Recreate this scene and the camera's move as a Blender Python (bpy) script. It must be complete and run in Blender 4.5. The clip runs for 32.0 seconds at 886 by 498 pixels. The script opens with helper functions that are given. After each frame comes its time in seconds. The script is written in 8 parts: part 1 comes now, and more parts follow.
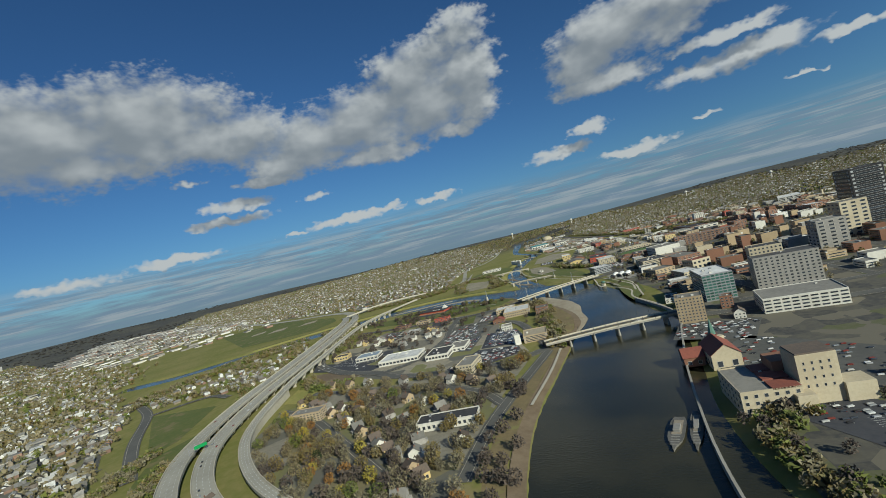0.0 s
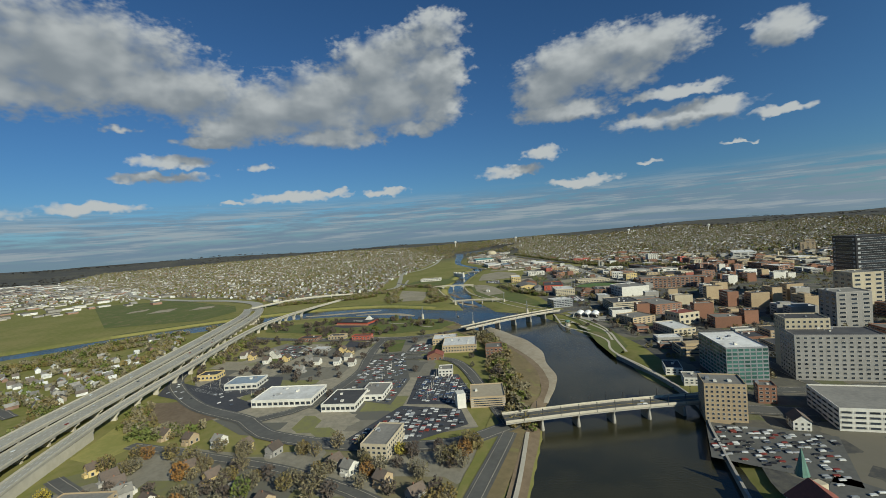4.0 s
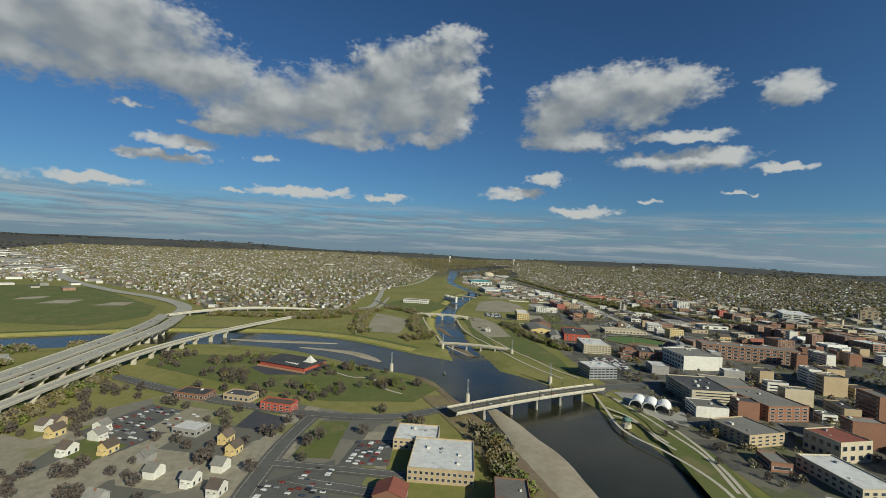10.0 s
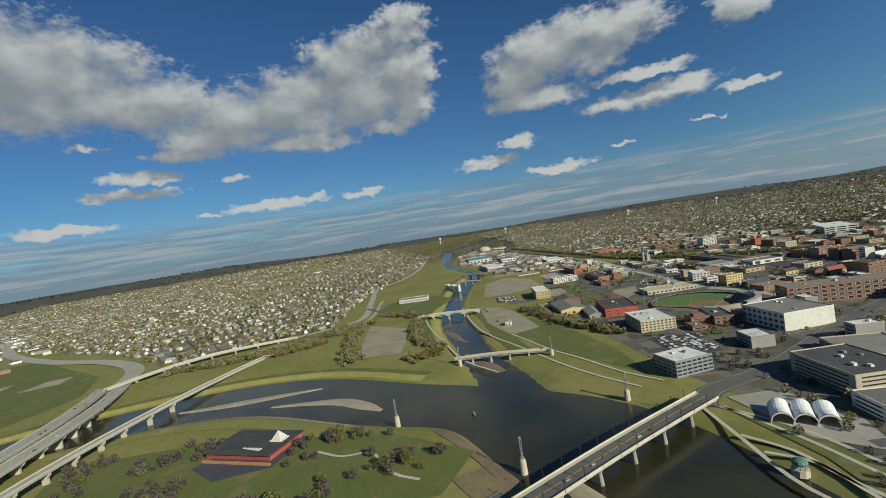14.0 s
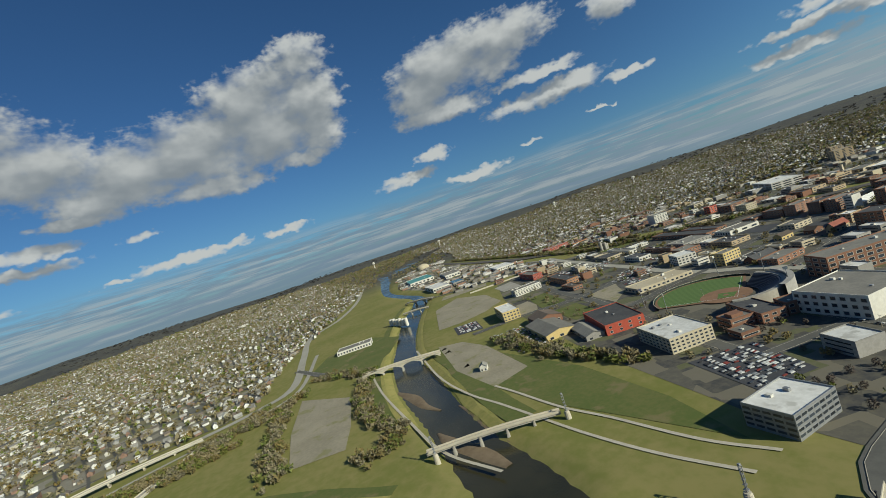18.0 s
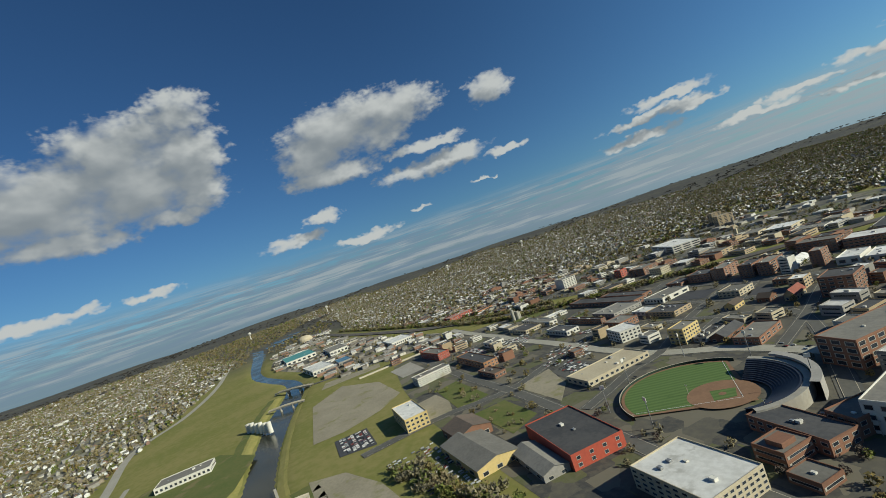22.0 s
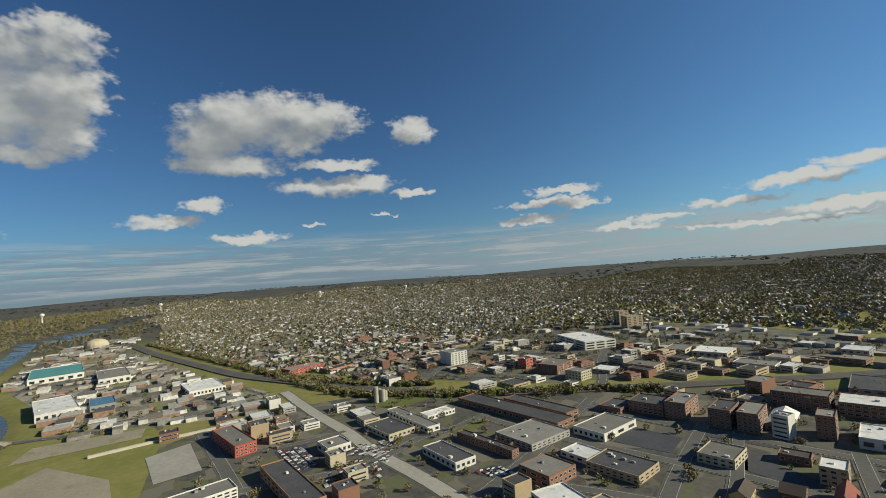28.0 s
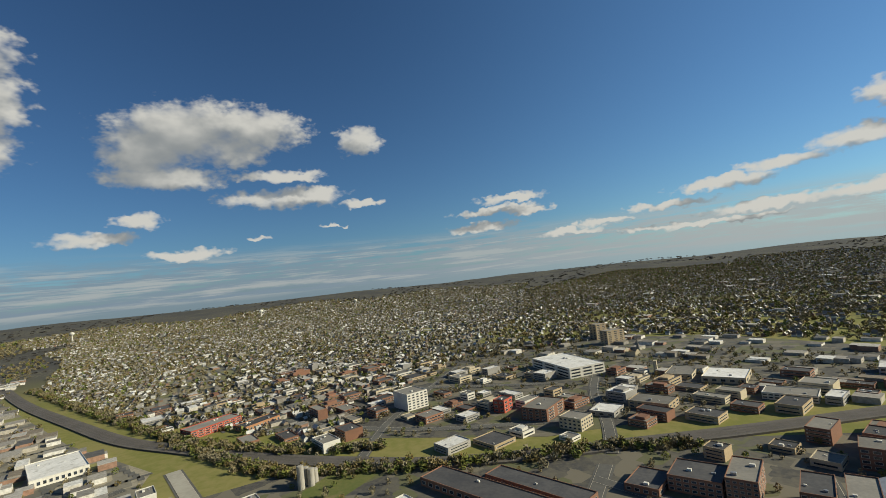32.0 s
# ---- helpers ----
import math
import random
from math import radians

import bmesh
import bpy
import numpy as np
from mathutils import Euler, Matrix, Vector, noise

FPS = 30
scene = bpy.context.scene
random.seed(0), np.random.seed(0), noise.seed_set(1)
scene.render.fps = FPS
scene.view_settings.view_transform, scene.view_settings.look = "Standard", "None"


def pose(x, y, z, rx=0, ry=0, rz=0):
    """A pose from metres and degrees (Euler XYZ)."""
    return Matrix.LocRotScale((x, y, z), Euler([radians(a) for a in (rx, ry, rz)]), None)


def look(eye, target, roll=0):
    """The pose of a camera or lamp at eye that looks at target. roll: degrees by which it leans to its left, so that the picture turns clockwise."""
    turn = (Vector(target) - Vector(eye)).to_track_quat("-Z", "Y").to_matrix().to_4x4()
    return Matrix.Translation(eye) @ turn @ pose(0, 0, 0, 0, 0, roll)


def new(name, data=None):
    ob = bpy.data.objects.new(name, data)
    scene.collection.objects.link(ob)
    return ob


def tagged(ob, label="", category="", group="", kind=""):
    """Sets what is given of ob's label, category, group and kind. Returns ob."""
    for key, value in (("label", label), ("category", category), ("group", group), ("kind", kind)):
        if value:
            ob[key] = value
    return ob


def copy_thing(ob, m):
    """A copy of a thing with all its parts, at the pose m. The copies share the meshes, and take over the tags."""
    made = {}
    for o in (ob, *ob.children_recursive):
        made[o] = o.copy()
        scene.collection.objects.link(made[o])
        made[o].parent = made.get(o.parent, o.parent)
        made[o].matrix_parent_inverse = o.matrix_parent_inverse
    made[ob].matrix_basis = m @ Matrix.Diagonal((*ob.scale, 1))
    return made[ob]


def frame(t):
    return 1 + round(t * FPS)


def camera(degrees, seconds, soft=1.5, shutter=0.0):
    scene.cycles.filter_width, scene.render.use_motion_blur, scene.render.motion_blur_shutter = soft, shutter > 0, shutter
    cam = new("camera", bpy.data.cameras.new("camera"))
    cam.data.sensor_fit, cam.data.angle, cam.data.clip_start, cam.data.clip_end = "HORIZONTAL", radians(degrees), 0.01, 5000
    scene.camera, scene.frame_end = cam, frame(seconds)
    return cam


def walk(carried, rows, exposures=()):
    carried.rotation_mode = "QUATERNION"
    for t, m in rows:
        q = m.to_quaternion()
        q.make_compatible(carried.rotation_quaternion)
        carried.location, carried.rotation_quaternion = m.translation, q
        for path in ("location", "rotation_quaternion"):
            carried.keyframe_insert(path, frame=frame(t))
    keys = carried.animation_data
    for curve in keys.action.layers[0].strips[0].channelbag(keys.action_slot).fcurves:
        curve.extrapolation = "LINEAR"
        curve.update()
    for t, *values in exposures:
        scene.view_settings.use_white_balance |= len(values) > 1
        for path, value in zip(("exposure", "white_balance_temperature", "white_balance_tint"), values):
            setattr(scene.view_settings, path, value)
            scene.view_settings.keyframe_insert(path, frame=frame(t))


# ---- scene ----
cam = camera(88, 32.0, soft=0.65)
PATH = [
    (0, (0.0, 0.0, 115.3), (998.9, -45.7, 105.8), -14.05),
    (0.5, (19.2, -0.5, 114.9), (1016.8, -69.4, 104.4), -13.06),
    (1, (38.6, -1.3, 114.8), (1034.7, -88.6, 102.0), -12.33),
    (1.5, (57.8, -2.5, 115.0), (1052.0, -108.7, 93.8), -11.00),
    (2, (77.0, -3.9, 115.5), (1068.7, -130.2, 91.1), -7.87),
    (2.5, (96.0, -5.8, 116.1), (1085.4, -148.4, 90.3), -7.71),
    (3, (114.6, -7.7, 116.7), (1101.8, -165.1, 89.4), -6.19),
    (3.5, (133.2, -10.1, 117.2), (1118.7, -177.3, 86.7), -5.24),
    (5.5, (206.9, -22.0, 117.1), (1190.0, -204.4, 104.8), -1.97),
    (6, (225.4, -25.4, 116.7), (1206.1, -221.1, 110.5), -3.68),
    (6.5, (244.0, -28.8, 116.3), (1223.4, -230.9, 112.6), -3.01),
    (7, (262.7, -32.3, 116.3), (1242.6, -231.8, 113.1), -2.07),
    (7.5, (281.4, -35.7, 116.7), (1263.1, -226.4, 119.9), 1.67),
    (8, (300.1, -39.4, 117.6), (1282.6, -225.4, 120.1), 2.49),
    (8.5, (318.3, -42.9, 117.9), (1301.0, -227.9, 117.6), 1.26),
    (9, (336.2, -46.4, 118.0), (1318.8, -232.3, 119.3), 2.37),
    (9.5, (354.0, -49.5, 118.0), (1336.4, -235.9, 118.6), 3.27),
    (10, (371.7, -52.8, 118.5), (1354.0, -239.9, 118.9), 2.91),
    (10.5, (389.3, -56.0, 119.4), (1372.0, -240.6, 107.5), -0.36),
    (11, (406.3, -58.9, 120.3), (1389.6, -240.0, 99.4), -0.78),
    (11.5, (423.6, -61.3, 121.3), (1406.3, -245.0, 96.7), 1.60),
    (12, (441.1, -63.8, 122.2), (1423.7, -247.7, 95.2), 1.22),
    (12.5, (458.8, -67.0, 123.1), (1441.8, -246.3, 84.0), -2.97),
    (13, (476.1, -70.6, 123.6), (1459.7, -246.8, 84.2), -5.48),
    (13.5, (493.2, -74.0, 123.8), (1475.0, -259.4, 81.5), -7.74),
    (14, (510.4, -76.9, 124.1), (1487.8, -283.9, 82.2), -8.79),
    (14.5, (527.4, -80.0, 124.6), (1498.7, -314.5, 85.2), -7.40),
    (16.5, (592.1, -92.9, 128.9), (1553.7, -364.3, 87.8), -14.45),
    (17, (610.4, -97.6, 129.6), (1568.1, -382.0, 85.5), -15.39),
    (17.5, (629.0, -103.0, 130.1), (1578.2, -415.2, 89.7), -17.07),
    (18, (647.4, -109.0, 130.6), (1583.7, -458.0, 89.9), -18.67),
    (18.5, (665.3, -115.1, 131.1), (1585.1, -505.4, 91.8), -19.23),
    (19, (682.8, -121.7, 131.7), (1586.4, -549.2, 102.5), -15.61),
    (19.5, (700.6, -129.7, 132.6), (1592.4, -581.9, 117.1), -16.25),
    (20, (718.3, -138.7, 133.2), (1600.2, -609.9, 123.9), -17.74),
    (20.5, (735.4, -147.7, 133.4), (1603.6, -643.8, 131.0), -19.23),
    (21, (752.0, -156.9, 133.5), (1602.7, -682.5, 138.6), -19.48),
    (21.5, (768.0, -166.1, 133.4), (1599.5, -721.6, 143.5), -19.38),
    (22, (783.6, -175.6, 133.6), (1595.5, -759.3, 147.6), -18.68),
    (22.5, (798.7, -185.6, 133.9), (1589.9, -797.0, 146.8), -17.37),
    (23, (813.4, -196.2, 134.1), (1581.2, -836.9, 148.3), -14.64),
    (23.5, (827.8, -207.4, 134.0), (1575.3, -871.4, 152.6), -12.70),
    (24, (841.7, -219.1, 133.7), (1573.6, -900.3, 150.2), -14.17),
    (24.5, (855.1, -231.4, 133.6), (1571.2, -929.2, 151.5), -15.64),
    (25, (868.7, -244.1, 133.7), (1565.8, -960.8, 150.6), -14.60),
    (25.5, (882.1, -256.9, 134.1), (1568.4, -984.0, 150.9), -13.10),
    (27.5, (934.5, -310.0, 137.3), (1587.1, -1066.5, 179.4), -4.64),
    (28, (946.6, -322.9, 137.9), (1584.0, -1092.0, 184.7), -4.06),
    (28.5, (958.5, -336.0, 138.6), (1582.9, -1116.0, 180.4), -3.32),
    (29, (970.1, -349.5, 139.5), (1584.0, -1137.4, 188.7), -2.44),
    (29.5, (981.3, -363.1, 140.5), (1584.7, -1159.0, 190.7), -5.98),
    (30, (992.2, -376.6, 141.6), (1588.1, -1178.2, 189.8), -6.88),
    (30.5, (1002.7, -390.2, 142.8), (1591.3, -1196.9, 194.3), -6.19),
    (31, (1013.1, -404.3, 144.2), (1590.3, -1219.1, 198.5), -9.32),
    (31.5, (1023.6, -418.6, 145.9), (1588.9, -1241.9, 198.3), -7.11),
    (32, (1034.1, -432.9, 147.5), (1585.9, -1264.9, 204.9), -6.20),
]
walk(cam, [(t, look(eye, target, roll)) for t, eye, target, roll in PATH], [(0, 0.0, 6000, 5), (9, 0.04, 6250, 6), (20, 0.10, 6250, 5), (25, 0.13, 6350, 6), (32, 0.25, 6800, 8)])

# ---- sky, sun ----
SUN_AZ, SUN_EL = radians(-152), radians(27)
sun_way = Vector((math.cos(SUN_AZ) * math.cos(SUN_EL), math.sin(SUN_AZ) * math.cos(SUN_EL), math.sin(SUN_EL)))
sun = new("sun", bpy.data.lights.new("sun", "SUN"))
sun.data.energy, sun.data.angle, sun.data.color = 5.0, radians(0.55), (1.0, 0.945, 0.76)
sun.matrix_world = look(sun_way * 100, (0, 0, 0))


class Nodes:
    """Short hand for building node trees."""

    def __init__(self, tree):
        self.tree = tree
        tree.nodes.clear()

    def add(self, kind, **values):
        n = self.tree.nodes.new(kind)
        for key, value in values.items():
            setattr(n, key, value)
        return n

    def link(self, a, b):
        self.tree.links.new(a, b)

    def put(self, socket, value):
        if hasattr(value, "is_output"):
            self.link(value, socket)
        else:
            socket.default_value = value

    def math(self, op, a, b=0.0, c=0.0, clamp=False):
        n = self.add("ShaderNodeMath", operation=op, use_clamp=clamp)
        for i, v in enumerate((a, b, c)):
            self.put(n.inputs[i], v)
        return n.outputs[0]

    def vec(self, op, a, b=(0, 0, 0), c=(0, 0, 0)):
        n = self.add("ShaderNodeVectorMath", operation=op)
        for i, v in enumerate((a, b, c)):
            if i < len(n.inputs):
                self.put(n.inputs[i], v)
        return n.outputs["Value"] if op in ("DOT_PRODUCT", "LENGTH", "DISTANCE") else n.outputs[0]

    def noise(self, at, scale, detail=4.0, rough=0.55, colour=False):
        n = self.add("ShaderNodeTexNoise")
        self.put(n.inputs["Vector"], at)
        n.inputs["Scale"].default_value, n.inputs["Detail"].default_value, n.inputs["Roughness"].default_value = scale, detail, rough
        return n.outputs["Color" if colour else 0]

    def span(self, v, a, b, lo=0.0, hi=1.0):
        n = self.add("ShaderNodeMapRange", interpolation_type="SMOOTHSTEP")
        for i, x in enumerate((v, a, b, lo, hi)):
            self.put(n.inputs[i], x)
        return n.outputs[0]

    def mix(self, f, a, b, kind="MIX"):
        n = self.add("ShaderNodeMix", data_type="RGBA", blend_type=kind)
        self.put(n.inputs[0], f)
        self.put(n.inputs[6], a if hasattr(a, "is_output") else (*a, 1.0))
        self.put(n.inputs[7], b if hasattr(b, "is_output") else (*b, 1.0))
        return n.outputs[2]


world = bpy.data.worlds.new("sky")
scene.world, world.use_nodes = world, True
w = Nodes(world.node_tree)
sky = w.add("ShaderNodeTexSky", sky_type="NISHITA", sun_disc=False, sun_elevation=SUN_EL, sun_rotation=math.pi / 2 - SUN_AZ, air_density=1.0, dust_density=0.25, ozone_density=2.5, altitude=150)
direction = w.add("ShaderNodeTexCoord").outputs["Generated"]
split = w.add("ShaderNodeSeparateXYZ")
w.link(direction, split.inputs[0])
DEG = 180 / math.pi
azimuth = w.math("MULTIPLY", w.math("ARCTAN2", split.outputs[1], split.outputs[0]), DEG)
height = w.math("MULTIPLY", w.math("ARCSINE", split.outputs[2]), DEG)
flat = w.add("ShaderNodeCombineXYZ")
w.link(azimuth, flat.inputs[0])
w.link(height, flat.inputs[1])

# cumulus clouds: azimuth, height, half width, half height in degrees
CLOUD_WEST = [(16.5, 17.2, 4.6, 2.8), (27, 19.6, 9.5, 4.2), (36, 18.5, 7, 4.2), (33, 16.2, 6, 2), (21, 18, 4, 3)]
CLOUD_BIG = [(9.5, 15.6, 6, 2.8), (3, 16.6, 7.0, 3.6), (-5, 17.2, 7.0, 3.6), (-5.0, 21.2, 5.6, 2.6), (-10.8, 19.6, 3.6, 3.0), (-11, 24.0, 3.4, 1.8), (-10.5, 15.8, 3.2, 2.4), (1.5, 12.6, 5.4, 1.1), (13.5, 13.6, 3.6, 1.6), (15, 12.2, 3.6, 0.6), (-7.5, 13.4, 3.8, 0.9)]
CLOUD_MIDDLE = [(-28.5, 18.3, 6.4, 2.8), (-35.6, 18.9, 4.6, 2.1), (-24, 16.2, 3.8, 2.6), (-32.5, 16.6, 4.0, 1.6), (-25.5, 13.5, 5.2, 1.1), (-37.5, 13.7, 4.4, 0.6)]
CLOUD_FLAT = [(-38, 11.0, 6.4, 0.95), (-41, 11.6, 3.2, 0.7), (-47.0, 9.9, 2.6, 0.35), (-47.3, 17.3, 2.6, 1.4)]
CLOUD_ROWS = [(19.8, 10.1, 3.6, 0.65), (20.8, 8.4, 4.2, 0.5), (7.8, 5.9, 4.6, 0.55), (14, 5.5, 1.4, 0.3), (3, 6.1, 2.2, 0.4), (-3.2, 5.9, 2.4, 0.4), (27, 5.3, 4.2, 0.5), (36, 4.8, 3.6, 0.5), (11, 9.4, 1.5, 0.4), (24.5, 13.2, 1.4, 0.4)]
CLOUD_PUFFS = [(-19.3, 7.2, 3.6, 0.6), (-23.3, 9.0, 1.8, 0.7), (-27.5, 5.3, 3.6, 0.5), (-34.6, 6.5, 1.2, 0.25), (-43.2, 7.5, 1.4, 0.2)]
CLOUD_SOUTH = [(-65.6, 8.6, 3.8, 0.45), (-63.8, 7.4, 4.6, 0.45), (-61.8, 5.5, 4.4, 0.5), (-67.5, 6.9, 3.2, 0.4), (-72.5, 3.7, 3.4, 0.35), (-76, 4.3, 2.8, 0.3), (-83.5, 5.1, 3.8, 0.4), (-88.5, 6.6, 4.2, 0.6), (-94.5, 7.6, 3.8, 0.6), (-100, 8.6, 3.8, 0.8), (-93, 3.8, 6.6, 0.5), (-101, 3.9, 5.6, 0.6), (-82, 2.9, 4.8, 0.25), (-103, 12, 2.8, 1.0), (-88, 2.6, 6, 0.3)]


def cloud_field(at):
    """How deep a direction lies inside the nearest puff of cloud; over zero is inside."""
    q = 9.0
    for az, el, ra, re in CLOUD_WEST + CLOUD_BIG + CLOUD_MIDDLE + CLOUD_FLAT + CLOUD_ROWS + CLOUD_PUFFS + CLOUD_SOUTH:
        u = w.vec("MULTIPLY_ADD", at, (0.87 / ra, 0.82 / re, 0), (-az * 0.87 / ra, -el * 0.82 / re, 0))
        q = w.math("SMOOTH_MIN", q, w.vec("DOT_PRODUCT", u, u), 0.35)
    return w.math("SUBTRACT", 1.0, q)


def cloud_depth(shift, detail, fine=1.1):
    at = w.vec("ADD", flat.outputs[0], (*shift, 0))
    stretched = w.vec("MULTIPLY", at, (0.6, 1.0, 0))
    billow = w.math("SUBTRACT", w.noise(stretched, 0.34, detail, 0.5), 0.5)
    wisps = w.math("SUBTRACT", w.noise(w.vec("MULTIPLY", at, (0.8, 1.0, 0)), 1.0, detail - 1.6, 0.5), 0.5)
    shreds = w.math("SUBTRACT", w.noise(w.vec("MULTIPLY", at, (1.0, 1.7, 0)), 1.9, detail - 1.6, 0.5), 0.5)
    ragged = w.vec("SUBTRACT", w.noise(w.vec("MULTIPLY", at, (1.0, 1.3, 0)), 0.62, 2.4, 0.55, True), (0.5, 0.5, 0.5))
    field = cloud_field(w.vec("ADD", at, w.vec("MULTIPLY", ragged, (4.6, 1.9, 0.0))))
    edge = w.span(field, -0.2, 0.75, 1.0, 0.12)
    return w.math("ADD", field, w.math("ADD", w.math("MULTIPLY", billow, 2.0), w.math("MULTIPLY", w.math("ADD", w.math("MULTIPLY", wisps, fine), w.math("MULTIPLY", shreds, 0.75 * fine)), edge)))


depth = cloud_depth((0, 0), 3.2, 1.3)
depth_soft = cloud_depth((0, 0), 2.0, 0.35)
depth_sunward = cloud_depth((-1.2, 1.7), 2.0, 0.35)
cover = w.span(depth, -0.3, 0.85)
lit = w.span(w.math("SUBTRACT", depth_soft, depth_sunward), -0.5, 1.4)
# thin level banks of cloud near the horizon
banks = w.vec("MULTIPLY", flat.outputs[0], (0.07, 1.35, 0))
bank = w.math("ADD", w.noise(banks, 1.0, 6.0, 0.6), w.math("MULTIPLY", w.math("SUBTRACT", w.noise(w.vec("MULTIPLY", flat.outputs[0], (0.35, 2.6, 0)), 1.0, 5.0, 0.6), 0.5), 0.55))
bank_zone = w.math("MULTIPLY", w.span(height, -0.6, 0.6), w.span(height, 3.2, 6.0, 1.0, 0.0))
bank_cover = w.math("MULTIPLY", w.span(bank, 0.30, 0.56), bank_zone)
bank_lit = w.span(w.noise(w.vec("ADD", banks, (0, 0.35, 0)), 1.0, 6.0, 0.6), 0.46, 0.60)
southward = w.span(azimuth, -30.0, -95.0)
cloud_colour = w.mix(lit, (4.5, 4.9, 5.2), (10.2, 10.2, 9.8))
bank_colour = w.mix(w.math("MAXIMUM", bank_lit, southward), (3.4, 4.6, 6.0), (6.5, 7.1, 7.5))
clear_sky = w.mix(1.0, sky.outputs[0], (0.53, 0.84, 1.15), "MULTIPLY")
clear_sky = w.mix(w.span(height, 3.2, 0.0, 0.0, 0.75), clear_sky, (3.1, 4.3, 5.6))
clear_sky = w.mix(southward, clear_sky, w.mix(1.0, clear_sky, (1.72, 1.64, 1.5), "MULTIPLY"))
with_banks = w.mix(w.math("MULTIPLY", bank_cover, 0.85), clear_sky, bank_colour)
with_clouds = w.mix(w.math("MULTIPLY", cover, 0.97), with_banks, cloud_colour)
background = w.add("ShaderNodeBackground")
background.inputs[1].default_value = 0.0495
w.link(with_clouds, background.inputs[0])
w.link(background.outputs[0], w.add("ShaderNodeOutputWorld").inputs[0])

# ---- materials ----
MATERIALS = {}


def material(name, base, second=None, grain=0.5, patch=0.05, rough=0.85, metal=0.0, bump=0.0, mix=0.5, random=0.0, third=None, spec=0.3):
    """A surface with two colours mixed at two scales, in metres of the world, and a little relief."""
    if name in MATERIALS:
        return MATERIALS[name]
    m = bpy.data.materials.new(name)
    m.use_nodes = True
    n = Nodes(m.node_tree)
    at = n.add("ShaderNodeNewGeometry").outputs["Position"]
    second = second or tuple(c * 0.72 for c in base)
    fine, wide = n.noise(at, grain, 5.0, 0.6), n.noise(at, patch, 4.0, 0.55)
    colour = n.mix(n.span(n.math("ADD", n.math("MULTIPLY", fine, mix), n.math("MULTIPLY", wide, 1 - mix)), 0.36, 0.64), base, second)
    if third:
        colour = n.mix(n.span(n.noise(n.vec("ADD", at, (91, 37, 11)), patch * 1.7, 4.0), 0.55, 0.68), colour, third)
    if random:
        value = n.math("MULTIPLY_ADD", n.add("ShaderNodeObjectInfo").outputs["Random"], random, 1 - random / 2)
        colour = n.mix(1.0, colour, n.add("ShaderNodeCombineXYZ").outputs[0], "MULTIPLY")
        grey = colour.node.inputs[7].links[0].from_node
        for i in range(3):
            n.link(value, grey.inputs[i])
    shader = n.add("ShaderNodeBsdfPrincipled")
    n.link(colour, shader.inputs["Base Color"])
    shader.inputs["Roughness"].default_value, shader.inputs["Metallic"].default_value = rough, metal
    shader.inputs["Specular IOR Level"].default_value = spec
    if bump:
        b = n.add("ShaderNodeBump")
        b.inputs["Strength"].default_value, b.inputs["Distance"].default_value = 0.6, bump
        n.link(fine, b.inputs["Height"])
        n.link(b.outputs[0], shader.inputs["Normal"])
    n.link(shader.outputs[0], n.add("ShaderNodeOutputMaterial").inputs[0])
    MATERIALS[name] = m
    return m


def island_material(name, colours, rough=0.8, spread=1.0):
    """Many small pieces in one mesh, each with a colour of its own from the row."""
    m = bpy.data.materials.new(name)
    m.use_nodes = True
    n = Nodes(m.node_tree)
    geo = n.add("ShaderNodeNewGeometry")
    ramp = n.add("ShaderNodeValToRGB")
    ramp.color_ramp.interpolation = "CONSTANT"
    for i, c in enumerate(colours):
        e = ramp.color_ramp.elements[i] if i < 2 else ramp.color_ramp.elements.new(i / len(colours))
        e.position, e.color = i / len(colours), (*c, 1)
    n.link(geo.outputs["Random Per Island"], ramp.inputs[0])
    worn = n.mix(n.span(n.noise(geo.outputs["Position"], 0.35, 4.0), 0.3, 0.7), ramp.outputs[0], n.mix(1.0, ramp.outputs[0], (0.68, 0.68, 0.66), "MULTIPLY"))
    shader = n.add("ShaderNodeBsdfPrincipled")
    n.link(worn, shader.inputs["Base Color"])
    shader.inputs["Roughness"].default_value = rough
    shader.inputs["Specular IOR Level"].default_value = 0.25
    n.link(shader.outputs[0], n.add("ShaderNodeOutputMaterial").inputs[0])
    MATERIALS[name] = m
    return m


GRASS = material("grass", (0.17, 0.175, 0.045), (0.235, 0.205, 0.07), 0.25, 0.02, 0.95, third=(0.25, 0.205, 0.095))
LAWN = material("lawn", (0.090, 0.116, 0.027), (0.133, 0.135, 0.041), 0.3, 0.03, 0.95, third=(0.172, 0.148, 0.063))
BROWN_BANK = material("brown_bank_weeds", (0.225, 0.17, 0.085), (0.165, 0.13, 0.065), 0.3, 0.05, 0.95, third=(0.21, 0.19, 0.07))
DRY_GRASS = material("dry_grass", (0.33, 0.285, 0.09), (0.24, 0.23, 0.06), 0.25, 0.03, 0.95)
SOIL = material("bare_soil", (0.20, 0.15, 0.095), (0.145, 0.105, 0.065), 0.3, 0.04, 0.95)
SAND = material("river_sand", (0.37, 0.32, 0.235), (0.29, 0.24, 0.165), 0.3, 0.05, 0.95)
GRAVEL = material("gravel", (0.32, 0.28, 0.20), (0.245, 0.215, 0.15), 0.4, 0.035, 0.95, third=(0.22, 0.205, 0.10))
ASPHALT = material("asphalt", (0.052, 0.053, 0.06), (0.072, 0.072, 0.076), 0.35, 0.03, 0.9)
OLD_ASPHALT = material("old_asphalt", (0.125, 0.12, 0.105), (0.095, 0.092, 0.082), 0.3, 0.03, 0.9)
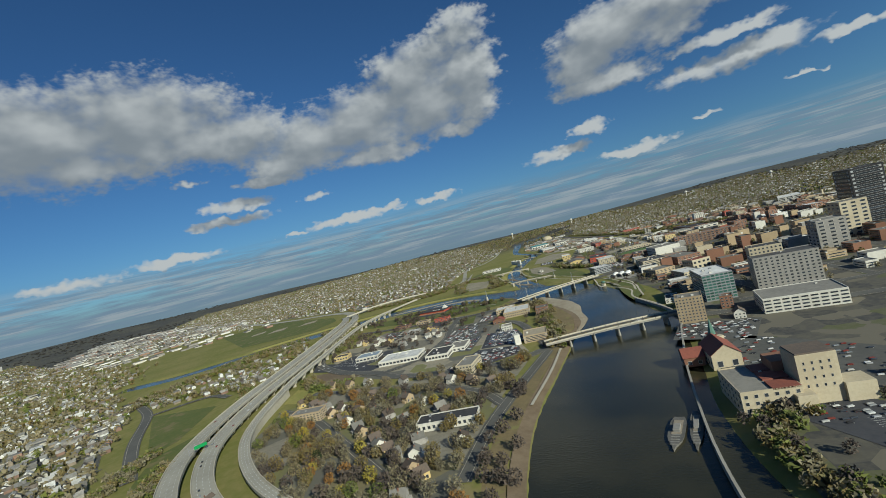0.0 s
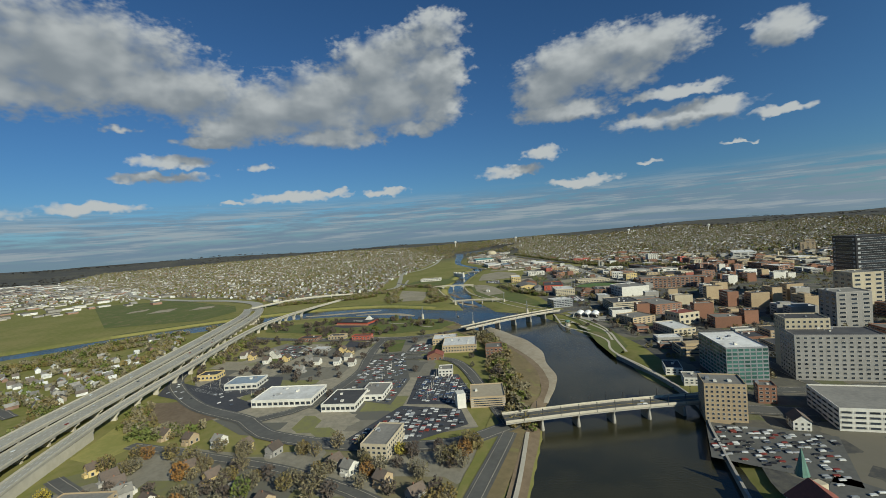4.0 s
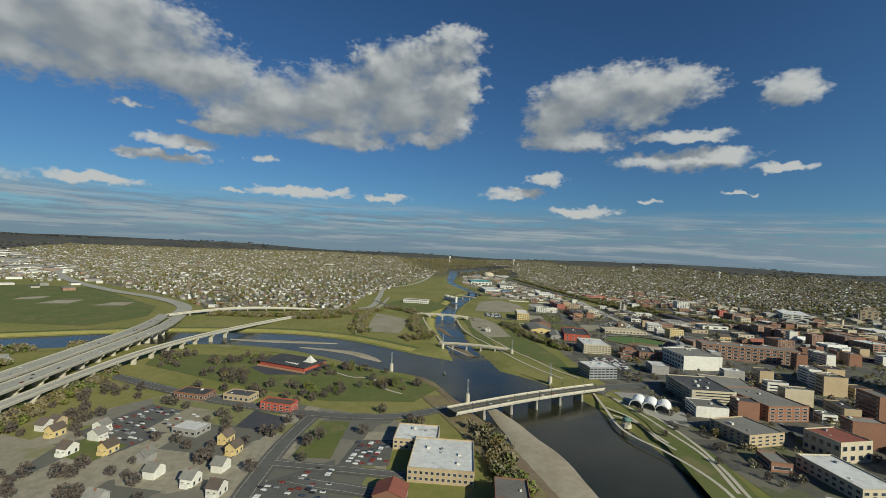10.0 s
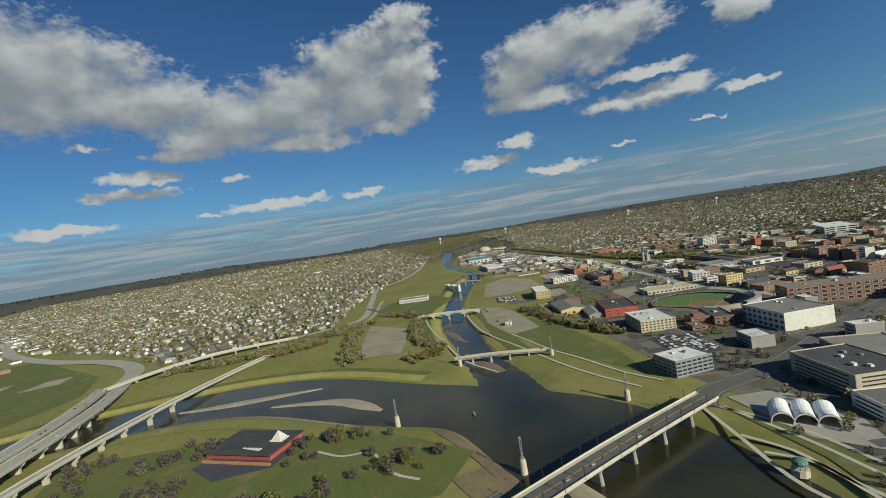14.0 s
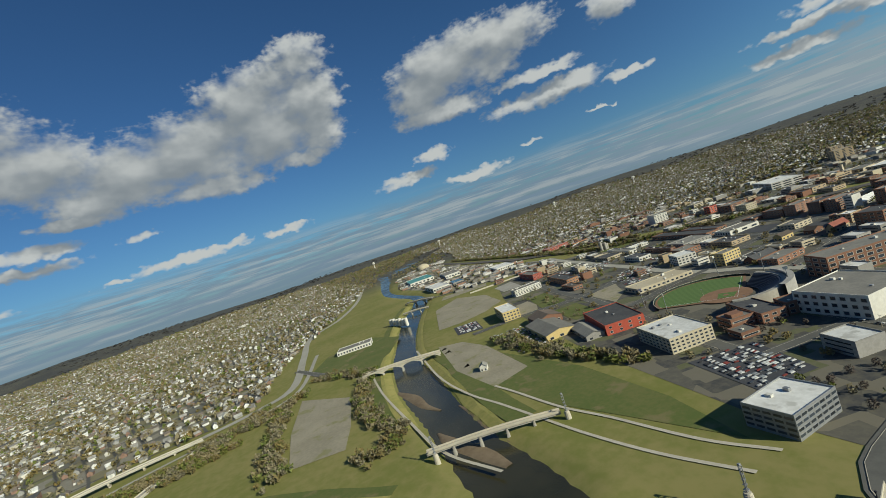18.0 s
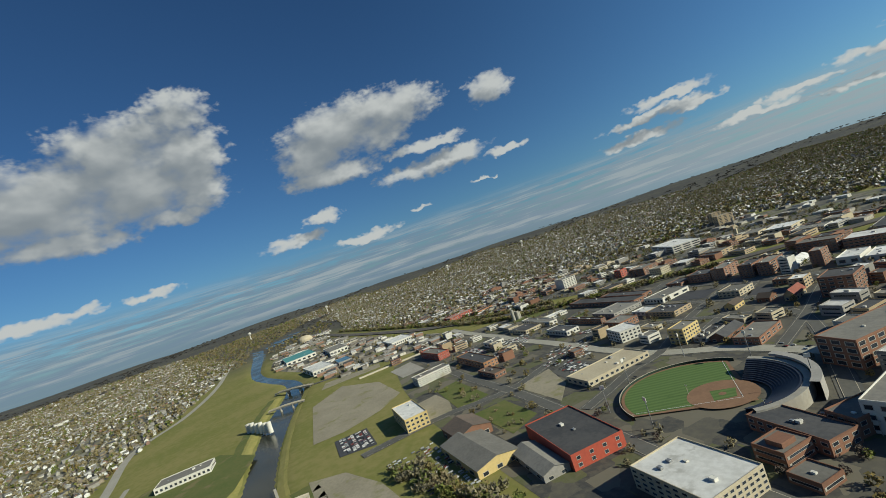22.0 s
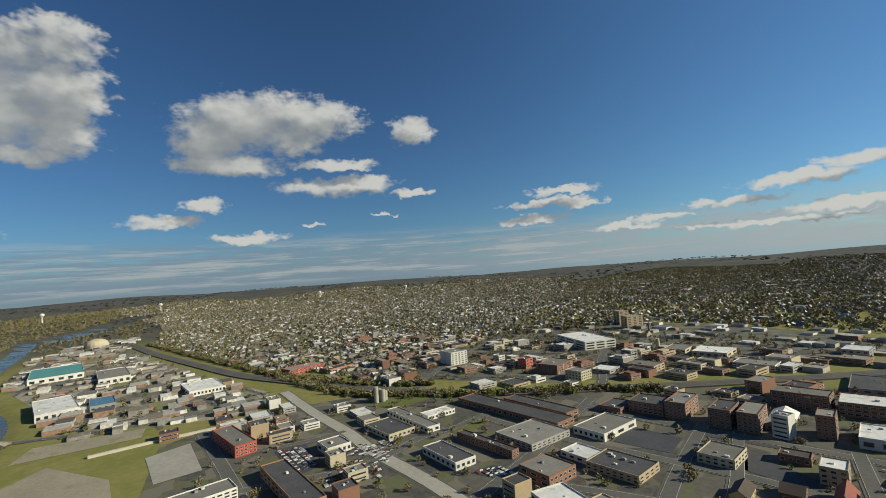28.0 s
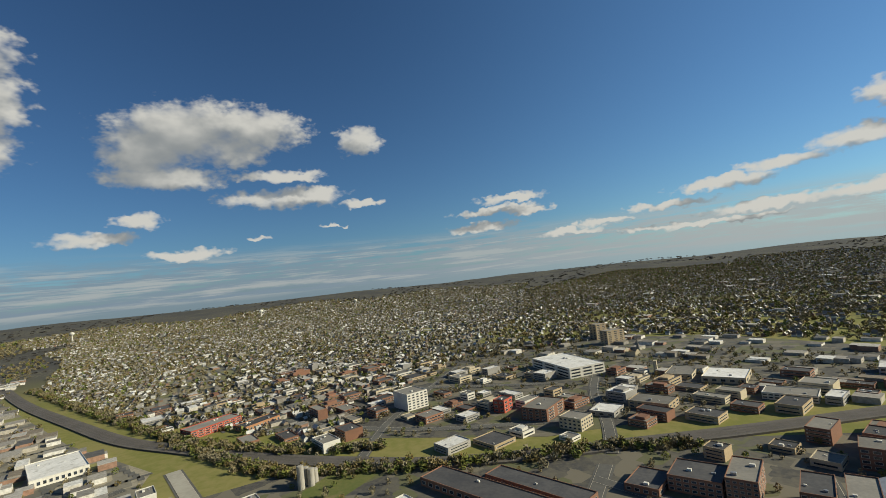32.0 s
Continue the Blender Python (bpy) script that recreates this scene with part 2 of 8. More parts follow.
CONCRETE = material("concrete", (0.36, 0.335, 0.285), (0.29, 0.265, 0.22), 0.3, 0.04, 0.85)
PALE_CONCRETE = material("pale_concrete", (0.50, 0.45, 0.35), (0.42, 0.375, 0.29), 0.3, 0.05, 0.85)
ROAD_CONCRETE = material("road_concrete", (0.38, 0.355, 0.29), (0.31, 0.29, 0.235), 0.3, 0.03, 0.88)
PAINT_WHITE = material("white_road_paint", (0.72, 0.71, 0.66), (0.55, 0.54, 0.5), 1.2, 0.2, 0.8)

# ---- mesh helpers ----
def mesh_object(name, verts, faces, mat, parent=None, smooth=False):
    me = bpy.data.meshes.new(name)
    me.from_pydata([tuple(v) for v in verts], [], [tuple(f) for f in faces])
    me.materials.append(mat)
    if smooth:
        me.polygons.foreach_set("use_smooth", [True] * len(me.polygons))
    ob = new(name, me)
    ob.parent = parent
    return ob


def part(name, bm, mat, parent, label=""):
    """Links a bmesh as one mesh under a thing or under a part."""
    me = bpy.data.meshes.new(name)
    bm.to_mesh(me)
    bm.free()
    me.materials.append(mat)
    ob = new(name, me)
    ob.parent = parent
    if label:
        ob["label"] = label
    return ob


def box(bm, x0, y0, z0, x1, y1, z1):
    v = [bm.verts.new((x, y, z)) for z in (z0, z1) for y in (y0, y1) for x in (x0, x1)]
    for f in ((0, 2, 3, 1), (4, 5, 7, 6), (0, 1, 5, 4), (2, 6, 7, 3), (0, 4, 6, 2), (1, 3, 7, 5)):
        bm.faces.new([v[i] for i in f])
    return v


def prism(bm, corners, z0, z1):
    """An upright prism over a ring of corners, turning to the left."""
    a, b = [bm.verts.new((x, y, z0)) for x, y in corners], [bm.verts.new((x, y, z1)) for x, y in corners]
    n = len(corners)
    bm.faces.new(b)
    bm.faces.new(a[::-1])
    for i in range(n):
        bm.faces.new((a[i], a[(i + 1) % n], b[(i + 1) % n], b[i]))


def smooth_line(points, step=12.0):
    """A curve through the points, as evenly spaced places."""
    p = [Vector((*q, 0)) if len(q) == 2 else Vector(q) for q in points]
    p = [p[0] * 2 - p[1]] + p + [p[-1] * 2 - p[-2]]
    out = []
    for i in range(1, len(p) - 2):
        n = max(1, int((p[i + 1] - p[i]).length / step))
        for k in range(n):
            t = k / n
            out.append(0.5 * (2 * p[i] + (p[i + 1] - p[i - 1]) * t + (2 * p[i - 1] - 5 * p[i] + 4 * p[i + 1] - p[i + 2]) * t * t + (3 * p[i] - 3 * p[i + 1] + p[i + 2] - p[i - 1]) * t ** 3))
    return out + [p[-2]]


def sides(line):
    """The unit vector to the left at each place of a line, seen from above."""
    out = []
    for i, q in enumerate(line):
        d = line[min(i + 1, len(line) - 1)] - line[max(i - 1, 0)]
        d = Vector((d.x, d.y, 0)).normalized()
        out.append(Vector((-d.y, d.x, 0)))
    return out


CELL, OX, OY = 3.0, -300.0, -1500.0
taken = np.zeros((800, 900), bool)


def mark(x, y, r):
    """Keeps houses and trees off a round spot."""
    i0, i1, j0, j1 = int((x - r - OX) / CELL), int((x + r - OX) / CELL) + 1, int((y - r - OY) / CELL), int((y + r - OY) / CELL) + 1
    taken[max(i0, 0):max(i1, 0), max(j0, 0):max(j1, 0)] = True


def free(x, y):
    i, j = int((x - OX) / CELL), int((y - OY) / CELL)
    return not (0 <= i < 800 and 0 <= j < 900 and taken[i, j])


def mark_ring(corners, grow=1.0):
    """Keeps things off a plot with these corners."""
    cx, cy = np.array([c[0] for c in corners]), np.array([c[1] for c in corners])
    i = np.arange(max(0, int((cx.min() - OX) / CELL)), min(800, int((cx.max() - OX) / CELL) + 2))
    j = np.arange(max(0, int((cy.min() - OY) / CELL)), min(900, int((cy.max() - OY) / CELL) + 2))
    if not len(i) or not len(j):
        return
    px, py = np.meshgrid(OX + (i + 0.5) * CELL, OY + (j + 0.5) * CELL, indexing="ij")
    inside = np.zeros(px.shape, bool)
    for a in range(len(cx)):
        b = a - 1
        if abs(cy[a] - cy[b]) > 1e-9:
            inside ^= ((cy[a] > py) != (cy[b] > py)) & (px < (cx[b] - cx[a]) * (py - cy[a]) / (cy[b] - cy[a]) + cx[a])
    taken[i[0]:i[-1] + 1, j[0]:j[-1] + 1] |= inside


def ribbon(name, points, width, z, mat, label="", category="road", step=12.0, offset=0.0, thick=0.0, kind="structure", parent=None):
    """A band along a curve, flat or with thickness, at height z over the curve's own heights."""
    line = smooth_line(points, step)
    left = sides(line)
    if name in ("road", "deck", "railway_embankment", "roadway"):
        for q, s in zip(line, left):
            c = q + s * offset
            mark(c.x, c.y, width / 2 + 0.5)
    verts, faces = [], []
    cross = ((width / 2 + offset, 0), (-width / 2 + offset, 0)) if not thick else ((width / 2 + offset, 0), (-width / 2 + offset, 0), (-width / 2 + offset, -thick), (width / 2 + offset, -thick))
    k = len(cross)
    for q, s in zip(line, left):
        verts += [q + s * o + Vector((0, 0, z + dz)) for o, dz in cross]
    for i in range(len(line) - 1):
        for j in range(k if thick else 1):
            a, b = i * k + j, i * k + (j + 1) % k
            faces.append((a, b, b + k, a + k))
    ob = mesh_object(name, verts, faces, mat, parent)
    return tagged(ob, label, category, kind=kind) if parent is None else ob


def patch(name, corners, z, mat, label, category, kind="structure"):
    """A flat piece of ground cover."""
    area = sum(a[0] * b[1] - b[0] * a[1] for a, b in zip(corners, corners[1:] + corners[:1]))
    ring = corners if area > 0 else corners[::-1]
    if name != "lawn":
        mark_ring(corners)
    bm = bmesh.new()
    bm.faces.new([bm.verts.new((x, y, z)) for x, y in ring])
    bmesh.ops.triangulate(bm, faces=bm.faces[:])
    ob = part(name, bm, mat, None)
    return tagged(ob, label, category, kind=kind)


# ---- river banks: centre line and half width of the water ----
MIAMI = [(-99.3, -66.8, 50.7), (36.6, -52.3, 50.5), (157, -59.2, 48.5), (244, -82.7, 49.1), (311, -115, 49), (369, -143, 47.5), (418, -169, 49.6), (477, -184, 36.1), (555, -200, 39.7), (661, -201, 48.4), (745, -189, 52.4), (815, -154, 37.9), (867, -92.9, 40.4), (930, -25.1, 42.4), (960, 38.6, 40.9), (967, 108, 37), (958, 192, 35.9), (930, 281, 35.7), (903, 367, 28.9), (873, 434, 26.3), (851, 495, 25.4), (860, 574, 24.1)]
MAD = [(795, -183, 19.1), (862, -184, 21.2), (915, -185, 18.1), (977, -190, 17.3), (1069, -200, 20.4), (1167, -215, 16.9), (1235, -234, 14.8), (1335, -267, 15.8), (1450, -311, 18), (1573, -366, 17), (1686, -395, 13.4), (1802, -394, 12.5), (1963, -396, 12.8), (2136, -425, 14.2), (2449, -500, 20.1), (2938, -612, 21.6)]


def dense(rows, step):
    pts = smooth_line([(x, y, r) for x, y, r in rows], step)
    return np.array([tuple(p) for p in pts])


miami, mad = dense(MIAMI, 14.0), dense(MAD, 14.0)
water_line = np.concatenate([miami, mad])
POND = np.array([(2921 + 58 * i, -670 - 36 * i, 62) for i in range(16)])


BANK_ROWS = np.concatenate([water_line, POND])


def bank_distance(x, y):
    """Metres from the water's edge, below zero in the water."""
    if np.size(x) < 40:
        rows = BANK_ROWS
        return (np.hypot(np.asarray(x)[..., None] - rows[:, 0], np.asarray(y)[..., None] - rows[:, 1]) - rows[:, 2]).min(-1)
    d = np.full(np.shape(x), 1e9)
    for cx, cy, r in np.concatenate([water_line, POND]):
        d = np.minimum(d, np.hypot(x - cx, y - cy) - r)
    return d


def hill(x, y):
    """The far land rises a little all round the valley."""
    r = np.hypot(x - 500, y + 150)
    s = np.clip((r - 2600) / 2600, 0, 1)
    roll = 16 * np.sin(x / 610 + 0.7) * np.cos(y / 540) + 10 * np.sin((x + y) / 330)
    return s * s * (70 + roll)


def lay(x, y):
    d = bank_distance(x, y)
    return np.clip(d / 9.0, -1, 1) * 2.4 - 2.6 + np.clip((d - 8) / 16, 0, 1) * 0.2 + hill(x, y)


def axis_steps(lo, hi, a, b, fine):
    """Steps that are fine from a to b and grow outwards."""
    inner = list(np.arange(a, b + fine / 2, fine))
    left, right, s = [], [], fine
    v = a
    while v > lo:
        s *= 1.22
        v -= s
        left.append(max(v, lo))
    v, s = b, fine
    while v < hi:
        s *= 1.22
        v += s
        right.append(min(v, hi))
    return np.array(left[::-1] + inner + right)


xs, ys = axis_steps(-2500, 7200, 40, 2150, 7.0), axis_steps(-6200, 5600, -470, 460, 7.0)
gx, gy = np.meshgrid(xs, ys, indexing="ij")
gz = lay(gx, gy)
nx, ny = gx.shape
ids = np.arange(nx * ny).reshape(nx, ny)
quads = np.stack([ids[:-1, :-1], ids[1:, :-1], ids[1:, 1:], ids[:-1, 1:]], -1).reshape(-1, 4)


def land_material(name):
    """Meadows near the town, brown fields and woods on the land beyond."""
    m = bpy.data.materials.new(name)
    m.use_nodes = True
    n = Nodes(m.node_tree)
    at = n.add("ShaderNodeNewGeometry").outputs["Position"]
    fine, wide = n.noise(at, 0.12, 5.0, 0.6), n.noise(at, 0.012, 4.0)
    meadow = n.mix(n.span(n.math("ADD", n.math("MULTIPLY", fine, 0.5), n.math("MULTIPLY", wide, 0.5)), 0.38, 0.62), (0.168, 0.172, 0.046), (0.235, 0.208, 0.075))
    fields = n.mix(n.span(n.noise(n.vec("MULTIPLY", at, (1, 1, 0)), 0.0035, 5.0, 0.6), 0.40, 0.60), (0.075, 0.074, 0.064), (0.125, 0.115, 0.08))
    fields = n.mix(n.span(fine, 0.4, 0.6), fields, (0.064, 0.062, 0.058))
    far = n.span(n.vec("DISTANCE", at, (511, -162, 0)), 1500.0, 2300.0)
    shader = n.add("ShaderNodeBsdfPrincipled")
    n.link(n.mix(far, meadow, fields), shader.inputs["Base Color"])
    shader.inputs["Roughness"].default_value = 0.95
    shader.inputs["Specular IOR Level"].default_value = 0.15
    n.link(shader.outputs[0], n.add("ShaderNodeOutputMaterial").inputs[0])
    return m


VALLEY = land_material("valley_floor")
ground = mesh_object("ground", np.stack([gx, gy, gz], -1).reshape(-1, 3).tolist(), quads.tolist(), VALLEY, smooth=True)
tagged(ground, "grassy river valley with brown autumn fields and low hills", "ground", kind="structure")

# ---- water ----
m = bpy.data.materials.new("river_water")
m.use_nodes = True
n = Nodes(m.node_tree)
at = n.add("ShaderNodeNewGeometry").outputs["Position"]
shader = n.add("ShaderNodeBsdfPrincipled")
n.link(n.mix(n.span(n.noise(at, 0.012, 4.0), 0.4, 0.6), (0.026, 0.026, 0.014), (0.042, 0.038, 0.019)), shader.inputs["Base Color"])
n.link(n.span(n.noise(at, 0.02, 3.0), 0.35, 0.65, 0.10, 0.24), shader.inputs["Roughness"])
shader.inputs["Specular IOR Level"].default_value = 0.34
b = n.add("ShaderNodeBump")
b.inputs["Strength"].default_value, b.inputs["Distance"].default_value = 0.35, 0.25
n.link(n.noise(n.vec("MULTIPLY", at, (1, 1, 0)), 0.6, 3.0), b.inputs["Height"])
n.link(b.outputs[0], shader.inputs["Normal"])
n.link(shader.outputs[0], n.add("ShaderNodeOutputMaterial").inputs[0])
WATER = m
water = mesh_object("water", [(-300, -800, -2.7), (3851, -1270, -2.7), (3144, 602, -2.7), (-300, 1100, -2.7)], [(0, 1, 2, 3)], WATER)
tagged(water, "dark calm river water between grassy banks", "river", kind="structure")

# ---- levees, sand and paths along the water ----
def bank_band(name, rows, lo, hi, z, mat, label, category):
    """A band of ground cover between two distances from the water, along one side of a stretch of centre line."""
    line = smooth_line([(x, y, r) for x, y, r, *_ in rows], 8.0)
    flat_line = [Vector((p.x, p.y, 0)) for p in line]
    left = sides(flat_line)
    side = 1 if hi > 0 else -1
    verts, faces = [], []
    for i, (p, s) in enumerate(zip(line, left)):
        wob = 1.6 * noise.noise(Vector((p.x * 0.03, p.y * 0.03, lo)))
        for k in range(4):
            d = abs(lo) + (abs(hi) - abs(lo)) * k / 3 + (wob if k in (0, 3) else 0)
            q = Vector((p.x, p.y, 0)) + s * side * (p.z + d)
            verts.append((q.x, q.y, float(lay(np.array([q.x]), np.array([q.y]))[0]) + z))
    for i in range(len(line) - 1):
        for k in range(3):
            a = i * 4 + k
            faces.append((a, a + 4, a + 5, a + 1) if side > 0 else (a, a + 1, a + 5, a + 4))
    return tagged(mesh_object(name, verts, faces, mat), label, category, kind="structure")


bank_band("river_bank", MIAMI[1:12], 0.5, 9, 0.25, SOIL, "brown muddy river bank with dry weeds", "bank")
bank_band("river_bank", MIAMI[5:11], 9, 27, 0.33, BROWN_BANK, "brown weedy bank sloping to the water", "bank")
bank_band("river_bank", MIAMI[1:7], 9, 21, 0.32, BROWN_BANK, "brown weedy bank below the grassy levee", "bank")
bank_band("levee", MIAMI[1:7], 21, 32, 0.3, GRASS, "mown grassy levee slope beside the river", "levee")
bank_band("levee", MIAMI[12:19], -2, -13, 0.25, DRY_GRASS, "yellow-green grassy levee along the far bank", "levee")
bank_band("levee", MIAMI[12:19], -13, -22, 0.28, LAWN, "green levee slope along the far bank", "levee")
bank_band("river_bank", MIAMI[12:19], 1, 5, 0.2, SAND, "pale sandy edge of the river bank", "bank")
bank_band("levee", MIAMI[12:18], 5, 26, 0.25, GRASS, "green river bank lawn beside the park", "levee")
bank_band("levee", MAD[3:10], 2, 14, 0.25, DRY_GRASS, "dry yellow grass levee beside the narrow river", "levee")
bank_band("levee", MAD[3:10], 14, 24, 0.28, LAWN, "green levee crest beside the narrow river", "levee")
bank_band("levee", MAD[2:10], -1, -10, 0.25, DRY_GRASS, "dry grass slope of the river bank", "levee")
bank_band("levee", MAD[2:6], -10, -30, 0.28, LAWN, "green grass levee above the river", "levee")


def sandbar(name, rows, z, label, mat=SAND):
    """A low bar of sand in the water: a line with half widths."""
    line = smooth_line(rows, 5.0)
    left = sides([Vector((p.x, p.y, 0)) for p in line])
    verts, faces = [], []
    for i, (p, s) in enumerate(zip(line, left)):
        r = p.z * (1 + 0.3 * noise.noise(Vector((p.x * 0.025, p.y * 0.025, 3))))
        for f, dz in ((1, -0.6), (0.7, 0.0), (-0.7, 0.05), (-1, -0.6)):
            verts.append((p.x + s.x * r * f, p.y + s.y * r * f, z + dz))
    for i in range(len(line) - 1):
        for k in range(3):
            a = i * 4 + k
            faces.append((a, a + 1, a + 5, a + 4))
    return tagged(mesh_object(name, verts, faces, mat, smooth=True), label, "sandbar", kind="structure")


sandbar("sandbar", [(961, 89.2, 1.9), (955, 60.8, 5.5), (950, 26.1, 7.4), (946, -8.6, 4.7), (942, -37.2, 1.8)], -2.3, "pale sandbar in the shallow river")
sandbar("sandbar", [(920, 4.2, 1.8), (908, -28.1, 5.5), (894, -54.8, 7.3), (873, -72.5, 6.4), (854, -85, 1.8)], -2.3, "pale sandbar along the park bank")
sandbar("sandbar", [(447, -127, 2.8), (484, -139, 12.1), (535, -153, 15.1), (604, -166, 14.1), (659, -166, 10.7), (714, -161, 3.9)], -1.9, "brown sandbar with pale edge between the bridges")
sandbar("sandbar", [(985, -206, 1), (953, -207, 3), (925, -206, 4.5), (894, -208, 5), (860, -210, 4), (832, -209, 1)], -2.45, "muddy bar at the mouth of the narrow river", SOIL)

sandbar("sandbar", [(1081, -179, 2.2), (1048, -186, 5.4), (1016, -187, 4.1), (992, -193, 1)], -2.25, "brown mud shoal in the narrow river", SOIL)
sandbar("sandbar", [(956, -177, 1), (932, -179, 5.5), (905, -186, 6.4), (877, -191, 2.8)], -2.25, "brown mud shoal at the river mouth", SOIL)

PATHS = (
    [(1208, -178), (1092, -168), (984, -167), (921, -169), (871, -184)],
    [(1192, -237), (1064, -219), (992, -218), (948, -224), (904, -229), (861, -234), (819, -242), (781, -254)],
    [(981, -238), (953, -241), (902, -245), (863, -253), (813, -261), (782, -272)],
    [(702, -253), (680, -260), (659, -258), (635, -258)],
    [(732, -271), (686, -273), (652, -271), (615, -268), (574, -253)],
    [(295, -44.9), (350, -74.2), (403, -98.8)],
    [(803, -40.7), (788, -55.8), (783, -73.2), (754, -82.5), (740, -95.4)],
    [(742, -263), (700, -251), (665, -241), (645, -241), (625, -247), (596, -250), (572, -247), (550, -236), (527, -230), (480, -228), (436, -222)],
    [(685, -249), (668, -259), (642, -255), (625, -256)],
    [(742, -266), (694, -280), (641, -277), (601, -267), (569, -255), (530, -241)],
)
for row in PATHS:
    ribbon("path", row, 2.2, 0.42, PALE_CONCRETE, "pale concrete riverside footpath", "path", 6.0)

# ---- roads ----
street_level = [0.30]


def street(points, width=7.0, mat=OLD_ASPHALT, label="grey asphalt city street with pale kerbs", walks=True):
    street_level[0] += 0.012
    z = street_level[0]
    if walks:
        ribbon("pavement", points, width + 4.0, z - 0.25, OLD_ASPHALT, "worn concrete pavement beside a street", "pavement")
        ribbon("kerb", points, width + 0.5, z - 0.005, PALE_CONCRETE, "pale concrete kerb along a street", "kerb")
    return ribbon("road", points, width, z, mat, label, "road")


GRID = radians(-15)
ga, gr = Vector((math.cos(GRID), math.sin(GRID), 0)), Vector((math.sin(GRID), -math.cos(GRID), 0))
town = Vector((727, -315, 0))


def block_line(a, b):
    """Downtown coordinates, ahead and to the right of a corner of the street grid, as a place."""
    q = town + ga * a + gr * b
    return (q.x, q.y)


for b in (70, 150, 232, 320, 410, 500, 600):
    street([block_line(-360 + b * 0.3, b), block_line(0, b), block_line(180, b)], 8.0)
for a in (-320, -240, -150, -62, 28, 118):
    street([block_line(a, -8 if a > -100 else 40), block_line(a, 200), block_line(a, 560 if a > 0 else 720)], 7.0)
# the quarter round the ballpark and the works as far as the railway
street([(1155, -300), (1146, -348), (1136, -382), (1110, -431), (1114, -487), (1118, -540), (1122, -625), (1127, -667), (1138, -770)], 9.0)
street([(1420, -512), (1289, -477), (1193, -449), (1103, -428), (1036, -408), (1000, -396), (930, -372), (860, -352)], 9.0)
street([(1480, -636), (1371, -603), (1288, -582), (1233, -564), (1157, -547), (1064, -521), (1005, -514), (951, -521), (880, -510)], 11.0, ROAD_CONCRETE, "wide pale concrete street through the works")
street([(1011, -411), (1012, -442), (1015, -481), (1010, -514), (1024, -580), (1030, -650), (1033, -740)], 8.0)
street([(1260, -470), (1239, -503), (1216, -543), (1218, -606), (1207, -639), (1202, -700)], 8.0)
street([(1210, -672), (1122, -659), (1076, -657), (1035, -654), (986, -652), (900, -636)], 8.0)
street([(995, -560), (998, -639), (1006, -711), (1012, -790)], 7.0)
street([(1577, -382), (1542, -432), (1492, -513), (1485, -600)], 7.0)
street([(1330, -500), (1302, -545), (1290, -582)], 6.0)
street([(860, -420), (930, -590), (990, -600), (1064, -590), (1118, -575)], 7.0)
street([(1138, -745), (1088, -731), (1030, -724), (942, -714), (840, -700)], 8.0)
street([(941, -724), (935, -650), (929, -600), (925, -520)], 7.0)
street([(1180, -860), (1330, -790), (1480, -770), (1700, -760)], 8.0)
street([(1138, -790), (1160, -860), (1200, -960), (1230, -1100)], 8.0)
street([(1330, -720), (1370, -800), (1400, -900), (1440, -1050)], 7.0)
street([(1250, -980), (1420, -930), (1600, -890), (1800, -850)], 7.0)
street([(399, -213), (376, -253), (338, -322), (294, -466)], 11.0)
street([(737, -263), (752, -282), (764, -346), (808, -468), (845, -603)], 12.0)
street([(1180, -170), (1275, -128), (1369, -98.9)], 7.0)
street([(707, -130), (691, -84), (699, -29), (724, 29), (755, 82), (795, 140), (842, 210)], 8.0)
street([(692, -29), (650, -17), (605, -9), (564, -1), (500, 34), (481, 73)], 7.0)
street([(627, -15), (615, -58), (606, -88)], 5.0)
street([(417, -96.6), (404, -55), (420, 2.1), (456, 56.6), (486, 74.9), (531, 121), (601, 162), (650, 172)], 9.0)
street([(418, -92.2), (482, -93.9), (574, -87.2), (609, -26.5)], 6.0)
street([(305, -30.1), (351, -14.4), (397, 29.7), (433, 82.6), (468, 140)], 5.0)
street([(223, 8.6), (294, -22.1), (406, -88.5)], 6.0)
street([(235, 42), (318, 84.7), (394, 126), (433, 162)], 5.0)
street([(350, 252), (455, 314), (571, 370), (648, 426)], 8.0, label="two-lane road between lawns")
street([(562, 267), (592, 306), (568, 367)], 6.0)
ribbon("road", [(1138, 187), (1204, 102), (1213, 17.5), (1231, -42.9), (1275, -89.5), (1461, -114), (1671, -143), (1822, -228), (2110, -324), (2604, -436)], 12, 0.6, ROAD_CONCRETE, "pale concrete dual carriageway along the levee")
ribbon("road", [(1135, 138), (1163, 61.6), (1189, -16.5), (1206, -60.2), (1253, -98.8), (1440, -135)], 6, 0.55, ROAD_CONCRETE, "pale concrete slip road along the levee")
ribbon("road", [(1085, 199), (1204, 223), (1312, 306), (1432, 449), (1628, 624), (1910, 811)], 22, 0.9, ROAD_CONCRETE, "pale concrete motorway running to the horizon")

ribbon("verge", [(1900, -1470), (1358, -1546), (1239, -1553), (1131, -1554), (1029, -1584), (640, -1690)], 62, 0.5, GRASS, "green grass verge beside the far motorway", "verge")
ribbon("road", [(1900, -1470), (1358, -1546), (1239, -1553), (1131, -1554), (1029, -1584), (640, -1690)], 22, 0.9, ROAD_CONCRETE, "pale concrete motorway beyond the town")

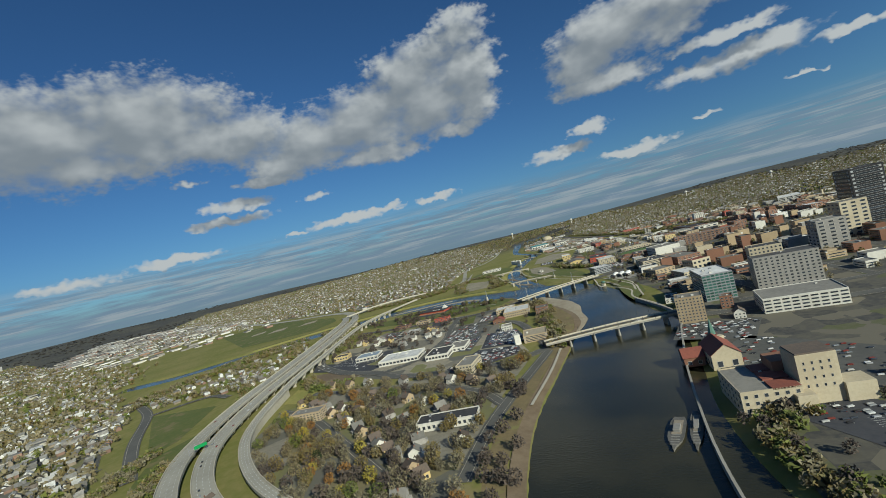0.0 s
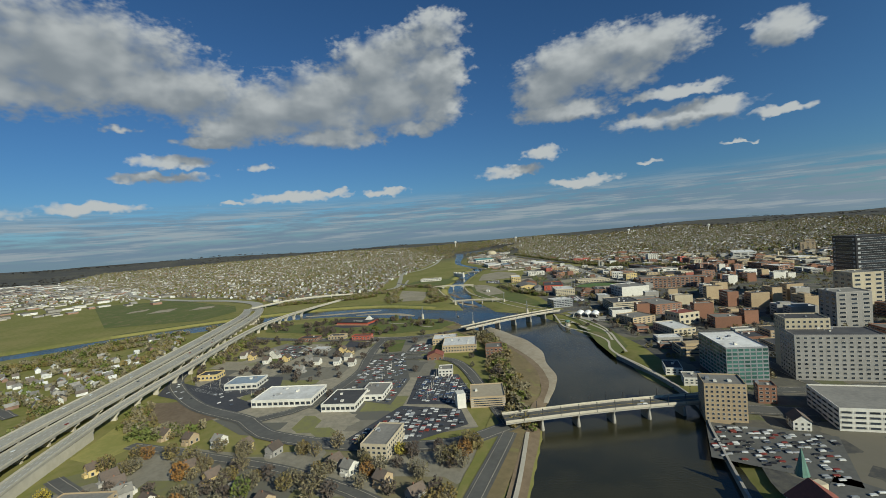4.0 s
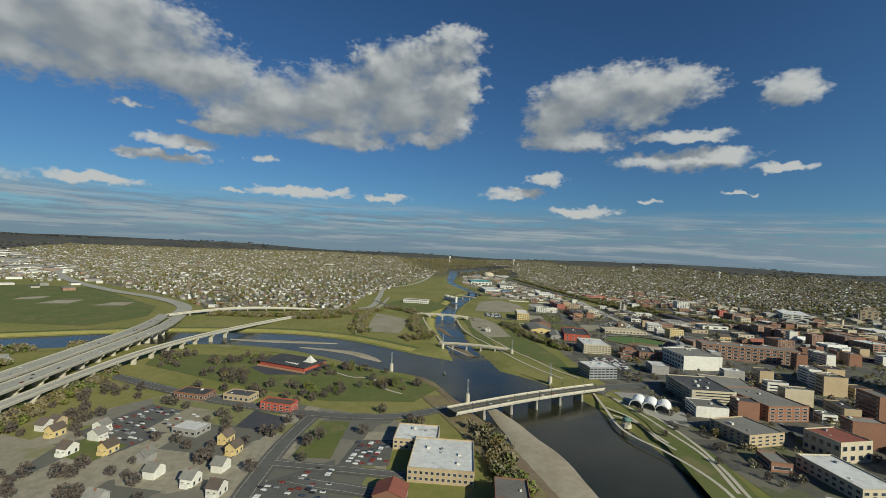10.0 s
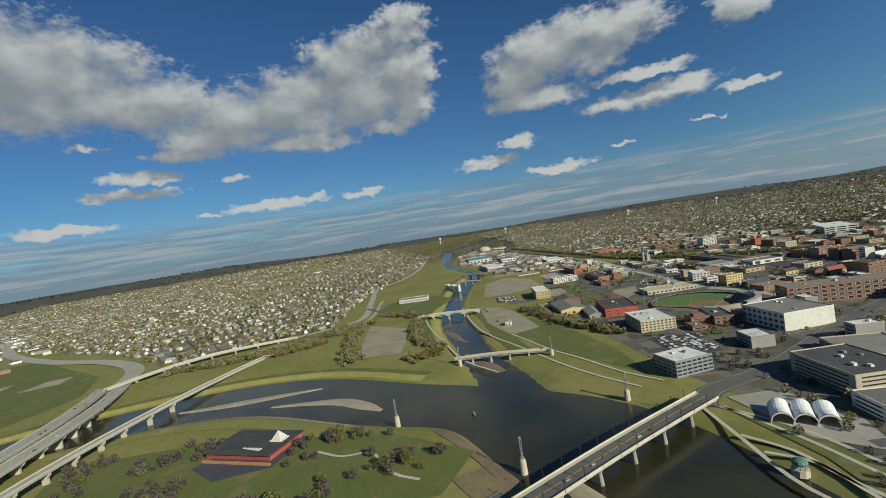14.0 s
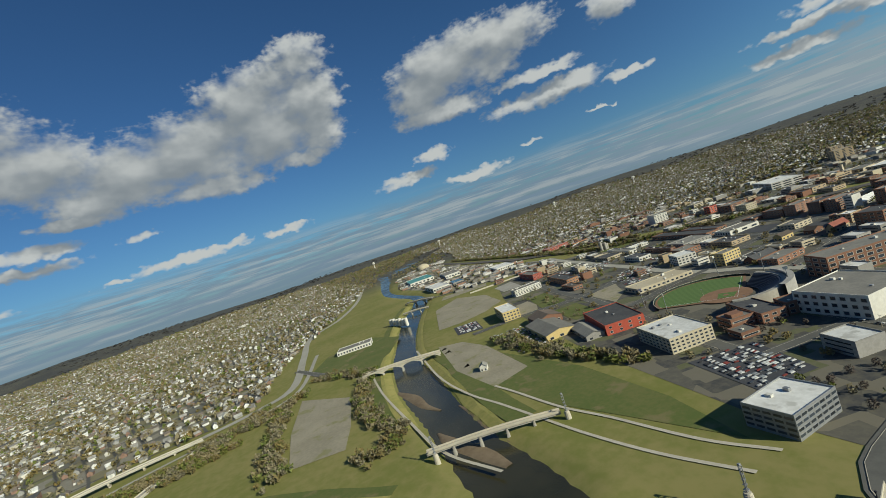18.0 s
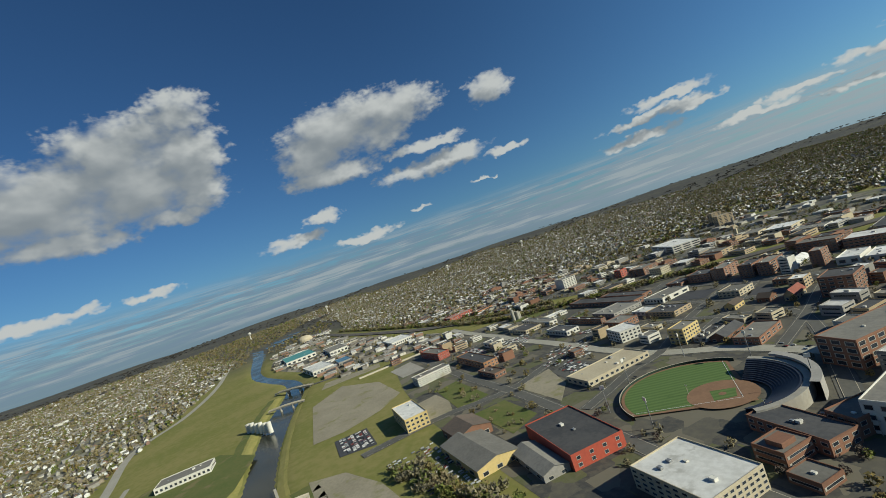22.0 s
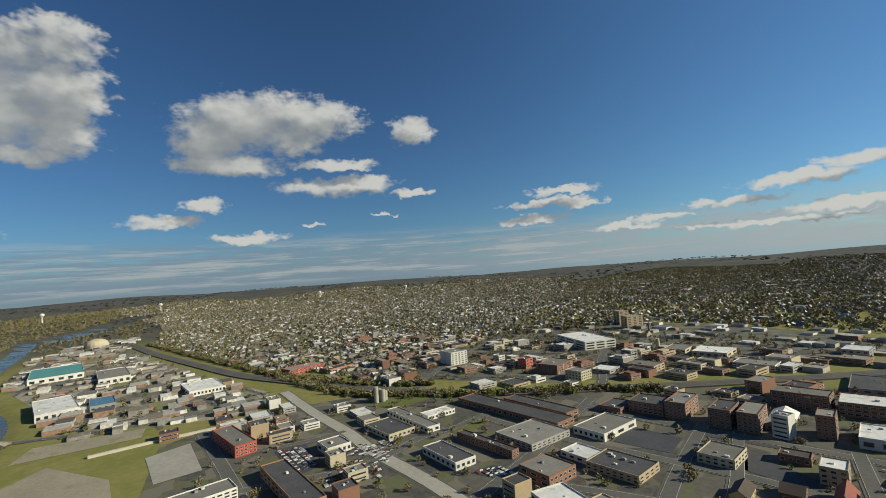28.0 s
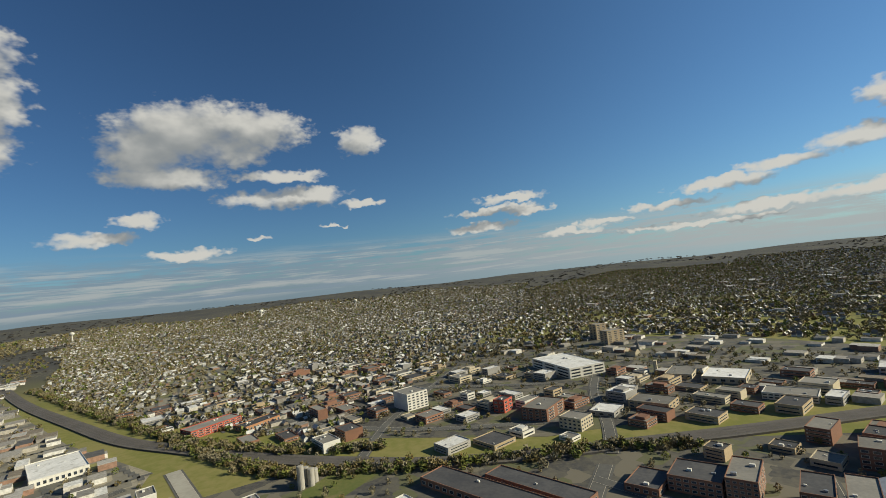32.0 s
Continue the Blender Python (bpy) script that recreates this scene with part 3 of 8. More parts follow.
# ---- motorway viaduct ----
DECK = [(103, 13.8, 4.0), (203, 103, 4.5), (270, 159, 5.0), (337, 191, 5.5), (400, 203, 6.0), (489, 204, 7.0), (591, 194, 8.0), (717, 183, 9.0), (839, 177, 9.0), (956, 175, 8.0), (1045, 186, 5.0), (1121, 203, 1.5)]
RAMP = [(104, -6.1, 4.0), (207, 83.5, 4.5), (276, 139, 5.0), (343, 172, 5.5), (406, 185, 6.0), (494, 187, 7.0), (555, 183, 8.0), (639, 172, 8.8), (725, 164, 9.0), (833, 149, 9.0), (921, 125, 8.0), (1000, 98.1, 5.5), (1082, 65.5, 2.5), (1173, 18.4, 0.8)]
viaduct = tagged(new("motorway_viaduct"), "pale concrete motorway viaduct on tapered piers over the river", "viaduct")


def deck(parent, points, width, offset, name="deck"):
    ribbon(name, points, width, 0.0, ROAD_CONCRETE, thick=1.5, offset=offset, parent=parent, step=10.0)
    for side in (1, -1):
        ribbon("parapet", points, 0.5, 0.95, PALE_CONCRETE, thick=1.0, offset=offset + side * (width / 2 - 0.2), parent=parent, step=10.0)
    for k in (-0.26, 0.0, 0.26):
        line = smooth_line(points, 6.0)
        left = sides(line)
        verts, faces = [], []
        for i in range(len(line) - 1):
            d = (line[i + 1] - line[i]).normalized() * 2.4
            a = line[i] + left[i] * (offset + k * width)
            j = len(verts)
            verts += [a + left[i] * 0.13 + Vector((0, 0, 0.05)), a - left[i] * 0.13 + Vector((0, 0, 0.05)), a - left[i] * 0.13 + d + Vector((0, 0, 0.05)), a + left[i] * 0.13 + d + Vector((0, 0, 0.05))]
            faces.append((j, j + 1, j + 2, j + 3))
        mesh_object("lane_marking", verts, faces, PAINT_WHITE, parent)["kind"] = "stuff"


def pier(bm, place, along, width, top, foot=-4.0):
    """A tapered wall pier, wide below the deck."""
    left = Vector((-along.y, along.x, 0))
    ring = []
    for z, half, thick in ((foot, width * 0.22, 1.0), (top - 3.5, width * 0.26, 0.9), (top - 1.6, width * 0.46, 0.9), (top, width * 0.48, 0.9)):
        ring.append([bm.verts.new(Vector((place.x, place.y, z)) + left * sx * half + along * sy * thick) for sx, sy in ((1, 1), (-1, 1), (-1, -1), (1, -1))])
    for a, b in zip(ring, ring[1:]):
        for i in range(4):
            bm.faces.new((a[i], a[(i + 1) % 4], b[(i + 1) % 4], b[i]))
    bm.faces.new(ring[-1])


for points, width, offset in ((DECK, 14.0, 17.0), (DECK, 14.0, -4.0), (RAMP, 8.0, -10.0)):
    deck(viaduct, points, width, offset)
    line = smooth_line(points, 22.0)
    left = sides(line)
    for i in range(1, len(line) - 1):
        if line[i].z > 5.6:
            bm = bmesh.new()
            along = (line[i + 1] - line[i - 1]).to_2d().normalized().to_3d()
            pier(bm, line[i] + left[i] * offset, along, width, line[i].z - 1.5)
            part("pier", bm, PALE_CONCRETE, viaduct)
# flyover beyond the river
flyover = tagged(new("flyover_bridge"), "low pale concrete flyover ramp on short piers", "bridge")
FLY = [(1094, 208, 4.0), (1140, 163, 6.0), (1171, 116, 6.5), (1188, 60.7, 5.0), (1204, 9.1, 2.0)]
deck(flyover, FLY, 8.0, 0.0)
for i, p in enumerate(smooth_line(FLY, 26.0)[1:-1]):
    bm = bmesh.new()
    pier(bm, p, Vector((0.1, -1, 0)).normalized(), 8.0, p.z - 1.5, -1.0)
    part("pier", bm, PALE_CONCRETE, flyover)

# embankment walls under the near end of the viaduct
for off in (24.2, -33.0):
    rib = [p for p in DECK if p[0] < 560]
    line = smooth_line(rib, 12.0)
    left = sides(line)
    verts, faces = [], []
    for q, s in zip(line, left):
        base = q + s * off
        verts += [(base.x, base.y, q.z - 0.4), (base.x, base.y, -0.8)]
    for i in range(len(line) - 1):
        faces.append((2 * i, 2 * i + 1, 2 * i + 3, 2 * i + 2))
    tagged(mesh_object("retaining_wall", verts, faces, PALE_CONCRETE), "pale concrete retaining wall below the motorway", "wall", kind="structure")


# ---- river bridges ----
def river_bridge(name, a, b, width, z, spans, label, road=OLD_ASPHALT, arch=0.0, lamps=True):
    bridge = tagged(new(name), label, "bridge")
    a, b = Vector((*a, 0)), Vector((*b, 0))
    along = (b - a).normalized()
    left = Vector((-along.y, along.x, 0))
    length = (b - a).length
    n = spans * 6
    line = [(a + along * length * i / n) for i in range(n + 1)]
    pts = [(p.x, p.y, z + 1.2 * math.sin(math.pi * i / n)) for i, p in enumerate(line)]
    ribbon("roadway", pts, width - 3.2, 0.12, road, thick=0.5, parent=bridge)
    for side in (1, -1):
        ribbon("sidewalk", pts, 1.5, 0.3, PALE_CONCRETE, thick=0.6, offset=side * (width / 2 - 0.8), parent=bridge)
        ribbon("railing", pts, 0.25, 1.25, PALE_CONCRETE, thick=1.0, offset=side * width / 2, parent=bridge)
        if arch:
            verts, faces = [], []
            for i, p in enumerate(pts):
                u = (i % 6) / 6 if i % 6 else (0 if i == 0 else 1)
                drop = 0.7 + arch * (1 - math.sin(math.pi * ((i % 6) / 6))) ** 1.4
                q = Vector(p) + left * side * (width / 2 - 0.5)
                verts += [(q.x, q.y, p[2]), (q.x, q.y, p[2] - drop)]
            for i in range(len(pts) - 1):
                faces.append((2 * i, 2 * i + 1, 2 * i + 3, 2 * i + 2))
            mesh_object("arch_girder", verts, faces, PALE_CONCRETE, bridge)
        else:
            ribbon("girder", pts, 0.6, -0.3, CONCRETE, thick=1.3, offset=side * (width / 2 - 1.2), parent=bridge)
    if not arch:
        ribbon("soffit", pts, width - 3, -0.45, CONCRETE, thick=0.4, parent=bridge)
    centre_line = ribbon("lane_marking", pts, 0.35, 0.2, material("yellow_road_paint", (0.55, 0.38, 0.06), (0.45, 0.32, 0.08), 1.0, 0.2, 0.8), parent=bridge)
    for k in range(1, spans):
        p = a + along * length * k / spans
        bm = bmesh.new()
        ring = []
        for zz, half, thick in ((-5, width * 0.40, 1.1), (-1.2, width * 0.40, 1.1), (z - 2.2, width * 0.36, 0.8), (z + 0.2, width * 0.46, 0.8)):
            ring.append([bm.verts.new(Vector((p.x, p.y, zz)) + left * sx * half + along * sy * thick) for sx, sy in ((1, 0.4), (0.85, 1), (-0.85, 1), (-1, 0.4), (-1, -0.4), (-0.85, -1), (0.85, -1), (1, -0.4))])
        for r0, r1 in zip(ring, ring[1:]):
            for i in range(8):
                bm.faces.new((r0[i], r0[(i + 1) % 8], r1[(i + 1) % 8], r1[i]))
        bm.faces.new(ring[-1])
        part("pier", bm, CONCRETE, bridge)
    if lamps:
        for i in range(1, spans * 2):
            for side in (1, -1):
                q = a + along * length * i / (spans * 2) + left * side * (width / 2 + 0.1)
                zz = z + 1.2 * math.sin(math.pi * i / (spans * 2))
                bm = bmesh.new()
                box(bm, q.x - 0.12, q.y - 0.12, zz, q.x + 0.12, q.y + 0.12, zz + 5.2)
                box(bm, q.x - 0.3, q.y - 0.3, zz + 5.2, q.x + 0.3, q.y + 0.3, zz + 5.6)
                part("lamp_post", bm, material("dark_metal", (0.06, 0.06, 0.065), None, 1, 0.1, 0.5, 0.6), bridge)
    return bridge


river_bridge("road_bridge", (415, -88.7), (401, -220), 13, 5.0, 6, "long concrete road bridge on wall piers over the wide river")
river_bridge("road_bridge", (686, -125), (738, -267), 13, 5.5, 6, "pale concrete road bridge with lamps and wall piers")
river_bridge("arch_bridge", (1162, -164), (1127, -246), 9, 5.0, 4, "cream concrete arch bridge over the narrow river", PALE_CONCRETE, 3.2, False)
river_bridge("arch_bridge", (1611, -348), (1549, -391), 9, 4.0, 3, "pale concrete bridge over the narrow river", PALE_CONCRETE, 2.0, False)
river_bridge("rail_bridge", (1493, -306), (1461, -349), 5, 3.0, 3, "low dark railway bridge over the narrow river", CONCRETE, 0, False)
river_bridge("footbridge", (924, -159), (891, -238), 4.2, 3.6, 5, "slim concrete footbridge across the river mouth", PALE_CONCRETE, 0, False)

# ---- open plots: lawns, lots and fields ----
def town_material(name, a, b, c, d, scale=0.03):
    """Yards, gravel, worn asphalt and weeds in one patchwork."""
    m = bpy.data.materials.new(name)
    m.use_nodes = True
    n = Nodes(m.node_tree)
    at = n.add("ShaderNodeNewGeometry").outputs["Position"]
    turned = n.add("ShaderNodeVectorRotate", rotation_type="Z_AXIS")
    n.link(at, turned.inputs["Vector"])
    turned.inputs["Angle"].default_value = 0.31
    cells = n.add("ShaderNodeTexVoronoi", distance="CHEBYCHEV")
    n.link(turned.outputs[0], cells.inputs["Vector"])
    cells.inputs["Scale"].default_value = scale
    pick = n.add("ShaderNodeSeparateColor")
    n.link(cells.outputs["Color"], pick.inputs[0])
    ramp = n.add("ShaderNodeValToRGB")
    ramp.color_ramp.interpolation = "CONSTANT"
    for i, (pos, colour) in enumerate(((0.0, a), (0.3, b), (0.55, c), (0.8, d))):
        e = ramp.color_ramp.elements[i] if i < 2 else ramp.color_ramp.elements.new(pos)
        e.position, e.color = pos, (*colour, 1)
    n.link(pick.outputs[0], ramp.inputs[0])
    worn = n.mix(n.span(n.noise(at, 0.2, 5.0, 0.65), 0.35, 0.68), ramp.outputs[0], n.mix(0.5, ramp.outputs[0], (0.14, 0.125, 0.085)))
    shader = n.add("ShaderNodeBsdfPrincipled")
    n.link(worn, shader.inputs["Base Color"])
    shader.inputs["Roughness"].default_value = 0.95
    n.link(shader.outputs[0], n.add("ShaderNodeOutputMaterial").inputs[0])
    MATERIALS[name] = m
    return m


TOWN = town_material("town_yards", (0.085, 0.078, 0.062), (0.15, 0.132, 0.095), (0.05, 0.048, 0.045), (0.095, 0.10, 0.038), 0.06)
SUBURB = town_material("suburb_yards", (0.17, 0.165, 0.06), (0.20, 0.17, 0.085), (0.25, 0.225, 0.17), (0.13, 0.125, 0.10))
WORKS = town_material("works_yards", (0.32, 0.28, 0.20), (0.20, 0.18, 0.135), (0.12, 0.115, 0.095), (0.20, 0.195, 0.06), 0.03)


def cover(corners, mat, label, z=0.1):
    area = sum(p[0] * q[1] - q[0] * p[1] for p, q in zip(corners, corners[1:] + corners[:1]))
    bm = bmesh.new()
    bm.faces.new([bm.verts.new((x, y, z)) for x, y in (corners if area > 0 else corners[::-1])])
    bmesh.ops.triangulate(bm, faces=bm.faces[:])
    return tagged(part("town_ground", bm, mat, None), label, "ground", kind="structure")


cover([(403, -227), (544, -265), (737, -290), (800, -290), (963, -317), (1151, -364), (1276, -411), (1413, -473), (1424, -571), (1372, -671), (1317, -706), (1199, -769), (1088, -838), (912, -911), (756, -1048), (294, -829), (65.2, -234), (130, -104), (321, -179)], TOWN, "downtown yards of worn asphalt, gravel and weeds")
cover([(1391, -747), (1754, -719), (1884, -1013), (1508, -1266), (1106, -1331), (852, -1181), (1065, -920), (1197, -810)], TOWN, "yards of asphalt and gravel beyond the railway", 0.11)
cover([(1518, -444), (1702, -437), (2003, -433), (2293, -517), (2420, -754), (2236, -684), (1709, -630), (1502, -628), (1424, -571)], WORKS, "pale gravel yards of the works by the river", 0.12)
cover([(420, -73.9), (620, -74.7), (681, -92), (719, -19.2), (755, 69.2), (653, 161), (530, 125), (462, 73.8), (420, 2.1)], WORKS, "worn yards round the car showrooms", 0.1)
cover([(1287, -50.8), (1205, 172), (1344, 283), (1553, 512), (1893, 659), (2289, 121), (2116, -287), (1816, -188), (1491, -73.2)], SUBURB, "gardens and drives of the house rows", 0.1)
cover([(1416, -751), (1722, -729), (2267, -768), (2627, -906), (2755, -1889), (2110, -2408), (1653, -1779), (1479, -1061)], SUBURB, "gardens and drives of the wide suburb", 0.09)
cover([(173, 11.9), (235, 0.7), (304, -19.6), (405, -73.9), (417, -7.3), (428, 56.5), (456, 108), (433, 162), (363, 168), (304, 142), (235, 99.1), (179, 52.9)], SUBURB, "leaf-strewn gardens of the quarter by the levee", 0.1)
cover([(266, 246), (346, 286), (544, 389), (669, 450), (445, 497), (-4.5, 525), (-465, 453), (36.1, 172)], SUBURB, "gardens and drives below the motorway", 0.09)
LAWN_LABEL, LOT_LABEL = "green mown lawn in late autumn", "dark asphalt car park with white bays"
patch("lawn", [(1200, 264), (1453, 473), (1497, 690), (1041, 439), (1018, 274), (1102, 237)], 0.2, LAWN, "green playing fields across the river", "lawn")
patch("ball_diamond", [(1204, 313), (1245, 316), (1239, 347), (1195, 356)], 0.3, SAND, "pale sandy infield of a ball diamond on the green", "infield")
patch("ball_diamond", [(1212, 398), (1264, 401), (1252, 435), (1203, 441)], 0.3, SAND, "pale sandy infield of a ball diamond on the green", "infield")
patch("ball_diamond", [(1266, 467), (1304, 474), (1275, 503), (1241, 496)], 0.3, SAND, "pale sandy infield of a ball diamond on the green", "infield")
patch("bare_plot", [(556, 166), (522, 158), (487, 119), (498, 98), (525, 98.4), (545, 127)], 0.23, SOIL, "bare brown soil plot beside the ring road", "plot")
patch("lawn", [(561, 358), (532, 268), (428, 257), (401, 269)], 0.2, LAWN, LAWN_LABEL, "lawn")
patch("lawn", [(434, 241), (381, 229), (342, 229), (332, 242), (396, 261)], 0.2, LAWN, LAWN_LABEL, "lawn")
patch("lawn", [(634, -24), (686, -36), (683, -55), (630, -45)], 0.28, LAWN, LAWN_LABEL, "lawn")
patch("lawn", [(877, 137), (864, 53), (836, -33.3), (809, -83.2), (755, -129), (722, -103), (725, -38.1), (775, 49.6), (831, 130)], 0.18, LAWN, "green riverside park lawn with scattered trees", "lawn")
patch("lawn", [(822, 170), (725, 163), (620, 167), (602, 160), (684, 110), (755, 96.1)], 0.18, GRASS, "rough green slope beside the motorway", "lawn")
patch("lawn", [(972, -239), (1091, -276), (1009, -287), (941, -294), (853, -287), (797, -273), (855, -259), (911, -245)], 0.22, LAWN, "wide green field above the river", "lawn")
patch("lawn", [(1232, -138), (1315, -118), (1386, -148), (1393, -225), (1319, -250), (1244, -215), (1204, -182)], 0.2, LAWN, "green field between road and river", "lawn")
patch("gravel_lot", [(1165, -257), (1056, -235), (979, -237), (988, -274), (1092, -286), (1144, -280)], 0.28, GRAVEL, "bare gravel lot with weeds", "lot")
patch("gravel_lot", [(1190, -96), (1122, -142), (1040, -128), (998, -117), (1010, -76), (1090, -80)], 0.3, GRAVEL, "pale gravel parking oval by the levee", "lot")
patch("car_park", [(623, 174), (568, 119), (516, 73.4), (505, 86.8), (575, 167)], 0.25, ASPHALT, LOT_LABEL, "car park")
patch("car_park", [(614, 125), (565, 149), (535, 105), (560, 64.3), (587, 66.4)], 0.22, ASPHALT, LOT_LABEL, "car park")
patch("car_park", [(537, -51.6), (475, -35.3), (460, -71.4), (464, -84.1), (529, -84.3)], 0.25, ASPHALT, LOT_LABEL, "car park")
patch("car_park", [(605, -11.3), (629, -47.8), (531, -43.6), (478, -24.1), (511, 18.2)], 0.25, OLD_ASPHALT, "grey asphalt car park full of cars", "car park")
patch("car_park", [(423, 11.5), (473, -31.6), (452, -70), (426, -69), (414, -35.9)], 0.25, ASPHALT, LOT_LABEL, "car park")
patch("car_park", [(855, 2), (822, 37.3), (797, 19), (797, -14.6), (831, -34.8)], 0.26, ASPHALT, "dark asphalt park car park", "car park")
patch("car_park", [(873, -326), (857, -366), (808, -345), (817, -312)], 0.3, ASPHALT, LOT_LABEL, "car park")
patch("car_park", [(723, 80.8), (676, 102), (642, 70.1), (699, 37.6)], 0.24, OLD_ASPHALT, "grey asphalt car park beside shops", "car park")
patch("car_park", [(289, -158), (318, -209), (235, -244), (205, -194)], 0.24, OLD_ASPHALT, "grey asphalt car park beside the tower", "car park")
patch("car_park", [(347, -172), (382, -198), (345, -244), (306, -209)], 0.24, OLD_ASPHALT, "grey asphalt car park above the river wall", "car park")
patch("car_park", [(208, -146), (219, -178), (158, -191), (143, -156)], 0.24, ASPHALT, LOT_LABEL, "car park")
patch("gravel_lot", [(535, 105), (503, 114), (446, 149), (460, 169), (550, 165)], 0.2, DRY_GRASS, "worn dry grass plot beside the motorway", "lot")
patch("lawn", [(734, -271), (670, -266), (572, -235), (518, -223), (547, -253), (613, -276), (689, -283)], 0.3, LAWN, "green sloping riverside lawn", "lawn")

patch("car_park", [(622, -49), (654, -60), (652, -82), (619, -76)], 0.3, OLD_ASPHALT, "grey asphalt car park beside the school", "car park")
patch("car_park", [(679, 16), (670, -8), (690, -16), (708, 10)], 0.3, ASPHALT, LOT_LABEL, "car park")
patch("car_park", [(676, 67), (716, 54), (706, 30), (669, 41)], 0.3, GRAVEL, "pale gravel car park between low offices", "car park")
patch("car_park", [(650, 150), (676, 142), (657, 102), (622, 104)], 0.3, GRAVEL, "worn pale asphalt yard below the motorway", "car park")
patch("lawn", [(648, 100), (668, 92), (655, 66), (634, 76)], 0.28, LAWN, LAWN_LABEL, "lawn")
patch("lawn", [(1210, -415), (1208, -441), (1127, -419), (1131, -387)], 0.3, LAWN, LAWN_LABEL, "lawn")
patch("lawn", [(1107, -384), (1098, -412), (1046, -398), (1042, -368)], 0.3, LAWN, LAWN_LABEL, "lawn")
patch("gravel_lot", [(1250, -290), (1405, -342), (1448, -402), (1369, -425), (1272, -404), (1246, -363), (1240, -320)], 0.26, GRAVEL, "empty gravel and broken concrete lot", "lot")
patch("gravel_lot", [(1206, -368), (1202, -408), (1166, -400), (1138, -384), (1150, -358)], 0.27, GRAVEL, "bare gravel plot beside the yellow offices", "lot")
patch("car_park", [(1226, -303), (1216, -333), (1162, -318), (1180, -290)], 0.3, ASPHALT, LOT_LABEL, "car park")
patch("lawn", [(1203, -626), (1214, -660), (1192, -668), (1187, -628)], 0.3, LAWN, LAWN_LABEL, "lawn")
patch("lawn", [(1327, -648), (1332, -688), (1293, -702), (1291, -651)], 0.3, LAWN, "rough green lawn beside the railway", "lawn")
patch("car_park", [(1305, -521), (1297, -546), (1246, -524), (1246, -505)], 0.3, ASPHALT, LOT_LABEL, "car park")
patch("car_park", [(1030, -712), (1031, -721), (968, -727), (965, -708)], 0.3, ASPHALT, LOT_LABEL, "car park")
patch("car_park", [(1000, -664), (996, -690), (960, -668), (962, -650)], 0.29, ASPHALT, LOT_LABEL, "car park")
patch("car_park", [(1022, -665), (1024, -700), (1002, -700), (1003, -690)], 0.29, ASPHALT, LOT_LABEL, "car park")
patch("car_park", [(1081, -670), (1082, -709), (1040, -700), (1040, -668)], 0.3, ASPHALT, "empty fenced asphalt yard with pale lines", "car park")
patch("car_park", [(1143, -572), (1137, -591), (1104, -590), (1108, -576)], 0.3, ASPHALT, LOT_LABEL, "car park")
patch("car_park", [(1092, -470), (1100, -500), (1062, -496), (1040, -470), (1060, -455)], 0.3, OLD_ASPHALT, "grey asphalt car park beside the market hall", "car park")
patch("gravel_lot", [(1487, -384), (1526, -405), (1488, -486), (1458, -473)], 0.26, GRAVEL, "pale gravel plot beside the levee", "lot")
patch("gravel_lot", [(1393, -456), (1395, -492), (1322, -472), (1328, -441)], 0.26, CONCRETE, "pale cracked concrete plot beside the works", "lot")
patch("gravel_lot", [(1106, -436), (1104, -478), (1060, -450), (1040, -420)], 0.24, GRAVEL, "gravel lot at the street corner", "lot")

# river wall on the town side
wall_row = [(133, -81.1), (198, -105), (281, -144), (324, -167), (376, -196), (398, -210), (435, -221), (499, -226), (523, -227)]
ribbon("river_wall", wall_row, 1.2, 1.0, CONCRETE, "grey concrete flood wall along the river", "wall", thick=4.5)

# ---- railway ----
RAIL = [(2900, -800), (2442, -735), (2100, -690), (1800, -668), (1640, -660), (1522, -672), (1420, -686), (1335, -706), (1255, -733), (1180, -777), (1144, -803), (1070, -853), (1000, -905), (880, -1000), (740, -1120)]
BALLAST = material("railway_ballast", (0.13, 0.115, 0.10), (0.095, 0.085, 0.07), 0.5, 0.05, 0.95)
ribbon("railway_embankment", RAIL, 20, 1.6, BALLAST, "dark brown railway embankment curving through town", "railway", thick=2.5)
RUST = material("rusty_rail", (0.10, 0.085, 0.075), (0.15, 0.12, 0.10), 1.0, 0.1, 0.5, 0.5)
for off in (-6, -4.8, -1.6, -0.4, 3.2, 4.4):
    ribbon("rail_track", RAIL, 0.22, 1.85, RUST, "rusty steel rail on dark ballast", "railway", offset=off)
ribbon("conveyor_wall", [(1441, -428), (1429, -477), (1414, -523)], 3, 2.2, PALE_CONCRETE, "pale concrete conveyor wall across the empty lot", "wall", thick=3.0)

# ---- building kit ----
def glass_material(name, tint, rough=0.12):
    m = bpy.data.materials.new(name)
    m.use_nodes = True
    n = Nodes(m.node_tree)
    shader = n.add("ShaderNodeBsdfPrincipled")
    value = n.math("MULTIPLY_ADD", n.add("ShaderNodeObjectInfo").outputs["Random"], 0.9, 0.55)
    colour = n.mix(1.0, tint, (1, 1, 1), "MULTIPLY")
    grey = n.add("ShaderNodeCombineXYZ")
    for i in range(3):
        n.link(value, grey.inputs[i])
    n.link(grey.outputs[0], colour.node.inputs[7])
    n.link(colour, shader.inputs["Base Color"])
    shader.inputs["Roughness"].default_value = rough
    shader.inputs["Specular IOR Level"].default_value = 0.6
    n.link(shader.outputs[0], n.add("ShaderNodeOutputMaterial").inputs[0])
    MATERIALS[name] = m
    return m


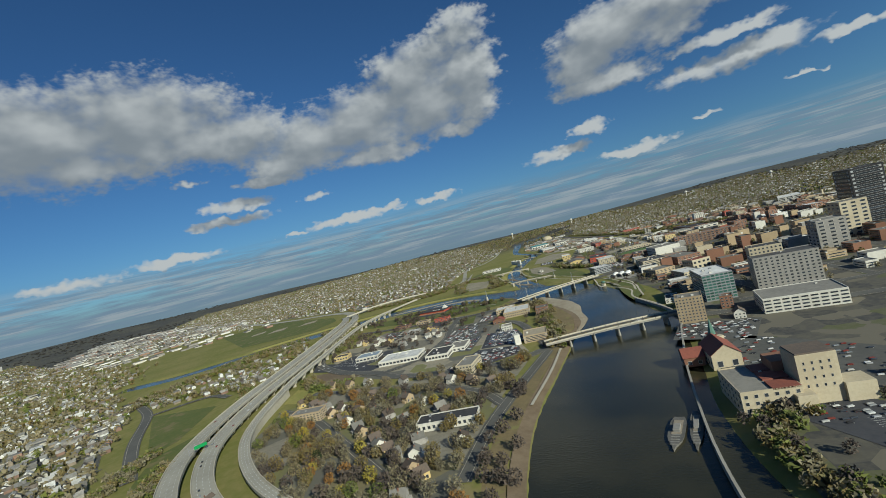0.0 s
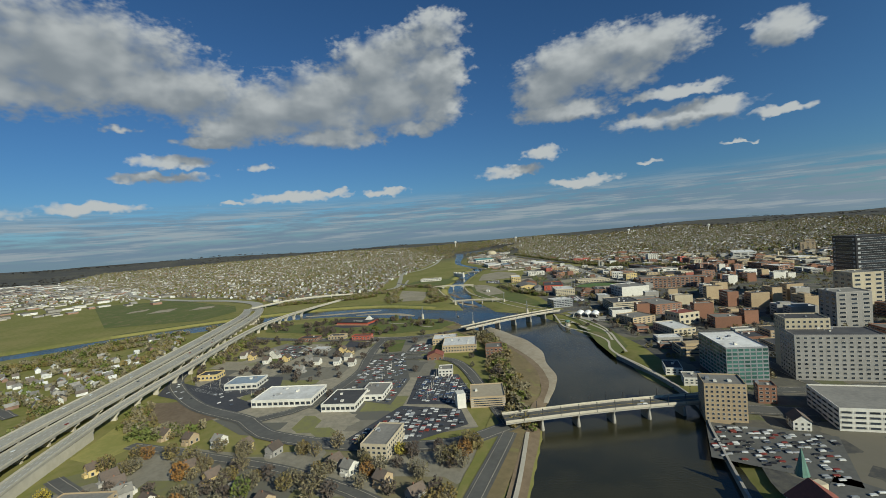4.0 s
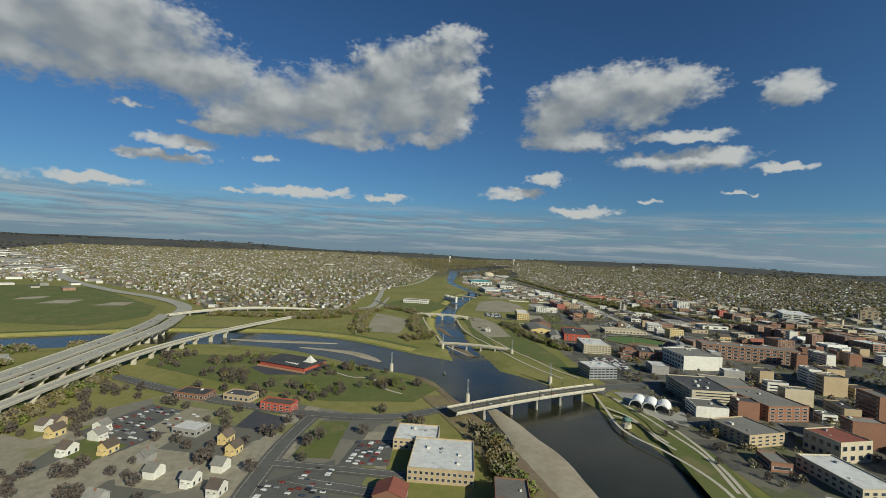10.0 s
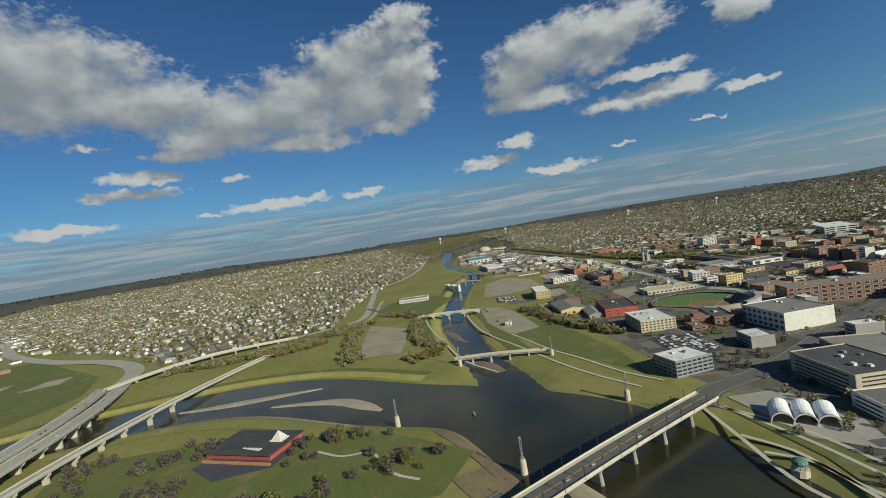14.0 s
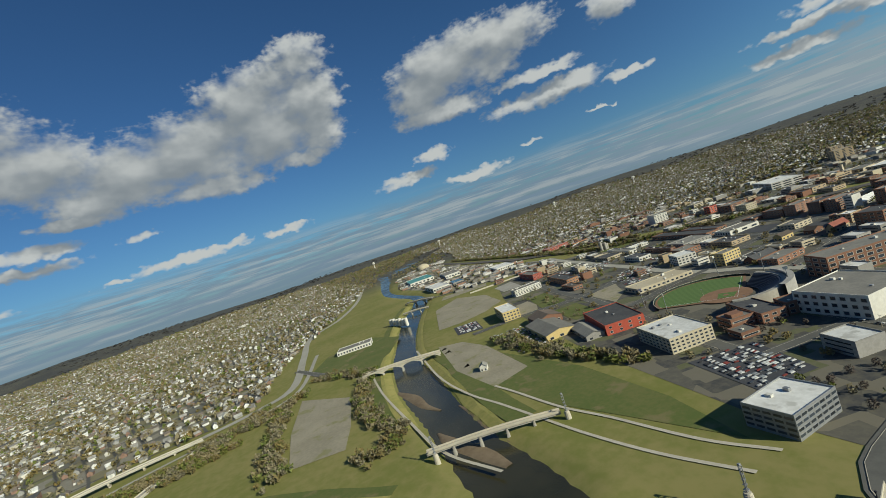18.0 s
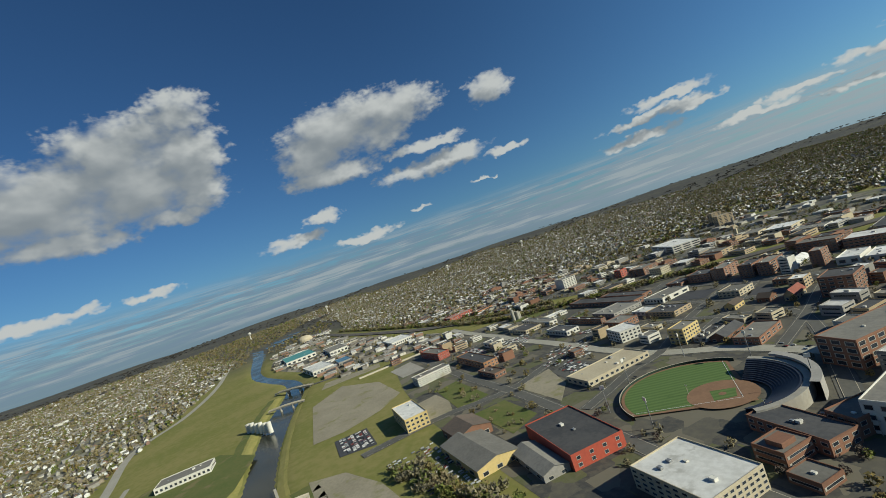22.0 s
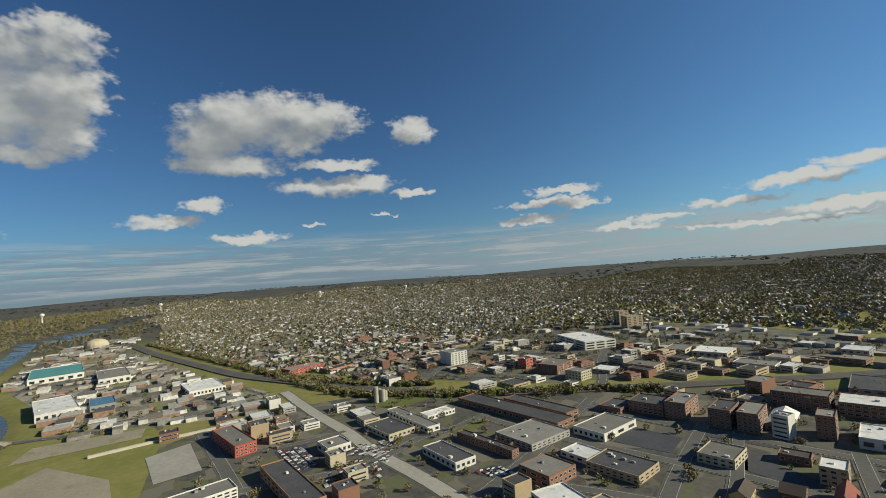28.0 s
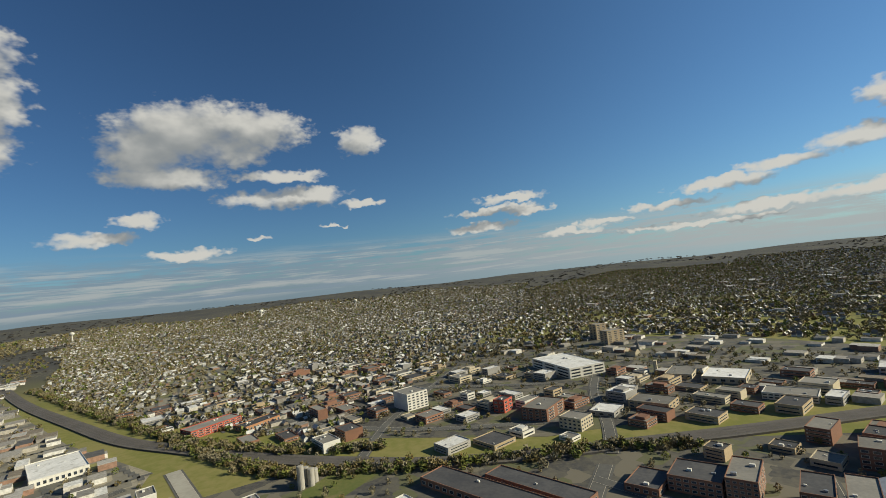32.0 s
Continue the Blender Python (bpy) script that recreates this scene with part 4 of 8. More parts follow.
GLASS = glass_material("dark_window_glass", (0.035, 0.042, 0.052))
GREEN_GLASS = glass_material("green_window_glass", (0.05, 0.12, 0.10), 0.08)
FRAME_PALE = material("pale_window_frame", (0.45, 0.42, 0.36), None, 1.0, 0.1, 0.7)
TAN = material("tan_brick", (0.43, 0.33, 0.20), (0.35, 0.26, 0.16), 0.8, 0.06, 0.9, random=0.2)
SANDSTONE = material("pale_sandstone", (0.50, 0.43, 0.30), (0.42, 0.35, 0.24), 0.7, 0.06, 0.9)
BRICK = material("brown_red_brick", (0.24, 0.12, 0.075), (0.19, 0.10, 0.065), 0.8, 0.06, 0.9, random=0.35)
RED = material("painted_red_brick", (0.42, 0.085, 0.05), (0.33, 0.07, 0.045), 0.6, 0.06, 0.85)
GREY_WALL = material("grey_stucco", (0.33, 0.31, 0.28), (0.26, 0.245, 0.22), 0.6, 0.06, 0.9, random=0.35)
WHITE_WALL = material("white_painted_wall", (0.66, 0.63, 0.55), (0.54, 0.51, 0.44), 0.5, 0.06, 0.75, random=0.15)
YELLOW_WALL = material("yellow_stone", (0.58, 0.44, 0.19), (0.50, 0.37, 0.16), 0.6, 0.06, 0.85)
BLACK_WALL = material("black_granite", (0.022, 0.021, 0.023), (0.03, 0.028, 0.03), 0.5, 0.05, 0.35)
ROOF_GREY = material("grey_gravel_roof", (0.22, 0.205, 0.175), (0.165, 0.155, 0.135), 0.5, 0.07, 0.95, random=0.5)
ROOF_DARK = material("black_felt_roof", (0.055, 0.055, 0.058), (0.085, 0.082, 0.08), 0.4, 0.07, 0.9, random=0.4)
ROOF_WHITE = material("white_membrane_roof", (0.74, 0.72, 0.67), (0.58, 0.56, 0.51), 0.3, 0.07, 0.7, random=0.2, third=(0.47, 0.45, 0.4))
ROOF_RED = material("red_tile_roof", (0.27, 0.09, 0.06), (0.20, 0.07, 0.05), 0.7, 0.06, 0.85)
ROOF_BROWN = material("brown_shingle_roof", (0.14, 0.105, 0.08), (0.10, 0.08, 0.065), 0.8, 0.06, 0.95, random=0.6)
METAL = material("dull_grey_metal", (0.35, 0.35, 0.35), (0.28, 0.28, 0.28), 0.6, 0.1, 0.5, 0.5)


def window_mesh(name, glass, frame, sill=True):
    """One window a metre wide and high: a proud frame round a set-back pane."""
    bm = bmesh.new()
    for a in ((-0.5, 0, -0.42, 1), (0.42, 0, 0.5, 1), (-0.42, 0, 0.42, 0.09), (-0.42, 0.91, 0.42, 1)):
        box(bm, a[0], -0.10, a[1], a[2], 0.02, a[3])
    split = len(bm.faces)
    v = [bm.verts.new((x, -0.03, z)) for x, z in ((-0.42, 0.09), (0.42, 0.09), (0.42, 0.91), (-0.42, 0.91))]
    bm.faces.new(v)
    me = bpy.data.meshes.new(name)
    bm.to_mesh(me)
    bm.free()
    me.materials.append(frame)
    me.materials.append(glass)
    me.polygons[len(me.polygons) - 1].material_index = 1
    return me


WINDOW, GREEN_WINDOW = window_mesh("window", GLASS, FRAME_PALE), window_mesh("window", GREEN_GLASS, METAL)
PLAIN_WINDOW = window_mesh("window", GLASS, METAL)


def add_window(parent, mesh, m, width, height):
    ob = new("window", mesh)
    ob.parent = parent
    ob.matrix_local = m @ Matrix.Diagonal((width, 1, height, 1))
    return ob


def windows_on(parent, mesh, along, count, levels, z0, storey, fill=0.6, tall=0.6, side="near", u=10.0, v=10.0, start=0.0):
    """Rows of windows on one face of a block that reaches v ahead and u to the right of its corner."""
    for i in range(count):
        for k in range(levels):
            s = start + (along - start) * (i + 0.5) / count
            z = z0 + k * storey
            if side == "near":
                m = Matrix.Translation((0, -s, z)) @ Matrix.Rotation(-math.pi / 2, 4, "Z")
            elif side == "left":
                m = Matrix.Translation((s, 0, z)) @ Matrix.Rotation(math.pi, 4, "Z")
            elif side == "right":
                m = Matrix.Translation((s, -u, z))
            else:
                m = Matrix.Translation((v, -s, z)) @ Matrix.Rotation(math.pi / 2, 4, "Z")
            add_window(parent, mesh, m, (along - start) / count * fill, storey * tall)


def slab_part(name, parent, x0, y0, z0, x1, y1, z1, mat, label=""):
    bm = bmesh.new()
    box(bm, x0, y0, z0, x1, y1, z1)
    if min(x1 - x0, y1 - y0, z1 - z0) > 0.5:
        bmesh.ops.bevel(bm, geom=bm.edges[:], offset=0.08, segments=1, affect="EDGES")
    return part(name, bm, mat, parent, label)


def roof_units(parent, u, v, h, count, seed):
    rnd = random.Random(seed)
    for i in range(count):
        a, b, s = rnd.uniform(0.15, 0.8) * v, -rnd.uniform(0.15, 0.8) * u, rnd.uniform(0.8, 2.2)
        unit = slab_part("rooftop_unit", parent, a, b, h - 0.1, a + s * 1.4, b + s, h + s * rnd.uniform(0.45, 0.8), METAL if i % 2 else WHITE_WALL)


def flat_roof(parent, u, v, h, wall, roof, lip=0.7):
    """A roof deck set inside a parapet of four walls."""
    deck_part = slab_part("roof", parent, 0.3, -u + 0.3, h - 0.3, v - 0.3, -0.3, h + 0.02, roof)
    bm = bmesh.new()
    for x0, y0, x1, y1 in ((0, -u, 0.35, 0), (v - 0.35, -u, v, 0), (0.35, -0.35, v - 0.35, 0), (0.35, -u, v - 0.35, -u + 0.35)):
        box(bm, x0, y0, h - 0.02, x1, y1, h + lip)
    part("parapet", bm, wall, deck_part)
    return deck_part


def block(name, label, corner, angle, u, v, h, wall=TAN, roof=ROOF_GREY, levels=3, bays=(6, 8), units=2, lip=0.7, faces=("near", "left"), mesh=None, category="building", group="", tall=0.55, fill=0.6, base=0.9):
    """A flat-roofed building: corner nearest the river, angle of its depth, width to the right, depth ahead, height."""
    ob = tagged(new(name), label, category, group)
    ob.matrix_world = pose(corner[0], corner[1], 0, 0, 0, angle)
    a = radians(angle)
    c, s = math.cos(a), math.sin(a)
    mark_ring([(corner[0] + c * x - s * y, corner[1] + s * x + c * y) for x, y in ((-2, 2), (v + 2, 2), (v + 2, -u - 2), (-2, -u - 2))])
    bm = bmesh.new()
    box(bm, 0, -u, -1.0, v, 0, h)
    part("wall", bm, wall, ob)
    roof_part = flat_roof(ob, u, v, h, wall, roof, lip)
    storey = (h - base) / levels
    for side in faces:
        along, n = (u, bays[0]) if side in ("near", "far") else (v, bays[1])
        windows_on(ob, mesh or WINDOW, along, n, levels, base + storey * 0.15, storey, fill, tall, side, u, v)
    roof_units(roof_part, u, v, h, units, int(abs(corner[0] * 7 + corner[1])))
    return ob


# ---- landmarks by the near bridge ----
temple = block("temple", "pale sandstone temple hall with red tile trim and a tall tower", (213, -131), -18, 26.3, 34.5, 11.1, SANDSTONE, ROOF_GREY, 3, (6, 7), 2, faces=("near", "left"), fill=0.4)
tower = slab_part("tower", temple, 4, -44, -1, 20, -27, 24, SANDSTONE)
slab_part("tower_roof", temple, 4.4, -43.6, 23.9, 19.6, -27.4, 24.6, ROOF_BROWN)
slab_part("stage_house", temple, 20, -42, -1, 34, -22, 17, BRICK, "dark brown brick stage house")
slab_part("annex", temple, 2, -56, -1, 14, -44, 9, SANDSTONE)
slab_part("gable_wing", temple, -3.5, -30, -1, 4, -22, 8, SANDSTONE)
for k in range(4):
    for z in (8, 12, 16, 19):
        add_window(temple, WINDOW, Matrix.Translation((4, -30 - k * 3.5, z)) @ Matrix.Rotation(-math.pi / 2, 4, "Z"), 0.9, 1.6)
for x in (0, 12, 24):
    slab_part("roof_trim", temple, x, -26, 10.9, x + 10, -14, 11.9, ROOF_RED, "red tile roof strip")


def gabled(name, label, corner, angle, u, v, h, rise, wall, roof, levels=1, bays=(2, 3), faces=("near", "left"), category="building", ridge="v", mesh=None, group=""):
    """A building with a pitched roof whose ridge runs along its depth or its width."""
    ob = tagged(new(name), label, category, group)
    ob.matrix_world = pose(corner[0], corner[1], 0, 0, 0, angle)
    a = radians(angle)
    c, s = math.cos(a), math.sin(a)
    mark_ring([(corner[0] + c * x - s * y, corner[1] + s * x + c * y) for x, y in ((-1, 1), (v + 1, 1), (v + 1, -u - 1), (-1, -u - 1))])
    bm = bmesh.new()
    gable_wall(bm, u, v, h, rise, ridge)
    part("wall", bm, wall, ob)
    bm = bmesh.new()
    gable_roof(bm, u, v, h, rise, ridge)
    part("roof", bm, roof, ob)
    storey = (h - 0.3) / levels
    for side in faces:
        along, n = (u, bays[0]) if side in ("near", "far") else (v, bays[1])
        windows_on(ob, mesh or WINDOW, along, n, levels, 0.5, storey, 0.4, 0.5, side, u, v)
    return ob


def gable_wall(bm, u, v, h, rise, ridge="v"):
    z = -1.0
    p = [bm.verts.new(q) for q in ((0, 0, z), (v, 0, z), (v, -u, z), (0, -u, z), (0, 0, h), (v, 0, h), (v, -u, h), (0, -u, h))]
    if ridge == "v":
        a, b = bm.verts.new((0, -u / 2, h + rise)), bm.verts.new((v, -u / 2, h + rise))
        faces = ((p[0], p[1], p[5], p[4]), (p[2], p[3], p[7], p[6]), (p[3], p[0], p[4], a, p[7]), (p[1], p[2], p[6], b, p[5]))
    else:
        a, b = bm.verts.new((v / 2, 0, h + rise)), bm.verts.new((v / 2, -u, h + rise))
        faces = ((p[3], p[0], p[4], p[7]), (p[1], p[2], p[6], p[5]), (p[0], p[1], p[5], a, p[4]), (p[2], p[3], p[7], b, p[6]))
    for f in faces:
        bm.faces.new(f)


def gable_roof(bm, u, v, h, rise, ridge="v", over=0.5, thick=0.25):
    if ridge == "v":
        k = rise / (u / 2)
        prof = ((over, h - over * k), (-u / 2, h + rise), (-u - over, h - over * k))
        ends = (-over, v + over)
        place = lambda e, s, z: (e, s, z)
    else:
        k = rise / (v / 2)
        prof = ((-over, h - over * k), (v / 2, h + rise), (v + over, h - over * k))
        ends = (over, -u - over)
        place = lambda e, s, z: (s, e, z)
    rows = []
    for e in ends:
        rows.append([bm.verts.new(place(e, s, z + t)) for t in (0.06, 0.06 + thick) for s, z in prof])
    a, b = rows
    for i, j in ((0, 1), (1, 2)):
        bm.faces.new((a[i], a[j], b[j], b[i]))
        bm.faces.new((a[i + 3], b[i + 3], b[j + 3], a[j + 3]))
        bm.faces.new((a[i], a[i + 3], a[j + 3], a[j]))
        bm.faces.new((b[i], b[j], b[j + 3], b[i + 3]))
    for i in (0, 2):
        bm.faces.new((a[i], b[i], b[i + 3], a[i + 3]))


church = gabled("church", "sandstone church with steep red tile roof", (275, -157), -18.2, 16.7, 27.1, 8.4, 6, SANDSTONE, ROOF_RED, 1, (2, 5))
gabled("church_hall", "low church hall with dark red roof", (291, -148), -20.6, 12.4, 16.6, 5.1, 4, BRICK, ROOF_RED, 1, (2, 3), ridge="u")
steeple = tagged(new("church_tower"), "slim green copper church spire", "spire")
bm = bmesh.new()
box(bm, 298, -182, -1, 302, -178, 11)
part("shaft", bm, SANDSTONE, steeple)
bm = bmesh.new()
bmesh.ops.create_cone(bm, cap_ends=True, segments=8, radius1=2.6, radius2=0.1, depth=11, matrix=Matrix.Translation((306, -179, 16.5)))
part("spire", bm, material("green_copper", (0.12, 0.22, 0.17), None, 0.6, 0.1, 0.6), steeple)

block("office_block", "tan brick eight-storey office block at the bridge head", (383, -199), -29.2, 21.3, 19.3, 21.3, TAN, ROOF_GREY, 8, (8, 6), 3, fill=0.5)
block("parking_garage", "white concrete parking garage with open decks", (350, -251), -27.5, 54.5, 37.7, 11.6, WHITE_WALL, ROOF_GREY, 4, (9, 6), 1, fill=0.86, tall=0.5)
block("hotel_tower", "grey-tan grid hotel tower with dark windows", (419, -300), -28.4, 51.2, 26.6, 30.7, GREY_WALL, ROOF_DARK, 10, (12, 6), 4, fill=0.55)
block("hotel_wing", "taller tan stone penthouse block of the hotel", (436, -311), -27.8, 27.4, 21.1, 38, SANDSTONE, ROOF_DARK, 3, (8, 5), 2, fill=0.5, base=28)
block("glass_tower", "green glass office tower with white roof plant", (427, -253), -19.3, 26.6, 48.2, 25.4, METAL, ROOF_WHITE, 9, (7, 9), 5, mesh=GREEN_WINDOW, fill=0.97, tall=0.75)
block("brick_block", "small brown brick block with pale penthouse", (394, -245), -30.5, 9.8, 9.8, 10.7, BRICK, ROOF_GREY, 4, (3, 3), 2)
block("corner_shops", "cream two-storey shops beside the river road", (438, -228), -28.9, 13, 14.8, 4.7, WHITE_WALL, ROOF_GREY, 2, (4, 5), 2)
block("corner_shops", "low white terrace of shops with dark roof", (462, -231), -28.4, 11.8, 21.6, 4.9, WHITE_WALL, ROOF_DARK, 2, (3, 6), 2)
gabled("white_house", "white timber house between car parks", (358, -231), -29.1, 8.3, 9.4, 5.2, 3, WHITE_WALL, ROOF_BROWN, 2, (3, 3), category="house")
block("black_tower", "tall black granite skyscraper with narrow windows", (616, -607), -17.7, 40.5, 40.5, 78.5, BLACK_WALL, ROOF_DARK, 14, (1, 1), 2, mesh=PLAIN_WINDOW, fill=0.9, tall=0.5)
block("white_tower", "pale stone high-rise beside the black tower", (561, -530), -18.5, 30.1, 30.1, 44, SANDSTONE, ROOF_GREY, 9, (3, 3), 2)
block("stone_tower", "grey stone high-rise downtown", (518, -456), -20.7, 29.9, 27.6, 34.5, GREY_WALL, ROOF_GREY, 8, (3, 3), 2)
block("stone_tower", "tan brick high-rise tower downtown", (572, -686), -9.9, 27.6, 27.6, 46, TAN, ROOF_GREY, 10, (3, 3), 2)

# ---- dealers and offices north of the river ----
NR = ("near", "right")
block("car_showroom", "white car showroom with blue-grey roof", (565, 111), -11.8, 28.5, 22.7, 4.7, WHITE_WALL, material("blue_grey_roof", (0.28, 0.33, 0.38), (0.22, 0.27, 0.31), 0.4, 0.06, 0.7), 1, (6, 5), 2, faces=NR, fill=0.75)
block("car_showroom", "large white car showroom with pale roof", (511, 77.1), -16.7, 46.6, 31.6, 5.2, WHITE_WALL, ROOF_WHITE, 1, (11, 7), 5, faces=NR, fill=0.8)
block("car_showroom", "white-fronted showroom with black roof", (482, 24.1), -18.2, 24.9, 31.3, 5.1, WHITE_WALL, ROOF_DARK, 1, (7, 7), 3, faces=NR, fill=0.8)
block("service_hall", "white workshop hall beside the showroom", (495, -1.4), -18.1, 19, 28.6, 4, WHITE_WALL, ROOF_GREY, 1, (4, 6), 2, faces=NR)
block("office_building", "tan flat-roofed office with striped window bands", (451, -76.6), -13.2, 23.6, 27.3, 6.8, TAN, material("tan_roof", (0.40, 0.34, 0.24), (0.34, 0.285, 0.2), 0.4, 0.05, 0.95), 4, (1, 1), 1, faces=NR, fill=0.97, tall=0.5)
slab_part("stair_tower", tagged(new("stair_tower"), "white concrete stair tower beside the office", "building"), 453, -74, -1, 461, -68, 10, WHITE_WALL)
block("school", "large white-roofed brick school building", (602, -84), -14, 34, 38, 7, TAN, ROOF_WHITE, 2, (12, 8), 5, faces=NR)
block("school_wing", "white-roofed wing of the brick school", (640, -80), -14, 26, 24, 6, TAN, ROOF_WHITE, 2, (8, 6), 4, faces=("near", "right", "left"))
block("apartment_house", "brown brick apartment house by the river bank", (566, -119), -15.8, 15.7, 18.8, 9.4, BRICK, ROOF_GREY, 3, (4, 5), 1, faces=NR)
block("apartment_house", "white and cream low apartment house", (527, -67.4), -13.4, 11.7, 13.7, 5.9, WHITE_WALL, ROOF_GREY, 2, (4, 4), 1, faces=NR)
gabled("brick_cottage", "red-roofed brick house among bare trees", (583, -66), -15, 14.8, 12.6, 4.2, 3, BRICK, ROOF_RED, 1, (3, 3), NR, category="house")
block("long_shop", "long black-roofed shop with white and brick front", (299, 31.6), -13.3, 41.2, 15, 5.1, WHITE_WALL, ROOF_DARK, 1, (12, 4), 4, faces=NR)
block("white_offices", "cream three-storey corner office block", (401, -3.7), -24.2, 15.1, 28.2, 8.5, SANDSTONE, ROOF_GREY, 3, (5, 10), 2, faces=NR)
block("apartment_block", "tan brick apartment block beside the motorway", (383, 139), -13.2, 26.7, 14.2, 8, TAN, ROOF_GREY, 4, (9, 5), 2, faces=NR)
block("low_offices", "flat brick offices round a car park", (737, 72.4), -20, 24.4, 14.2, 4, BRICK, ROOF_DARK, 1, (6, 4), 1, faces=NR)
block("low_offices", "flat tan offices with dark roof", (730, 36.8), -21.2, 20.8, 12.5, 4.6, TAN, ROOF_DARK, 1, (5, 4), 2, faces=NR)
block("brick_hall", "red brick hall with white gable trim", (710, 7.4), -22.3, 23.4, 10.6, 5.3, RED, ROOF_BROWN, 2, (5, 3), 0, faces=NR)
block("low_offices", "small pale flat-roofed garage", (670, 49.5), -22.8, 16.7, 12.6, 3.7, GREY_WALL, ROOF_WHITE, 1, (4, 3), 0, faces=NR)
block("low_offices", "yellow-brown flat workshop by the motorway", (607, 146), -12, 18.8, 15, 4.7, YELLOW_WALL, ROOF_DARK, 1, (5, 4), 1, faces=NR)

# park pavilion with pyramid roof
pavilion = tagged(new("park_pavilion"), "dark-roofed park pavilion with white pyramid skylight", "pavilion")
pavilion.matrix_world = pose(834, 1, 0, 0, 0, -32)
slab_part("wall", pavilion, -16, -26, -1, 16, 26, 3.4, RED)
slab_part("roof", pavilion, -17, -27, 3.3, 17, 27, 4.0, ROOF_DARK)
slab_part("deck_wall", pavilion, -22, -30, -0.8, -20.5, 24, 1.6, material("orange_stone", (0.45, 0.22, 0.12), None, 0.5, 0.05, 0.9))
bm = bmesh.new()
bmesh.ops.create_cone(bm, cap_ends=True, segments=4, radius1=6, radius2=0.05, depth=6, matrix=Matrix.Translation((4, -17, 7)) @ Matrix.Rotation(math.pi / 4, 4, "Z"))
part("pyramid", bm, WHITE_WALL, pavilion, "white pyramid skylight")
slab_part("white_frame", pavilion, 0, -22, 3.9, 8, -12, 4.5, WHITE_WALL)
for k in range(5):
    slab_part("skylight", pavilion, -12 + k * 0.5, -14 + k * 3.2, 4, -9, -12 + k * 3.2, 4.5, WHITE_WALL)

# ---- town side beyond the second bridge ----
block("river_office", "glassy office with white roof by the bridge", (780, -281), -0.0, 29.2, 23.4, 11.1, METAL, ROOF_WHITE, 4, (7, 5), 2, mesh=PLAIN_WINDOW, fill=0.95, tall=0.6)
block("arena", "large hall with blank white end wall", (814, -411), -8.1, 43.6, 46.8, 14.7, WHITE_WALL, ROOF_GREY, 3, (2, 8), 3, faces=("left",))
block("garage_offices", "tan office block with dark roof and strip windows", (704, -331), -13.3, 35.9, 48.1, 12.4, SANDSTONE, ROOF_DARK, 5, (1, 1), 6, fill=0.98, tall=0.45)
block("grid_factory", "long brown factory building with window grid", (873, -483), -24.8, 111, 23.7, 17.1, BRICK, ROOF_GREY, 4, (16, 3), 3, fill=0.7, tall=0.65)
block("parking_garage", "low pale parking garage with rooftop cars", (734, -375), -24.9, 38.4, 42.9, 6.8, SANDSTONE, ROOF_GREY, 2, (6, 6), 0, fill=0.85)
block("ballpark_offices", "pale office block with white roof and arched windows", (890, -333), -15.5, 32.1, 43.3, 10.6, SANDSTONE, ROOF_WHITE, 4, (9, 9), 4, fill=0.65, faces=("near", "left", "right"))
block("mural_building", "bright red painted brick building", (969, -345), -20.9, 34.2, 59.9, 8.7, RED, ROOF_DARK, 2, (4, 3), 2, faces=("near",), fill=0.3)
gabled("shed_hall", "pale yellow hall with grey pitched roof", (1020, -317), -12.3, 30.5, 59.2, 5.5, 3, YELLOW_WALL, ROOF_GREY, 1, (3, 3), ridge="v")
gabled("shed_hall", "brown-roofed brick hall by lawns", (1069, -340), -12.9, 27.6, 32.1, 6.8, 4, BRICK, ROOF_BROWN, 1, (3, 3))
gabled("shed_hall", "small grey gabled hall", (978, -330), -18.7, 16.7, 41.2, 4.2, 2.5, GREY_WALL, ROOF_GREY, 1, (2, 3))
block("yellow_offices", "yellow stone office with white roof", (1145, -340), -15.7, 20.9, 50.6, 11.6, YELLOW_WALL, ROOF_WHITE, 3, (5, 6), 1)
block("white_offices", "white four-storey apartment building with balconies", (1254, -421), -9.9, 42.6, 19.2, 9.1, WHITE_WALL, ROOF_GREY, 4, (10, 4), 3, fill=0.75)
block("levee_warehouse", "long grey warehouse on the far levee", (1355, -159), -17, 52.6, 28, 5.7, WHITE_WALL, ROOF_GREY, 1, (12, 6), 3, faces=NR)
block("brick_lofts", "tall yellow-brown brick loft building", (995, -531), -6, 22.5, 14.5, 12.8, YELLOW_WALL, ROOF_GREY, 4, (6, 3), 1)
block("white_box", "white three-storey box building", (1061, -539), -26.8, 21.8, 26.2, 10.4, WHITE_WALL, ROOF_WHITE, 3, (5, 5), 1)
block("white_tower", "white ten-storey tower block with blank end", (1372, -837), -20.2, 27.6, 31.3, 18.3, WHITE_WALL, ROOF_GREY, 6, (5, 8), 2, faces=("near",))
block("red_mill", "long red brick mill with white window bands", (1557, -692), -1.7, 58.4, 24.5, 8.5, RED, ROOF_GREY, 3, (8, 3), 3, fill=0.8)
block("orange_factory", "orange brick saw-tooth factory", (1512, -728), -0.3, 43.3, 20.7, 5.7, material("orange_brick", (0.4, 0.2, 0.1)), ROOF_DARK, 1, (10, 4), 6)
block("big_offices", "large white office block beyond the railway", (1241, -1003), -38.0, 52.6, 95.7, 12.6, WHITE_WALL, ROOF_WHITE, 3, (3, 3), 4, fill=0.85)
